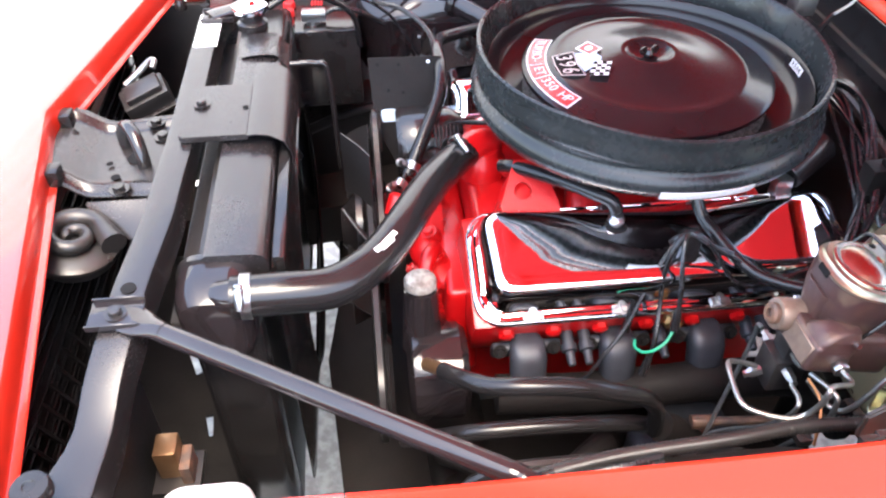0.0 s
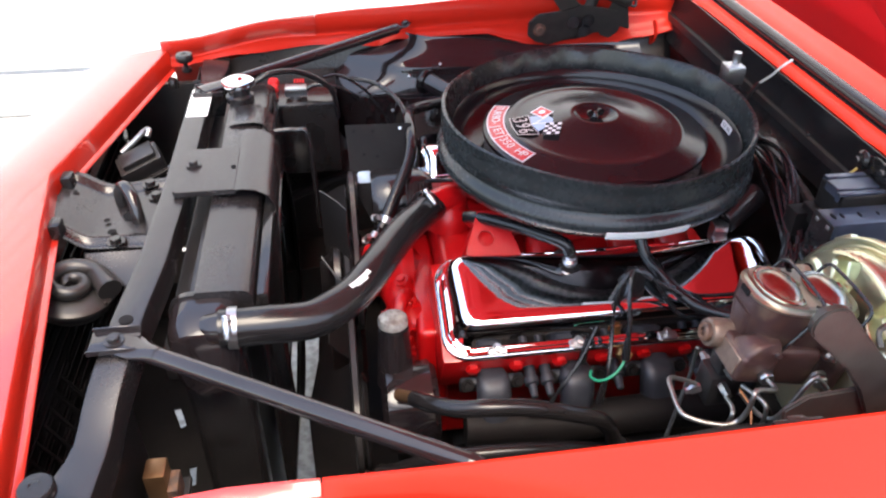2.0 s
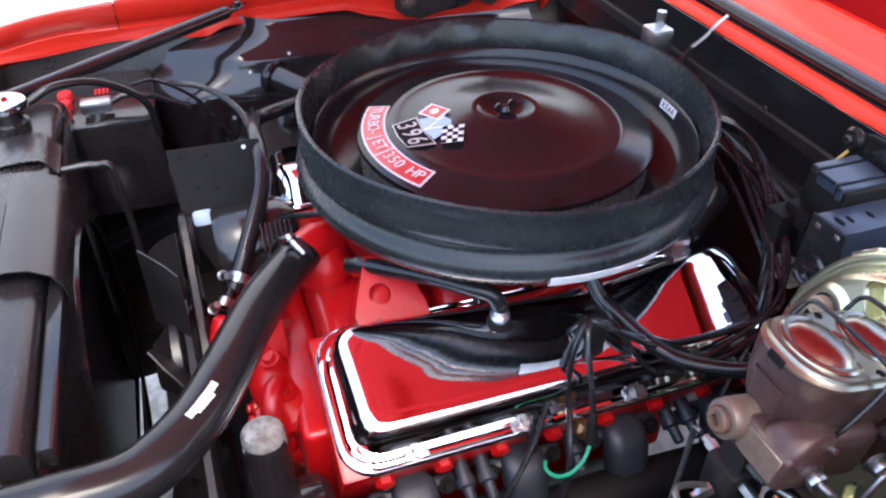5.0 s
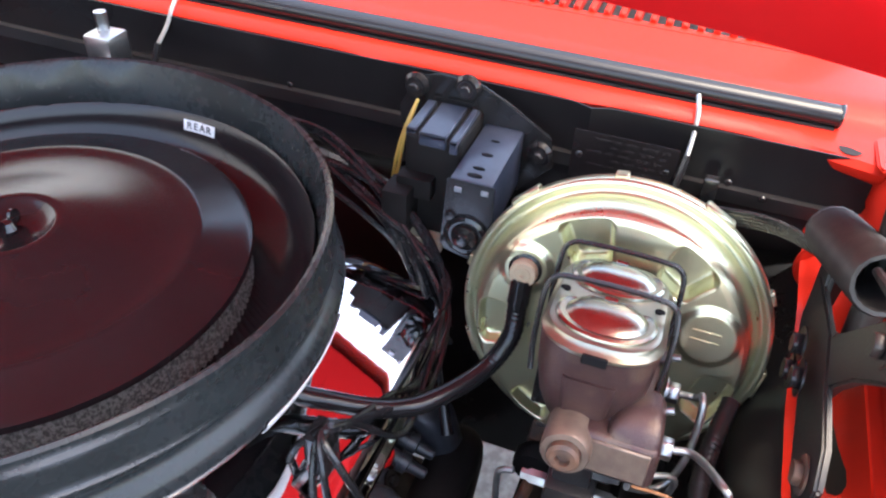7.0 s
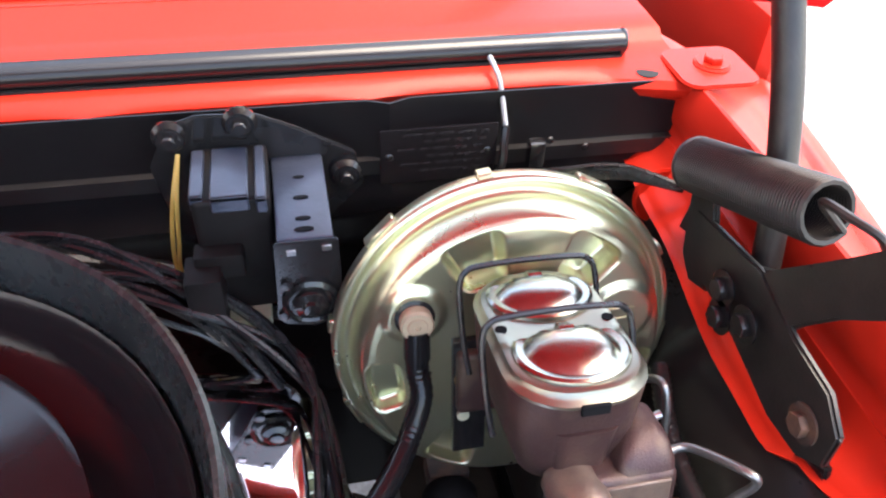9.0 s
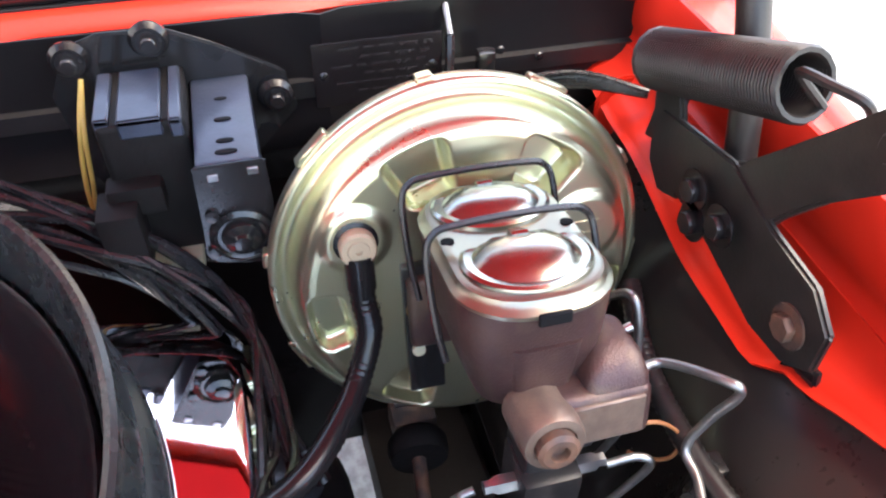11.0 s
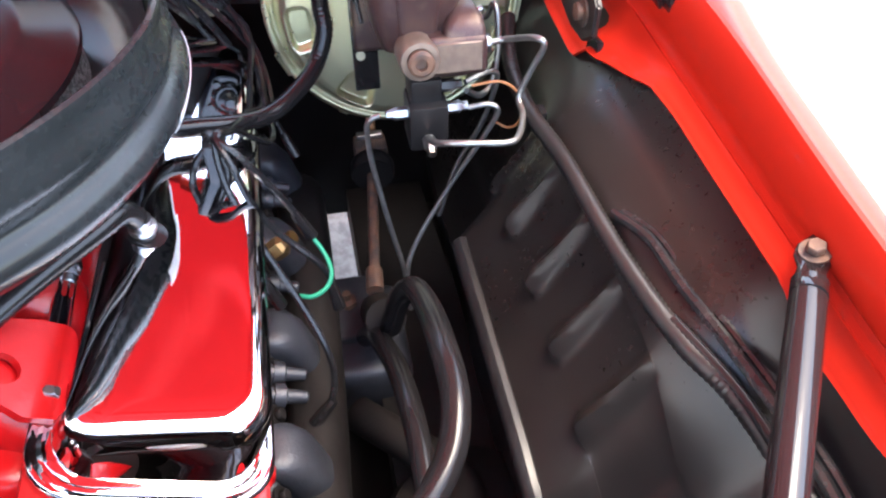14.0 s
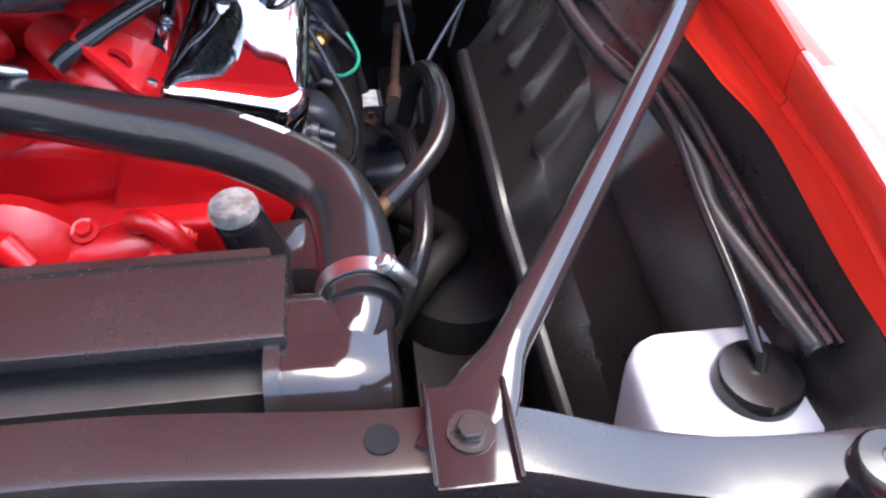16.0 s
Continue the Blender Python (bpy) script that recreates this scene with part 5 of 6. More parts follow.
for z in (0.058, 0.131):
    part("outlet_nut", hexbolt(0.009, 0.010, 0.0115), ZINC, mc, "bright steel line nut", m=aim((-0.004, -0.058, z), (0, -1, 0)))
    part("bleed_screw", lathe([(0, 0), (0.0045, 0), (0.006, 0.004), (0.006, 0.009), (0.003, 0.011), (0.003, 0.018), (0, 0.018)], 12), ZINC, mc, m=aim((0.022, -0.046, z - 0.004), (0.3, -0.9, 0)))
# cover with two domes
PLATED = mat("bright_dome_plate", (0.36, 0.365, 0.33), 0.24, 1.0, 0, (0.42, 0.38, 0.30), 30, 0.4, 0.02, 200, 0.05)
cov = part("cover", loft([mc_ring(0.072, 0.019, 0.160, 0.0435, 0.036), mc_ring(0.0735, 0.0175, 0.1615, 0.0450, 0.037), mc_ring(0.0755, 0.0175, 0.1615, 0.0450, 0.037), mc_ring(0.0775, 0.020, 0.159, 0.0425, 0.035), mc_ring(0.0790, 0.022, 0.157, 0.0415, 0.034), mc_ring(0.0815, 0.023, 0.156, 0.0405, 0.033), mc_ring(0.0825, 0.026, 0.153, 0.0375, 0.030), mc_ring(0.0815, 0.030, 0.149, 0.034, 0.027)]), mat("bright_plated_cover", (0.27, 0.275, 0.235), 0.34, 0.92, 0, (0.33, 0.29, 0.20), 12, 0.4, 0.02, 200, 0.05), mc, "bright plated cover with two domes")
for zc, rz in ((0.119, 0.033), (0.055, 0.030)):
    b = lathe([(1.0, 0.0), (0.98, 0.003), (0.92, 0.0045), (0.80, 0.004), (0.72, 0.0065), (0.6, 0.0095), (0.35, 0.0120), (0, 0.0128)], 40)
    bmesh.ops.transform(b, matrix=Matrix.Translation((0.0812, 0, zc)) @ Matrix.Rotation(radians(90), 4, "Y") @ Matrix.Diagonal((rz, 0.0375, 0.95, 1)), verts=b.verts)
    for v in b.verts:
        if v.co.z < zc - rz * 0.45:
            v.co.z = zc - rz * 0.45
    part("dome", b, PLATED, cov)
    # saddle under the bail wire
    part("bail_saddle", loft([[(0.0935 - 0.004 * abs(k), w, zc - 0.012 - 0.010 * k) for w in (-0.005 + 0.002 * abs(k), 0.0, 0.005 - 0.002 * abs(k))] + [(0.086, 0.006, zc - 0.012 - 0.006 * k), (0.086, -0.006, zc - 0.012 - 0.006 * k)] for k in (-1, 0, 1)]), PLATED, cov)
for yy in (-0.036, 0.036):
    part("hole", lathe([(0, 0), (0.004, 0), (0.004, 0.0008), (0, 0.0008)], 12), BLKPRINT, cov, m=aim((0.0818, yy, 0.088), (1, 0, 0)))
part("front_tab", box(0.0690, 0.0770, -0.009, 0.009, 0.1605, 0.1635, 0.001, 1), BLKPRINT, cov)
for z in (0.098, 0.034):
    b = tube([(0.020, 0.047, z + 0.018), (0.045, 0.050, z + 0.01), (0.080, 0.050, z - 0.003), (0.0915, 0.044, z - 0.006), (0.0945, 0.030, z - 0.006), (0.0955, 0.0, z - 0.006), (0.0945, -0.030, z - 0.006), (0.0915, -0.044, z - 0.006), (0.080, -0.050, z - 0.003), (0.045, -0.050, z + 0.01), (0.020, -0.047, z + 0.018)], 0.0023, 8, 6)
    part("bail_wire", b, GREYBLK, mc, "bent steel bail wire")

# vacuum hose from the check valve to the engine
VHP_TAIL = [(0.468, -0.447, 0.874), (0.453, -0.437, 0.852), (0.431, -0.423, 0.843), (0.400, -0.398, 0.838), (0.384, -0.379, 0.838), (0.366, -0.354, 0.846), (0.353, -0.327, 0.856), (0.341, -0.298, 0.867), (0.335, -0.278, 0.888), (0.333, -0.262, 0.905)]
vh = thing("vacuum_hose", "ribbed black vacuum hose from booster to manifold", "hose")
c0 = BT @ (cvp + Vector((-0.010, 0, 0.0095)))
part("hose", tube([c0, c0 + Vector((-0.006, 0.0, -0.03))] + VHP_TAIL, 0.0092, 16, 8, ribs=0.0007), RUBBER, vh)
part("hose_end", tube([c0 + Vector((0.001, 0, 0.004)), c0 + Vector((-0.005, 0.0, -0.020))], 0.0100, 16, 1), RUBBER, vh, "smooth rubber hose end")

# proportioning valve block
pv = thing("brake_valve_block", "black brake valve block with steel line fittings", "valve block")
part("block", box(0.335, 0.375, -0.550, -0.512, 0.812, 0.862, 0.005, 2), MATT, pv)
part("block_step", box(0.345, 0.38, -0.545, -0.515, 0.85, 0.885, 0.005, 2), MATT, pv)
for p, d in (((0.350, -0.550, 0.850), (0, -1, 0)), ((0.350, -0.512, 0.849), (0, 1, 0)), ((0.335, -0.530, 0.828), (-1, 0, -0.3)), ((0.355, -0.545, 0.872), (0, -1, 0))):
    part("fitting", lathe([(0, 0), (0.0064, 0), (0.0064, 0.012), (0.0045, 0.015), (0.0045, 0.020), (0, 0.020)], 6), ZINC if p[2] < 0.86 else MATT, pv, m=aim(p, d))


# ---- hood, open above the bay ----
HOOD = pose(0.654, MID, 1.156, 0, 50, 0)
# local -x runs from the hinge edge to the nose, z out of the top
hood = thing("hood", "open red hood with a pressed inner frame", "hood", HOOD)


def hood_pt(u, v, inset, drop):
    """A point of the hood: u from the hinge edge to the nose, v across."""
    end = -1.36 + 0.11 * abs(v)
    start = 0.03 * (1 - abs(v))
    x = start - inset + u * (end - start + 2 * inset)
    y = v * (smooth_lerp([-1.36, -1.2, 0.0], [0.600, 0.632, 0.665], x) - inset)
    return (x, y, -0.055 * abs(v) ** 2.2 - 0.03 * u ** 3 + 0.004 - drop)


part("skin", solid(sheet(lambda v, u: hood_pt(u, v, 0.0, 0.0), span(-1, 1, 28), span(0, 1, 24)), 0.0015), RED, hood)


def frame_drop(u, v):
    """Depth of the inner frame's pressing: deep along its edges and ribs."""
    e = min(u * 1.3, (1 - u) * 1.3, (1 - abs(v)) * 0.68)
    rib = min(abs(v) * 0.68, abs(u - 0.5) * 1.3, abs(abs(v) - 0.5 + 0.4 * u) * 0.6)
    return 0.012 + 0.020 * smooth_lerp([0.09, 0.13], [1, 0], e) + 0.020 * smooth_lerp([0.03, 0.06], [1, 0], rib) * smooth_lerp([0.09, 0.13], [0, 1], e)


part("inner_frame", solid(sheet(lambda v, u: hood_pt(u, v, 0.012, frame_drop(u, v)), span(-1, 1, 90), span(0, 1, 80)), 0.001), HOODRED, hood, "red pressed inner frame with ribs")
part("edge_fold", tube([hood_pt(0, v, 0.004, 0.012) for v in span(-1, 1, 20)], 0.010, 10, 1), RED, hood)

# ---- hood hinges ----
for s in (-1, 1):
    hg = new("hood_hinge")
    hg.empty_display_size = 0.02
    hg.parent = body
    tagged(hg, "dark phosphate hood hinge with a big coil spring")

    def P(x, y, z):
        return (x, across(s, y), z)

    def yplate(outline, y, t, holes=()):
        m = Matrix(((1, 0, 0, 0), (0, 0, s, across(s, y)), (0, 1, 0, 0), (0, 0, 0, 1)))
        return plate(outline, t, m, holes, 0.002)

    part("base_plate", yplate([(0.53, 0.925), (0.45, 0.915), (0.390, 0.900), (0.356, 0.903), (0.334, 0.920), (0.334, 0.950), (0.356, 0.968), (0.40, 0.972), (0.45, 0.985), (0.54, 0.970)], 0.678, 0.006), PHOSPHATE, hg)
    part("lower_arm", yplate([(0.50, 0.915), (0.525, 0.905), (0.545, 0.92), (0.56, 0.985), (0.53, 1.0), (0.51, 0.96)], 0.680, 0.006), PHOSPHATE, hg)
    part("brace_arm", yplate([(0.545, 0.93), (0.575, 0.92), (0.56, 1.0), (0.535, 1.0)], 0.690, 0.010), PHOSPHATE, hg)
    tip = [(0.346 + 0.021 * math.cos(radians(a)), 1.070 + 0.021 * math.sin(radians(a))) for a in range(215, 26, -21)]
    part("long_arm", yplate([(0.495, 0.925), (0.475, 0.912), (0.448, 0.918), (0.423, 0.940), (0.404, 0.976), (0.378, 1.010), (0.352, 1.036)] + tip + [(0.390, 1.050), (0.416, 1.021), (0.447, 0.987), (0.480, 0.965), (0.498, 0.945)], 0.680, 0.010), PHOSPHATE, hg)
    bolt(hg, P(0.346, 0.676, 1.070), (0, -s, 0), PHOSPHATE, 0.008)
    part("upper_arm", tube([P(0.478, 0.706, 0.960), P(0.494, 0.705, 1.02), P(0.518, 0.703, 1.080), P(0.546, 0.700, 1.135), P(0.556, 0.699, 1.152)], 0.0135, 14, 5, flat=0.8), PHOSPHATE, hg)
    part("hood_bracket", yplate([(0.612, 1.108), (0.628, 1.118), (0.60, 1.160), (0.46, 1.320), (0.43, 1.330), (0.430, 1.300), (0.53, 1.165), (0.545, 1.132), (0.585, 1.128)], 0.690, 0.010), PHOSPHATE, hg)
    a, b = Vector(P(0.562, 0.680, 0.996)), Vector(P(0.428, 0.688, 1.052))
    ax = (b - a)
    n1 = ax.orthogonal().normalized()
    n2 = ax.normalized().cross(n1)
    turns = 54
    pts = [a + ax * (i / (turns * 16)) + 0.0195 * (math.cos(2 * math.pi * i / 16) * n1 + math.sin(2 * math.pi * i / 16) * n2) for i in range(turns * 16 + 1)]
    part("spring", tube(pts, 0.0028, 6, 1, smooth=False), PHOSPHATE, hg, "closely wound grey coil spring")
    part("spring_hook", tube([pts[-1], b + ax * 0.03 - 0.012 * n1, b + ax * 0.16 - 0.004 * n1, b + ax * 0.26 + 0.006 * n1, b + ax * 0.24 + 0.02 * n1], 0.003, 8, 5), PHOSPHATE, hg)
    part("spring_hook", tube([pts[0], a - ax * 0.03 - 0.01 * n1, a - ax * 0.10, a - ax * 0.11 + 0.014 * n1, a - ax * 0.03 + 0.016 * n1], 0.003, 8, 5), PHOSPHATE, hg)
    for x, z, mt in ((0.360, 0.933, RUST), (0.468, 0.952, GREYBLK), (0.461, 0.930, GREYBLK), (0.434, 0.949, GREYBLK)):
        bolt(hg, P(x, 0.677 if x < 0.4 else 0.670, z), (0, -s, 0), mt, 0.009)
    # red mounts in the rear corner
    part("corner_bracket", join(bmesh.new(), plate(ring2d(0, 0, 0.028, 18) , 0.006), aim(P(0.640, 0.705, 0.905), (-1, 0, 0.2))), RED, body)
    part("corner_boss", lathe([(0, 0.006), (0.012, 0.006), (0.010, 0.012), (0, 0.013)], 18), RED, body, m=aim(P(0.640, 0.705, 0.905), (-1, 0, 0.2)))
    part("corner_flange", solid(loft([[P(x, 0.71, z0), P(x, 0.73, z1)] for x, z0, z1 in ((0.64, 0.89, 0.93), (0.60, 0.885, 0.93), (0.55, 0.895, 0.935))], closed=False), 0.002), RED, body)
    part("corner_plate", plate(rounded(0.074, 0.076, 0.016, 5, 0.699, across(s, 0.757)), 0.004, Matrix.Translation((0, 0, 1.0000)), bevel=0.0015), RED, body)
    part("washer", lathe([(0, 0), (0.017, 0), (0.0175, 0.001), (0.016, 0.0025), (0, 0.0025)], 24), RED, body, m=Matrix.Translation(P(0.700, 0.760, 1.004)))
    bolt(body, P(0.700, 0.760, 1.006), (0, 0, 1), RED, 0.0095)
    part("corner_hole", lathe([(0, 0), (0.011, 0), (0.011, 0.0012), (0, 0.0014)], 18), UNDERSEAL, body, m=Matrix.Translation(P(0.703, 0.698, 0.9985)))

# ---- wiper motor on the firewall ----
wm = thing("wiper_motor", "black wiper motor and washer pump bolted to the firewall", "wiper motor")
WP = Matrix.Translation((0.664, -0.345, 0.945)) @ Matrix.Rotation(radians(-90), 4, "Y")
# local x up, y to the passenger side, z forward
part("mount_plate", plate([(0.058, 0.07), (0.066, 0.045), (0.064, 0.0), (0.050, -0.03), (0.022, -0.078), (-0.012, -0.085), (-0.05, -0.05), (-0.08, 0.0), (-0.06, 0.075), (0.02, 0.088)], 0.004, WP), SATIN, wm)
for p in ((0.003, -0.069), (0.051, 0.067), (0.060, 0.012)):
    part("grommet", lathe([(0, 0), (0.013, 0), (0.014, 0.004), (0.011, 0.009), (0, 0.009)], 18), RUBBER, wm, m=WP @ Matrix.Translation((p[0], p[1], 0.004)))
    part("bolt", hexbolt(0.006, 0.006, 0.009), GREYBLK, wm, m=WP @ Matrix.Translation((p[0], p[1], 0.012)))
part("motor_body", join(bmesh.new(), box(-0.078, 0.036, -0.006, 0.052, 0.0, 0.076, 0.005, 3), WP), UNDERSEAL, wm)
part("terminal_block", join(bmesh.new(), box(-0.030, -0.006, 0.018, 0.056, 0.07, 0.090, 0.004, 2), WP), UNDERSEAL, wm)
for y0, y1, z1 in ((-0.004, 0.004, 0.082), (0.009, 0.037, 0.078), (0.042, 0.052, 0.074)):
    strap = box(0.0355, 0.0405, y0, y1, 0.012, z1, 0.0012, 1)
    box(0.026, 0.0405, y0, y1, z1 - 0.003, z1, 0.0012, 1, strap)
    part("top_strap", join(bmesh.new(), strap, WP), BLUEGREY, wm, "bluish grey sheet strap")
part("connector", join(bmesh.new(), box(-0.055, -0.015, 0.036, 0.064, 0.075, 0.108, 0.003, 2), WP), UNDERSEAL, wm)
part("connector", join(bmesh.new(), box(-0.068, -0.045, 0.036, 0.052, 0.084, 0.100, 0.003, 2), WP), UNDERSEAL, wm)
part("plug", join(bmesh.new(), box(-0.090, -0.077, 0.004, 0.046, 0.060, 0.090, 0.003, 2), WP), CREAM, wm, "cream plastic plug")
part("plug", join(bmesh.new(), box(-0.102, -0.093, 0.008, 0.046, 0.062, 0.094, 0.003, 2), WP), CREAM, wm)
pump = part("washer_pump", join(bmesh.new(), box(-0.045, 0.022, -0.050, -0.008, 0.0, 0.112, 0.003, 2), WP), BLUEGREY, wm, "grey-black washer pump box")
for z, w in ((0.035, 0.006), (0.062, 0.008), (0.088, 0.008), (0.101, 0.010)):
    part("pump_slot", lathe([(0, 0), (w * 0.75, 0), (w * 0.75, 0.0006), (0, 0.0006)], 14), BLKPRINT, pump, m=WP @ Matrix.Translation((0.0224, -0.029, z)) @ Matrix.Rotation(radians(90), 4, "Y") @ Matrix.Diagonal((0.38, 1, 1, 1)))
FP = WP @ Matrix.Translation((0, 0, 0.112))
part("pump_front", plate([(0.022, -0.053), (0.022, -0.006), (-0.03, -0.004), (-0.055, -0.002), (-0.062, -0.008), (-0.068, -0.030), (-0.062, -0.047), (-0.03, -0.054)], 0.003, FP), GREYBLK, wm)
part("pump_cap", lathe([(0, 0.003), (0.022, 0.003), (0.0225, 0.006), (0.019, 0.008), (0.017, 0.006), (0.0145, 0.006), (0.013, 0.010), (0.007, 0.012), (0.006, 0.015), (0, 0.016)], 28), SATIN, wm, m=FP @ Matrix.Translation((-0.038, -0.029, 0)))
for p in ((0.015, -0.044), (0.013, -0.018)):
    part("lug", join(bmesh.new(), box(p[0] - 0.0028, p[0] + 0.0028, p[1] - 0.0035, p[1] + 0.0035, 0.003, 0.0045, 0.0005, 1), FP), ZINC, wm)
for p in ((-0.018, -0.012), (-0.05, -0.008), (-0.058, -0.046)):
    part("screw", lathe([(0, 0.003), (0.005, 0.003), (0.005, 0.006), (0, 0.007)], 6), GREYBLK, wm, m=FP @ Matrix.Translation((p[0], p[1], 0)))

# data plate with unreadable rows
dp = thing("data_plate", "black stamped data plate on the firewall", "data plate", pose(0.667, -0.497, 0.955) @ Matrix.Rotation(radians(-90), 4, "Y"))
part("plate", plate([(-0.030, -0.052), (0.026, -0.052), (0.026, 0.052), (-0.030, 0.052)], 0.0015), GLOSS, dp)
for i in range(6):
    z, y = 0.019 - i * 0.0075, -0.044 + 0.003 * (i % 3)
    for n in range(5 - i % 2):
        w = 0.007 + 0.004 * ((i * 3 + n * 5) % 3)
        part("embossed_bar", box(z - 0.0013, z + 0.0013, y, y + w, 0.0015, 0.0019, 0.0001, 1), GREYBLK, dp)
        y += w + 0.005
for y in (-0.044, 0.044):
    part("rivet", lathe([(0, 0.003), (0.003, 0.0025), (0.004, 0.0015)], 10), GREYBLK, dp, m=Matrix.Translation((-0.002, y, 0)))

# small things on the firewall
hf = thing("harness_clip", "small black clip on the firewall", "clip")
part("clip", box(0.655, 0.668, -0.592, -0.577, 0.935, 0.962, 0.003), SATIN, hf)
sw = thing("washer_nozzle_pipe", "thin bright pipe rising over the cowl edge", "pipe")
part("pipe", tube([(0.650, -0.545, 0.905), (0.655, -0.552, 0.945), (0.668, -0.556, 0.975)], 0.0042, 8, 5), RUBBER, sw, "black rubber sleeve")
part("pipe", tube([(0.668, -0.556, 0.975), (0.688, -0.557, 0.990), (0.702, -0.556, 1.004), (0.722, -0.552, 1.014)], 0.0026, 8, 5), LINE, sw)
copy_thing(sw, Matrix.Translation((-0.006, 0.60, 0.0)))
so = thing("solenoid", "small bright box switch on the firewall", "switch")
part("case", box(0.610, 0.645, 0.068, 0.103, 0.960, 0.995, 0.005, 2), ZINC, so)
part("stem", lathe([(0, 0), (0.007, 0), (0.007, 0.022), (0, 0.024)], 12), ZINC, so, m=Matrix.Translation((0.634, 0.092, 0.993)))

# ---- battery side ----
bt = thing("battery", "black battery with red caps and cable clamp", "battery")
part("case", box(-0.29, -0.10, 0.30, 0.49, 0.70, 0.86, 0.006), SATIN, bt)
for i in range(3):
    part("cap", lathe([(0, 0.012), (0.010, 0.012), (0.012, 0.008), (0.012, 0), (0, 0)], 16), REDPRINT, bt, "red vent cap", m=Matrix.Translation((-0.232, 0.335 + i * 0.035, 0.861)))
part("terminal", lathe([(0, 0), (0.012, 0), (0.010, 0.018), (0, 0.018)], 16), ZINC, bt, m=Matrix.Translation((-0.185, 0.335, 0.86)))
part("terminal_clamp", box(-0.205, -0.160, 0.322, 0.350, 0.868, 0.886, 0.004), ZINC, bt)
for i in range(4):
    part("label_bar", box(-0.19 + i * 0.006, -0.1865 + i * 0.006, 0.41, 0.43, 0.8605, 0.8612, 0), REDPRINT, bt, smooth=False)
part("cable", tube([(-0.165, 0.336, 0.877), (-0.14, 0.34, 0.885), (-0.10, 0.335, 0.88), (-0.05, 0.36, 0.84)], 0.005, 10, 5), WIRE, bt)
oh = thing("overflow_hose", "thin black overflow hose from the radiator neck", "hose")
part("hose", tube([(-0.252, 0.225, 0.945), (-0.215, 0.24, 0.957), (-0.16, 0.26, 0.945), (-0.11, 0.28, 0.90), (-0.10, 0.30, 0.83)], 0.0055, 10, 6), RUBBER, oh)
tl = thing("transmission_line", "bare metal cooler line beside the radiator", "pipe")
part("line", tube([(-0.215, 0.10, 0.905), (-0.175, 0.10, 0.905), (-0.155, 0.095, 0.885), (-0.15, 0.09, 0.70)], 0.0048, 10, 6), GREYBLK, tl)
hb = thing("heater_cover", "black pressed sheet cover with a stub pipe beside the passenger fender", "cover")


def cover_pt(x, v):
    """Sheet that leans out of the inner fender: v runs from its top edge, 0, to its foot, 1."""
    z = 0.925 - 0.215 * v - 0.03 * smooth_lerp([0.15, 0.40], [0, 1], x) * (1 - v)
    crease = smooth_lerp([0, 0.22, 0.5, 1], [0.112, 0.040, -0.046, -0.056], v)
    y = smooth_lerp([0, 0.25, 0.5, 1], [0.472, 0.418, 0.400, 0.392], v)
    d = crease - x
    y += 0.75 * 0.5 * (d + math.sqrt(d * d + 0.0003))
    fold = math.exp(-((x - 0.015) / 0.05) ** 2) * smooth_lerp([0.5, 0.75], [0, 1], v)
    y += fold * (0.006 * math.sin(x * 230 + 9 * v) + 0.004 * math.sin(x * 410 - 14 * v))
    return (x, y, z + 0.004 * fold * math.sin(x * 300))


part("sheet", solid(sheet(cover_pt, span(-0.13, 0.60, 120), span(0, 1, 44)), 0.0015), GLOSS, hb)
part("pipe", tube([(0.090, 0.408, 0.856), (0.112, 0.385, 0.851), (0.150, 0.345, 0.842), (0.195, 0.300, 0.832)], 0.0205, 18, 4), GLOSS, hb, "short black stub pipe")
part("pipe_collar", lathe([(0.020, -0.004), (0.028, -0.004), (0.029, 0.0), (0.026, 0.005), (0.020, 0.006)], 24), RUBBER, hb, m=aim((0.097, 0.401, 0.854), (0.04, -0.04, -0.008)))
for p in ((0.06, 0.30), (0.13, 0.20), (0.22, 0.35), (0.02, 0.62), (0.05, 0.75)):
    q = cover_pt(*p)
    part("rivet", lathe([(0, 0.002), (0.0025, 0.0015), (0.0035, 0)], 10), ZINC, hb, m=aim((q[0], q[1] - 0.0012, q[2]), (0, -1, 0.4)))
part("wire", tube([(-0.125, 0.33, 0.905), (-0.09, 0.345, 0.90), (-0.04, 0.345, 0.865), (-0.005, 0.34, 0.815), (0.015, 0.34, 0.78)], 0.0032, 8, 6), WIRE, hb, "thin black wire in front of the sheet")

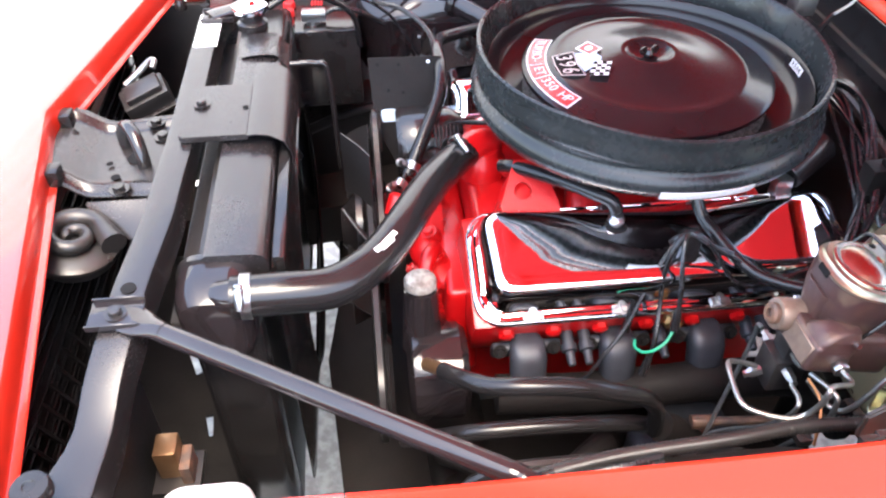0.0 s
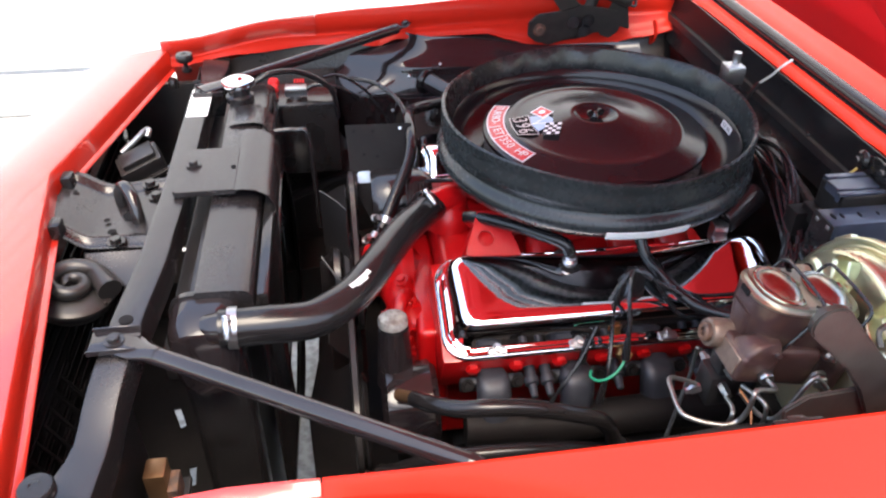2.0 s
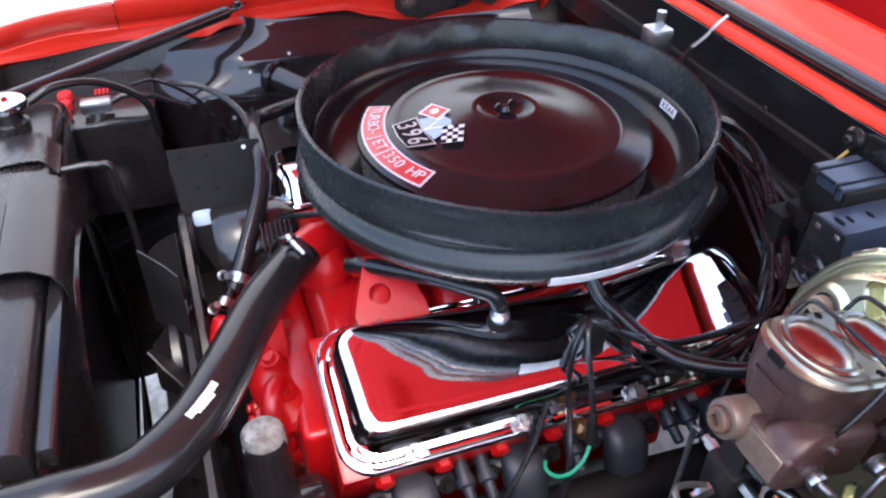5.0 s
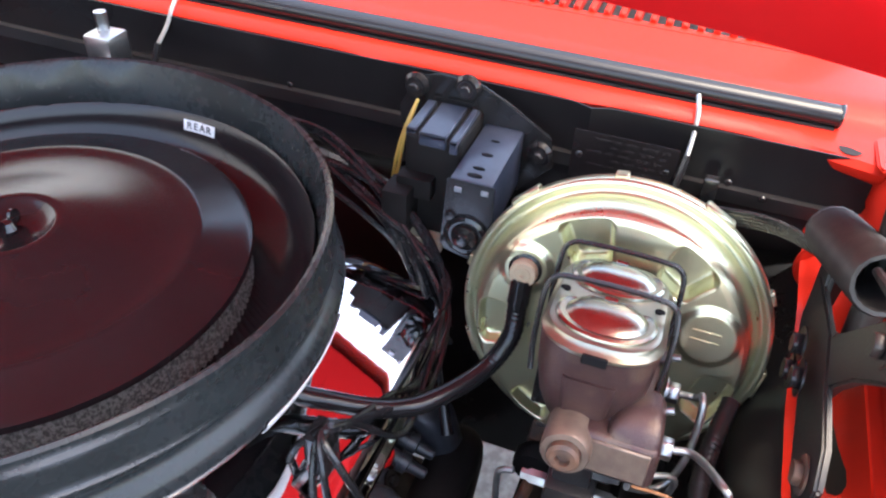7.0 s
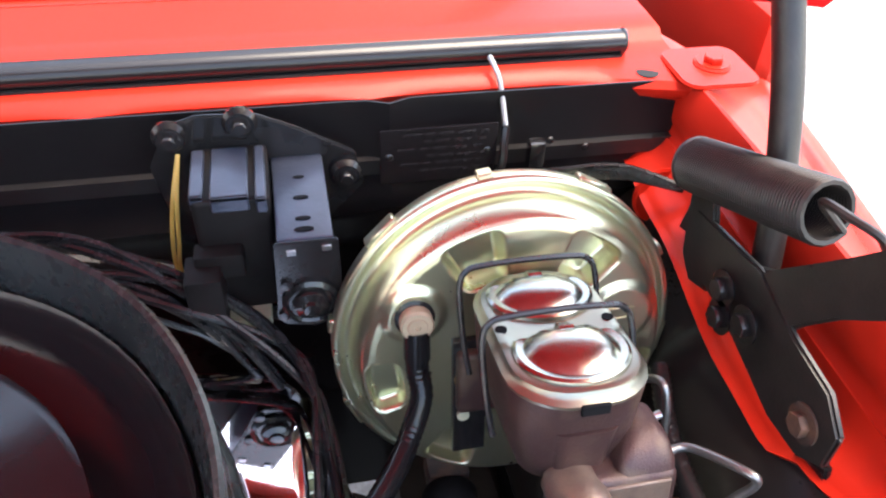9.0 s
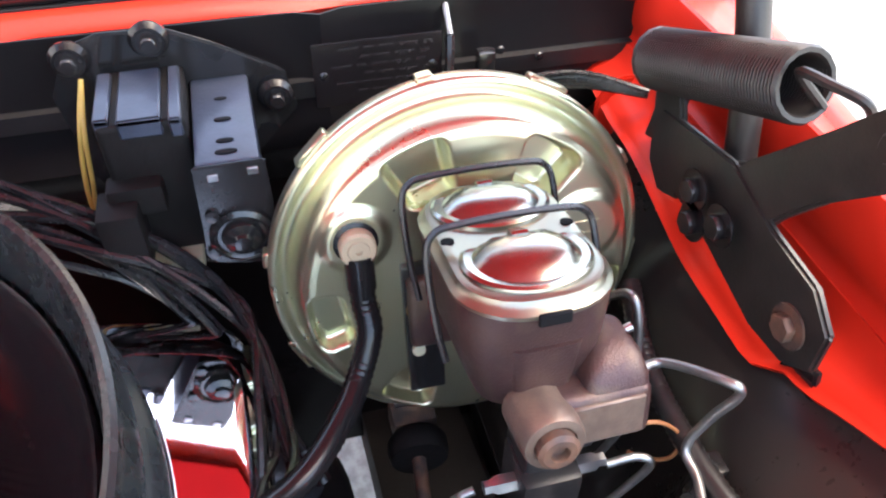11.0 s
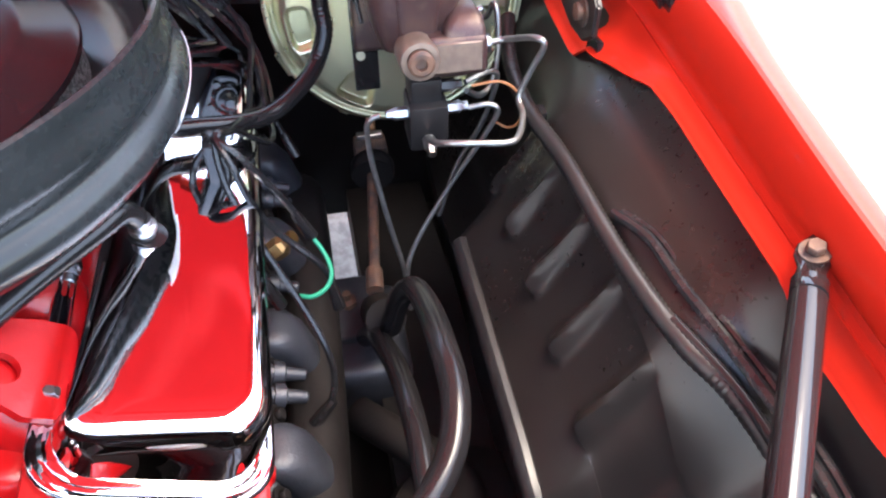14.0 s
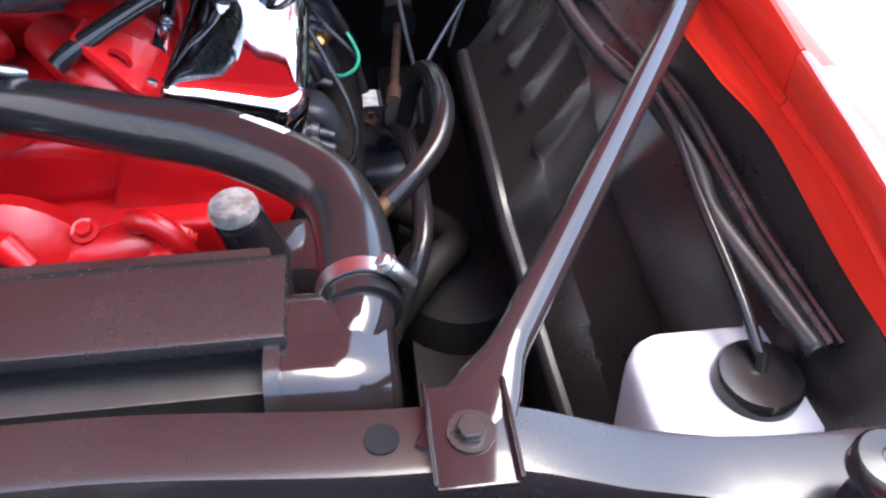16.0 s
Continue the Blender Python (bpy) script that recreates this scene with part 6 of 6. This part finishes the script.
# ---- in front of the radiator ----
def build_horn(m):
    h_ = thing("horn", "black snail horn in front of the radiator", "horn", m, group="horns")
    part("diaphragm", lathe([(0, -0.03), (0.05, -0.03), (0.056, -0.022), (0.058, -0.012), (0.0605, -0.010), (0.0605, -0.004), (0.054, 0.0), (0, 0.003)], 40), MATT, h_)
    sp = []
    for t in span(0, 1, 26):
        a = radians(200 - 560 * t)
        r = 0.006 + 0.034 * t
        sp.append((r * math.cos(a), r * math.sin(a), 0.010 + 0.004 * t))
    part("snail_tube", tube(sp, (0.007, 0.0135), 14, 2), MATT, h_)
    part("snail_mouth", tube([sp[-2], Vector(sp[-1]) + (Vector(sp[-1]) - Vector(sp[-2])) * 2.2], (0.0135, 0.018), 14, 1), MATT, h_)
    part("bracket", box(-0.012, 0.012, 0.05, 0.10, -0.03, -0.025, 0.002), GREYBLK, h_)
    for k in range(4):
        a = radians(45 + 90 * k)
        part("rivet", lathe([(0, 0.006), (0.004, 0.005), (0.005, 0)], 10), GREYBLK, h_, m=Matrix.Translation((0.056 * math.cos(a), 0.056 * math.sin(a), -0.006)))
    return h_


build_horn(pose(-0.512, -0.205, 0.818, 6, 10, 20))
lt = thing("hood_latch_plate", "grey-black pressed hood latch support", "latch plate")


def latch_pt(u, v):
    x = -0.566 + 0.172 * u
    z = 0.868 - 0.030 * smooth_lerp([0.05, 0.40], [0, 1], u) + 0.006 * smooth_lerp([0.4, 0.9], [0, 1], u)
    for c in (0.10, 0.88):
        z += 0.009 * math.exp(-((v - c) / 0.035) ** 2)
    return (x, -0.150 + 0.215 * v + 0.03 * (1 - u) * (1 - v), z)


part("plate", solid(sheet(latch_pt, span(0, 1, 24), span(0, 1, 44)), 0.002), GREYBLK, lt)
part("plate_apron", solid(sheet(lambda u, v: (-0.50 + 0.10 * u, -0.150 - 0.05 * v * (0.4 + u), 0.842 - 0.03 * v), span(0, 1, 6), span(0, 1, 4)), 0.002), GREYBLK, lt)
for p in ((-0.455, -0.135, 0.850), (-0.43, 0.035, 0.850), (-0.415, 0.0, 0.846)):
    bolt(lt, p, (0, 0, 1), SATIN, 0.009)
for p, r in (((-0.470, -0.095), 0.007), ((-0.447, -0.05), 0.014), ((-0.485, -0.06), 0.005), ((-0.44, 0.045), 0.005)):
    part("hole", lathe([(0, 0), (r, 0), (r, 0.0008), (0, 0.001)], 16), BLKPRINT, lt, m=Matrix.Translation((p[0], p[1], 0.8425)))
part("latch_loop", tube([(-0.470, -0.010, 0.842), (-0.468, -0.013, 0.868), (-0.455, -0.026, 0.884), (-0.440, -0.050, 0.878), (-0.432, -0.070, 0.850), (-0.430, -0.075, 0.80)], 0.0105, 12, 6), SATIN, lt)
for y in (-0.125, 0.02):
    part("rubber_block", box(header_x(y) + 0.004, header_x(y) + 0.022, y - 0.014, y + 0.014, 0.862, 0.888, 0.004), RUBBER, lt)
hl = thing("hood_latch", "small black latch box with a bent hook", "latch", pose(-0.475, 0.155, 0.838, 12, -18, 18))
part("case", box(-0.04, 0.04, -0.026, 0.026, -0.03, 0.0, 0.004), MATT, hl)
part("top", box(-0.030, 0.034, -0.020, 0.018, 0.0, 0.012, 0.004), MATT, hl)
part("hook", tube([(-0.02, 0.022, 0.010), (0.01, 0.028, 0.016), (0.034, 0.030, 0.024), (0.044, 0.022, 0.028), (0.036, 0.012, 0.024)], 0.0055, 10, 5), LINE, hl)
part("foot", box(-0.05, 0.05, -0.034, -0.022, -0.034, -0.028, 0.002), GREYBLK, hl)
gr = thing("grille_core", "dark grille mesh and condenser in front of the radiator", "grille")
part("panel", box(-0.60, -0.585, -0.66, 0.48, 0.34, 0.80, 0.003), UNDERSEAL, gr)
for i in range(14):
    part("slat", box(-0.585, -0.565, -0.62, 0.47, 0.46 + i * 0.025, 0.466 + i * 0.025, 0.001, 1), SATIN, gr)
# dark sheets added to hide pale ground where the bay is in shade
part("dark_side_sheet", box(-0.60, -0.325, -0.68, -0.30, 0.37, 0.38, 0.002), UNDERSEAL, gr)
part("lower_pan", box(-0.72, -0.60, -0.68, 0.48, 0.30, 0.31, 0.002), UNDERSEAL, gr)
part("dark_side_sheet", box(-0.36, -0.320, -0.68, -0.46, 0.40, 0.41, 0.002), UNDERSEAL, gr)
part("dark_side_sheet", box(-0.58, -0.38, -0.66, -0.645, 0.40, 0.84, 0.002), MATT, gr)
part("dark_side_sheet", box(-0.58, -0.38, 0.485, 0.50, 0.40, 0.84, 0.002), MATT, gr)
for i in range(7):
    part("mesh_slat", box(-0.004, 0.004, -0.003, 0.003, -0.16, 0.16, 0.001, 1), SATIN, gr, m=pose(-0.575, -0.42 + i * 0.034, 0.66, 0, -24, 0))
for i in range(7):
    for k in range(7):
        part("mesh_bar", box(-0.003, 0.003, -0.017, 0.017, -0.002, 0.002, 0.0006, 1), SATIN, gr, m=pose(-0.575, -0.403 + i * 0.034, 0.66, 0, -24, 0) @ Matrix.Translation((0, 0, -0.15 + k * 0.046 + 0.015 * (i % 3))))
rl = thing("relay", "small brass coloured relay low behind the support", "relay")
part("case", box(-0.372, -0.345, -0.522, -0.490, 0.705, 0.755, 0.004), COPPER, rl)
part("base", box(-0.345, -0.332, -0.530, -0.495, 0.70, 0.735, 0.003), RUST, rl)
part("bracket", box(-0.380, -0.325, -0.540, -0.484, 0.695, 0.704, 0.001), MATT, rl)
# thin white patch on the passenger end of the bar
lb = thing("support_patch", "flat white patch on the radiator cross bar", "label")
part("sheet", box(-0.372, -0.334, 0.145, 0.262, 0.9202, 0.9210, 0), WHITE, lb, smooth=False)

# washer bottle
wb = thing("washer_bottle", "milky white washer bottle with a black cap", "washer bottle")
rows = []
for z, k in ((0.65, 0.86), (0.71, 0.94), (0.77, 0.99), (0.790, 1.0), (0.801, 0.985), (0.807, 0.94), (0.810, 0.86)):
    rows.append([(-0.289 + x * k, -0.668 + y * k, z) for x, y in rounded(0.100, 0.150, 0.026, 6)])
part("bottle", loft(rows), PLASTIC, wb)
part("cap", lathe([(0.027, 0), (0.0305, 0.002), (0.0305, 0.012), (0.028, 0.016), (0.012, 0.017), (0, 0.0165)], 36), RUBBER, wb, "flat black cap", m=Matrix.Translation((-0.294, -0.672, 0.808)))
part("nipple", tube([(-0.292, -0.672, 0.822), (-0.284, -0.674, 0.834)], 0.005, 10, 1), RUBBER, wb)
part("hose", tube([(-0.287, -0.673, 0.830), (-0.24, -0.668, 0.852), (-0.16, -0.664, 0.870), (-0.08, -0.672, 0.872), (-0.01, -0.672, 0.866), (0.06, -0.655, 0.862)], 0.0045, 10, 6), RUBBER, wb)

# ---- wiring loom along the inner fender ----
loom = thing("wiring_loom", "ribbed black wiring loom along the inner fender", "wiring")
LP = [(0.470, -0.640, 0.868), (0.41, -0.628, 0.852), (0.33, -0.625, 0.852), (0.25, -0.634, 0.856), (0.130, -0.642, 0.857), (0.044, -0.656, 0.857), (-0.011, -0.672, 0.860), (-0.107, -0.680, 0.862), (-0.173, -0.674, 0.860), (-0.235, -0.686, 0.855), (-0.30, -0.700, 0.850)]
part("conduit", tube(LP, 0.0082, 12, 10, ribs=0.0009), MATT, loom)
for k, (dy, r) in enumerate(((0.0, 0.0045), (-0.008, 0.0035))):
    part("branch_wire", tube([(0.17, -0.650 + dy, 0.863), (0.13, -0.662 + dy, 0.872), (0.08, -0.668 + dy, 0.872), (0.02, -0.676 + dy, 0.876), (-0.06, -0.686 + dy, 0.876), (-0.13, -0.688 + dy, 0.872), (-0.21, -0.692 + dy, 0.866), (-0.30, -0.706 + dy, 0.856)], r, 8, 6), WIRE, loom)
for p in ((0.33, -0.632, 0.845), (0.105, -0.675, 0.866)):
    part("clip", box(p[0] - 0.008, p[0] + 0.008, p[1] - 0.010, p[1] + 0.006, p[2] - 0.004, p[2] + 0.006, 0.002), RUBBER, loom)
rt = thing("rubber_tab", "black rubber tab on the fender lip", "rubber tab")
part("tab", plate([(0.0, 0.0), (0.034, -0.006), (0.030, 0.016), (0.006, 0.020)], 0.006, Matrix(((1, 0, 0, 0.330), (0, 0, 1, -0.692), (0, 1, 0, 0.894), (0, 0, 0, 1)))), RUBBER, rt)
fc = thing("fender_clip", "black and grey clip under the fender edge", "clip", pose(0.318, -0.7285, 0.974, -12, 0, 0))
part("clip", box(-0.026, 0.026, -0.002, 0.006, -0.014, 0.012, 0.003), SATIN, fc)
part("pad", box(-0.010, 0.008, -0.001, 0.009, -0.015, 0.013, 0.002), GREYBLK, fc)

# ---- brake lines ----
def pipe(name, label, pts, r=0.0031, material=None, n=6):
    t = thing(name, label, "pipe", group="brake lines")
    part("line", tube(pts, r, 10, n), material or LINE, t)
    return t


l1 = BT @ Vector((-0.004, -0.068, 0.131))
l2 = BT @ Vector((-0.004, -0.068, 0.058))
pipe("brake_line", "bent bright steel brake line", [l1, l1 + Vector((0.0, -0.018, 0.002)), (0.340, -0.628, 0.922), (0.333, -0.634, 0.917), (0.338, -0.626, 0.89), (0.338, -0.617, 0.862), (0.318, -0.616, 0.856), (0.288, -0.604, 0.857), (0.277, -0.592, 0.859), (0.278, -0.565, 0.861), (0.284, -0.540, 0.860), (0.305, -0.530, 0.846), (0.328, -0.529, 0.834)])
pipe("brake_line", "bent bright steel brake line", [l2, l2 + Vector((0.002, -0.016, 0.0)), (0.424, -0.610, 0.912), (0.412, -0.612, 0.904), (0.400, -0.611, 0.87), (0.392, -0.604, 0.842), (0.380, -0.590, 0.838), (0.362, -0.572, 0.858)])
pipe("brake_line", "dull steel brake line dropping to the frame", [(0.350, -0.486, 0.849), (0.350, -0.477, 0.845), (0.353, -0.473, 0.83), (0.350, -0.476, 0.79), (0.335, -0.488, 0.72), (0.321, -0.5, 0.661), (0.315, -0.505, 0.60)], 0.0028)
pipe("brake_line", "dull steel brake line dropping to the frame", [(0.346, -0.570, 0.850), (0.345, -0.590, 0.852), (0.341, -0.598, 0.845), (0.345, -0.585, 0.81), (0.350, -0.555, 0.75), (0.335, -0.517, 0.69), (0.321, -0.503, 0.655), (0.315, -0.505, 0.60)], 0.0028)
pipe("brake_line", "dull steel brake line dropping to the frame", [(0.362, -0.570, 0.868), (0.375, -0.598, 0.868), (0.378, -0.606, 0.855), (0.385, -0.595, 0.80), (0.39, -0.57, 0.74), (0.38, -0.55, 0.68)], 0.0028)
pipe("warning_wire", "looped copper brown warning switch wire", [(0.358, -0.575, 0.866), (0.356, -0.605, 0.868), (0.352, -0.624, 0.85), (0.356, -0.626, 0.82), (0.366, -0.618, 0.805), (0.372, -0.604, 0.81)], 0.0014, ORANGEWIRE)

# ---- steering and frame below ----
stb = thing("steering_box", "dull grey steering gear box low beside the engine", "steering box")
part("housing", box(0.26, 0.40, -0.50, -0.40, 0.47, 0.56, 0.02, 3), IRON, stb)
part("top_cover", plate(rounded(0.095, 0.085, 0.02, 5, 0.355, -0.432), 0.012, Matrix.Translation((0, 0, 0.56))), IRON, stb)
part("adjuster", lathe([(0, 0), (0.012, 0), (0.012, 0.008), (0.005, 0.010), (0.005, 0.02), (0, 0.02)], 6), RUST, stb, m=Matrix.Translation((0.36, -0.435, 0.571)))
part("input_housing", tube([(0.36, -0.47, 0.55), (0.30, -0.47, 0.62), (0.27, -0.472, 0.645)], 0.022, 14, 4), UNDERSEAL, stb)
part("steering_shaft", tube([(0.329, -0.467, 0.637), (0.43, -0.479, 0.642), (0.534, -0.491, 0.648), (0.66, -0.505, 0.655)], 0.0065, 12, 3), RUST, stb, "rust brown steering shaft")
part("coupling", lathe([(0, 0), (0.026, 0), (0.028, 0.006), (0.028, 0.018), (0.024, 0.024), (0, 0.024)], 24), UNDERSEAL, stb, m=aim((0.50, -0.488, 0.646), (1, -0.1, 0.05)))
part("coupling_clamp", box(0.525, 0.56, -0.512, -0.470, 0.635, 0.668, 0.006), RUST, stb)
part("coupling_clip", box(0.545, 0.556, -0.508, -0.475, 0.668, 0.674, 0.002), ZINC, stb)
part("collar", lathe([(0, 0), (0.010, 0), (0.010, 0.03), (0, 0.03)], 12), RUST, stb, m=aim((0.318, -0.466, 0.636), (1, -0.1, 0.04)))
fr = thing("frame_rail", "black steel frame rails and crossmember", "frame")
for s in (-1, 1):
    part("rail", loft([[(x, across(s, 0.52 + dy), z + zz) for dy, zz in ((-0.06, -0.05), (0.06, -0.05), (0.06, 0.05), (-0.06, 0.05))] for x, z in ((-0.55, 0.42), (-0.3, 0.42), (-0.1, 0.44), (0.1, 0.46), (0.4, 0.46), (0.7, 0.40), (1.0, 0.30))]), UNDERSEAL, fr)
    part("spring_tower", lathe([(0.0, 0.56), (0.05, 0.56), (0.085, 0.54), (0.10, 0.50), (0.10, 0.40), (0, 0.40)], 32), UNDERSEAL, fr, m=Matrix.Translation((0.08, across(s, 0.53), 0.0)))
    part("control_arm", tube([(-0.02, across(s, 0.42), 0.55), (0.03, across(s, 0.48), 0.60), (0.10, across(s, 0.52), 0.585), (0.22, across(s, 0.43), 0.55)], 0.02, 12, 5), UNDERSEAL, fr)
part("crossmember", tube([(0.02, -0.44, 0.44), (0.02, -0.25, 0.36), (0.02, 0.25, 0.36), (0.02, 0.44, 0.44)], 0.055, 14, 5), UNDERSEAL, fr)
# dark sheets added for the shade below; their gaps and slits bare the ground
part("dark_floor_sheet", plate([(0.03, -0.62), (0.52, -0.62), (0.55, -0.415), (0.62, -0.385), (0.66, -0.30), (0.66, -0.20), (0.03, -0.20)], 0.006, Matrix.Translation((0, 0, 0.360)), [[(0.325, -0.412), (0.33, -0.392), (0.405, -0.382), (0.41, -0.398)]]), UNDERSEAL, fr, "dark sheet added beside the engine to hide the ground")
part("dark_floor_sheet", box(0.525, 1.10, -0.74, -0.462, 0.352, 0.358, 0.001), UNDERSEAL, fr, "dark sheet added behind the frame rail to hide the ground")
part("dark_floor_sheet", plate([(-0.62, -0.64), (-0.385, -0.64), (-0.338, -0.34), (-0.284, -0.16), (-0.250, -0.05), (-0.242, 0.28), (-0.245, 0.45), (-0.62, 0.45)], 0.006, Matrix.Translation((0, 0, 0.330)), [[(-0.484, -0.004), (-0.462, -0.060), (-0.452, -0.054), (-0.471, -0.002)], [(-0.434, -0.160), (-0.423, -0.206), (-0.416, -0.204), (-0.420, -0.158)], [(-0.440, -0.290), (-0.436, -0.300), (-0.432, -0.298), (-0.436, -0.288)]]), UNDERSEAL, fr, "dark added sheet with small slits that bare the ground")
part("dark_floor_sheet", plate([(0.03, -0.60), (0.03, 0.42), (-0.178, 0.42), (-0.185, 0.094), (-0.207, -0.057), (-0.182, -0.345), (-0.170, -0.60)], 0.006, Matrix.Translation((0, 0, 0.338)), bevel=0.001), UNDERSEAL, fr, "dark sheet added under the pulleys to hide the ground")
for s in (-1, 1):
    w = thing("front_wheel", "dark front tyre inside the wheel well", "wheel", pose(0.10, across(s, 0.73), 0.33, 90, 0, 0), group="front wheels")
    part("tyre", lathe([(0.20, -0.09), (0.28, -0.10), (0.325, -0.085), (0.33, -0.06), (0.33, 0.06), (0.325, 0.085), (0.28, 0.10), (0.20, 0.09)], 56), TYRE, w)
    part("rim", lathe([(0, 0.04), (0.12, 0.05), (0.19, 0.06), (0.20, 0.09), (0.20, -0.09), (0.0, -0.05)], 40), GREYBLK, w)

# ---- spark plug leads and wires ----
def lead(pts, r=0.0038, material=None, name="spark_plug_lead", label="black rubber spark plug lead"):
    t = thing(name, label, "wire", group=name + "s")
    part("lead", tube(pts, r, 8, 8), material or WIRE, t)
    if name == "spark_plug_lead":
        end, back = Vector(pts[-1]), (Vector(pts[-2]) - Vector(pts[-1])).normalized()
        part("boot", tube([end, end + back * 0.012, end + back * 0.024, end + back * 0.030], (0.0068, 0.0046), 12, 3), RUBBER, t, "moulded black plug boot")
    return t


TRUNK = [(0.62, -0.02, 0.90), (0.59, -0.15, 0.945), (0.572, -0.25, 0.925), (0.558, -0.325, 0.88), (0.52, -0.367, 0.845), (0.440, -0.374, 0.822), (0.38, -0.371, 0.832), (0.335, -0.352, 0.862), (0.308, -0.340, 0.876)]
TAILS = [[(0.296, -0.359, 0.860), (0.293, -0.388, 0.810), (0.287, -0.408, 0.765)], [(0.287, -0.351, 0.860), (0.276, -0.363, 0.820), (0.271, -0.383, 0.785), (0.259, -0.417, 0.745), (0.25, -0.425, 0.70)], [(0.292, -0.340, 0.855), (0.276, -0.347, 0.830), (0.254, -0.364, 0.795), (0.229, -0.386, 0.755), (0.197, -0.406, 0.720), (0.178, -0.412, 0.690), (0.163, -0.404, 0.664), (0.156, -0.388, 0.648)], [(0.305, -0.318, 0.850), (0.292, -0.315, 0.828), (0.265, -0.338, 0.806), (0.248, -0.354, 0.780), (0.236, -0.372, 0.73)]]
for k, tail in enumerate(TAILS):
    wave = [(0.012 * math.sin(1.9 * k + 1.3 * i), 0.010 * math.sin(2.7 * k + 0.9 * i), 0.014 * math.sin(2.2 * k + 1.1 * i)) if 0 < i < 7 else (0, 0, 0) for i in range(len(TRUNK))]
    lead([(x + wx, y + wy, z + wz) for (x, y, z), (wx, wy, wz) in zip(TRUNK, wave)] + tail, 0.0034)
lead([(0.61, -0.03, 0.89), (0.58, -0.20, 0.93), (0.56, -0.30, 0.88), (0.53, -0.35, 0.82), (0.48, -0.38, 0.77), (0.45, -0.40, 0.73)], 0.0034)
part("holder", box(0.298, 0.326, -0.347, -0.327, 0.812, 0.874, 0.005), SATIN, thing("lead_holder", "black plastic holder for the plug leads", "clip"))
lead([(0.288, -0.406, 0.768), (0.275, -0.417, 0.754), (0.258, -0.422, 0.744), (0.246, -0.416, 0.736), (0.241, -0.402, 0.731), (0.245, -0.390, 0.730)], 0.0022, GREEN, "green_wire", "thin bright green wire loop")
snd = thing("temperature_sender", "brass temperature sender in the head", "sender")
part("hex", lathe([(0, 0), (0.011, 0), (0.011, 0.014), (0.007, 0.018), (0.007, 0.03), (0, 0.03)], 6), BRASS, snd, m=aim((0.298, -0.368, 0.738), (0, -0.7, 0.6)))
# wires along the firewall and behind the air cleaner
for i, (dz, bow, r) in enumerate(((0.0, 0.0, 0.0042), (0.016, 0.022, 0.0034), (-0.014, -0.014, 0.0030), (0.030, 0.010, 0.0034))):
    lead([(0.60, 0.02 + 0.01 * i, 0.86), (0.592 + bow * 0.5, -0.10, 0.928 + dz * 0.5), (0.580 + bow, -0.20, 0.930 + dz), (0.570 + bow * 0.6, -0.27, 0.892 + dz * 0.7), (0.552 - bow * 0.8, -0.315 - bow, 0.845 - dz * 0.4), (0.535 - bow, -0.345 - 0.01 * i, 0.78)], r, None, "engine_wire", "black wire looping behind the air cleaner")
lead([(0.63, 0.30, 0.86), (0.655, 0.10, 0.885), (0.655, -0.10, 0.89), (0.645, -0.25, 0.87), (0.60, -0.33, 0.855), (0.585, -0.40, 0.855), (0.60, -0.44, 0.86), (0.65, -0.47, 0.87)], 0.008, None, "harness_branch", "thick taped wiring harness across the firewall")
for k in range(5):
    lead([(0.664, -0.470 - 0.006 * k, 0.850), (0.662, -0.510, 0.872 + 0.005 * k), (0.657, -0.555, 0.903 + 0.0055 * k), (0.645 - 0.002 * k, -0.605, 0.926 + 0.0050 * k), (0.628, -0.655, 0.938 + 0.0030 * k), (0.604, -0.705, 0.936 + 0.001 * k)], 0.0026, None, "harness_branch", "black wire passing into the fender corner")
lead([(0.648, -0.283, 0.985), (0.628, -0.278, 0.955), (0.620, -0.274, 0.92), (0.615, -0.272, 0.89), (0.605, -0.29, 0.862)], 0.0018, YELLOW, "yellow_wire", "thin yellow wire beside the wiper motor")
lead([(0.648, -0.283, 0.985), (0.630, -0.275, 0.955), (0.622, -0.269, 0.92), (0.617, -0.269, 0.89), (0.606, -0.285, 0.86)], 0.0018, YELLOW, "yellow_wire", "thin yellow wire beside the wiper motor")
lead([(0.565, -0.302, 0.880), (0.560, -0.304, 0.865), (0.575, -0.300, 0.850)], 0.0018, YELLOW, "yellow_wire", "thin yellow wire beside the wiper motor")
lead([(0.612, -0.272, 0.862), (0.605, -0.285, 0.850), (0.598, -0.30, 0.838)], 0.002, REDWIRE, "red_wire", "thin red wire beside the wiper motor")
lead([(-0.07, 0.33, 0.90), (-0.02, 0.26, 0.915), (0.02, 0.20, 0.90), (0.03, 0.14, 0.87)], 0.0045, None, "engine_wire", "black wire crossing to the alternator")
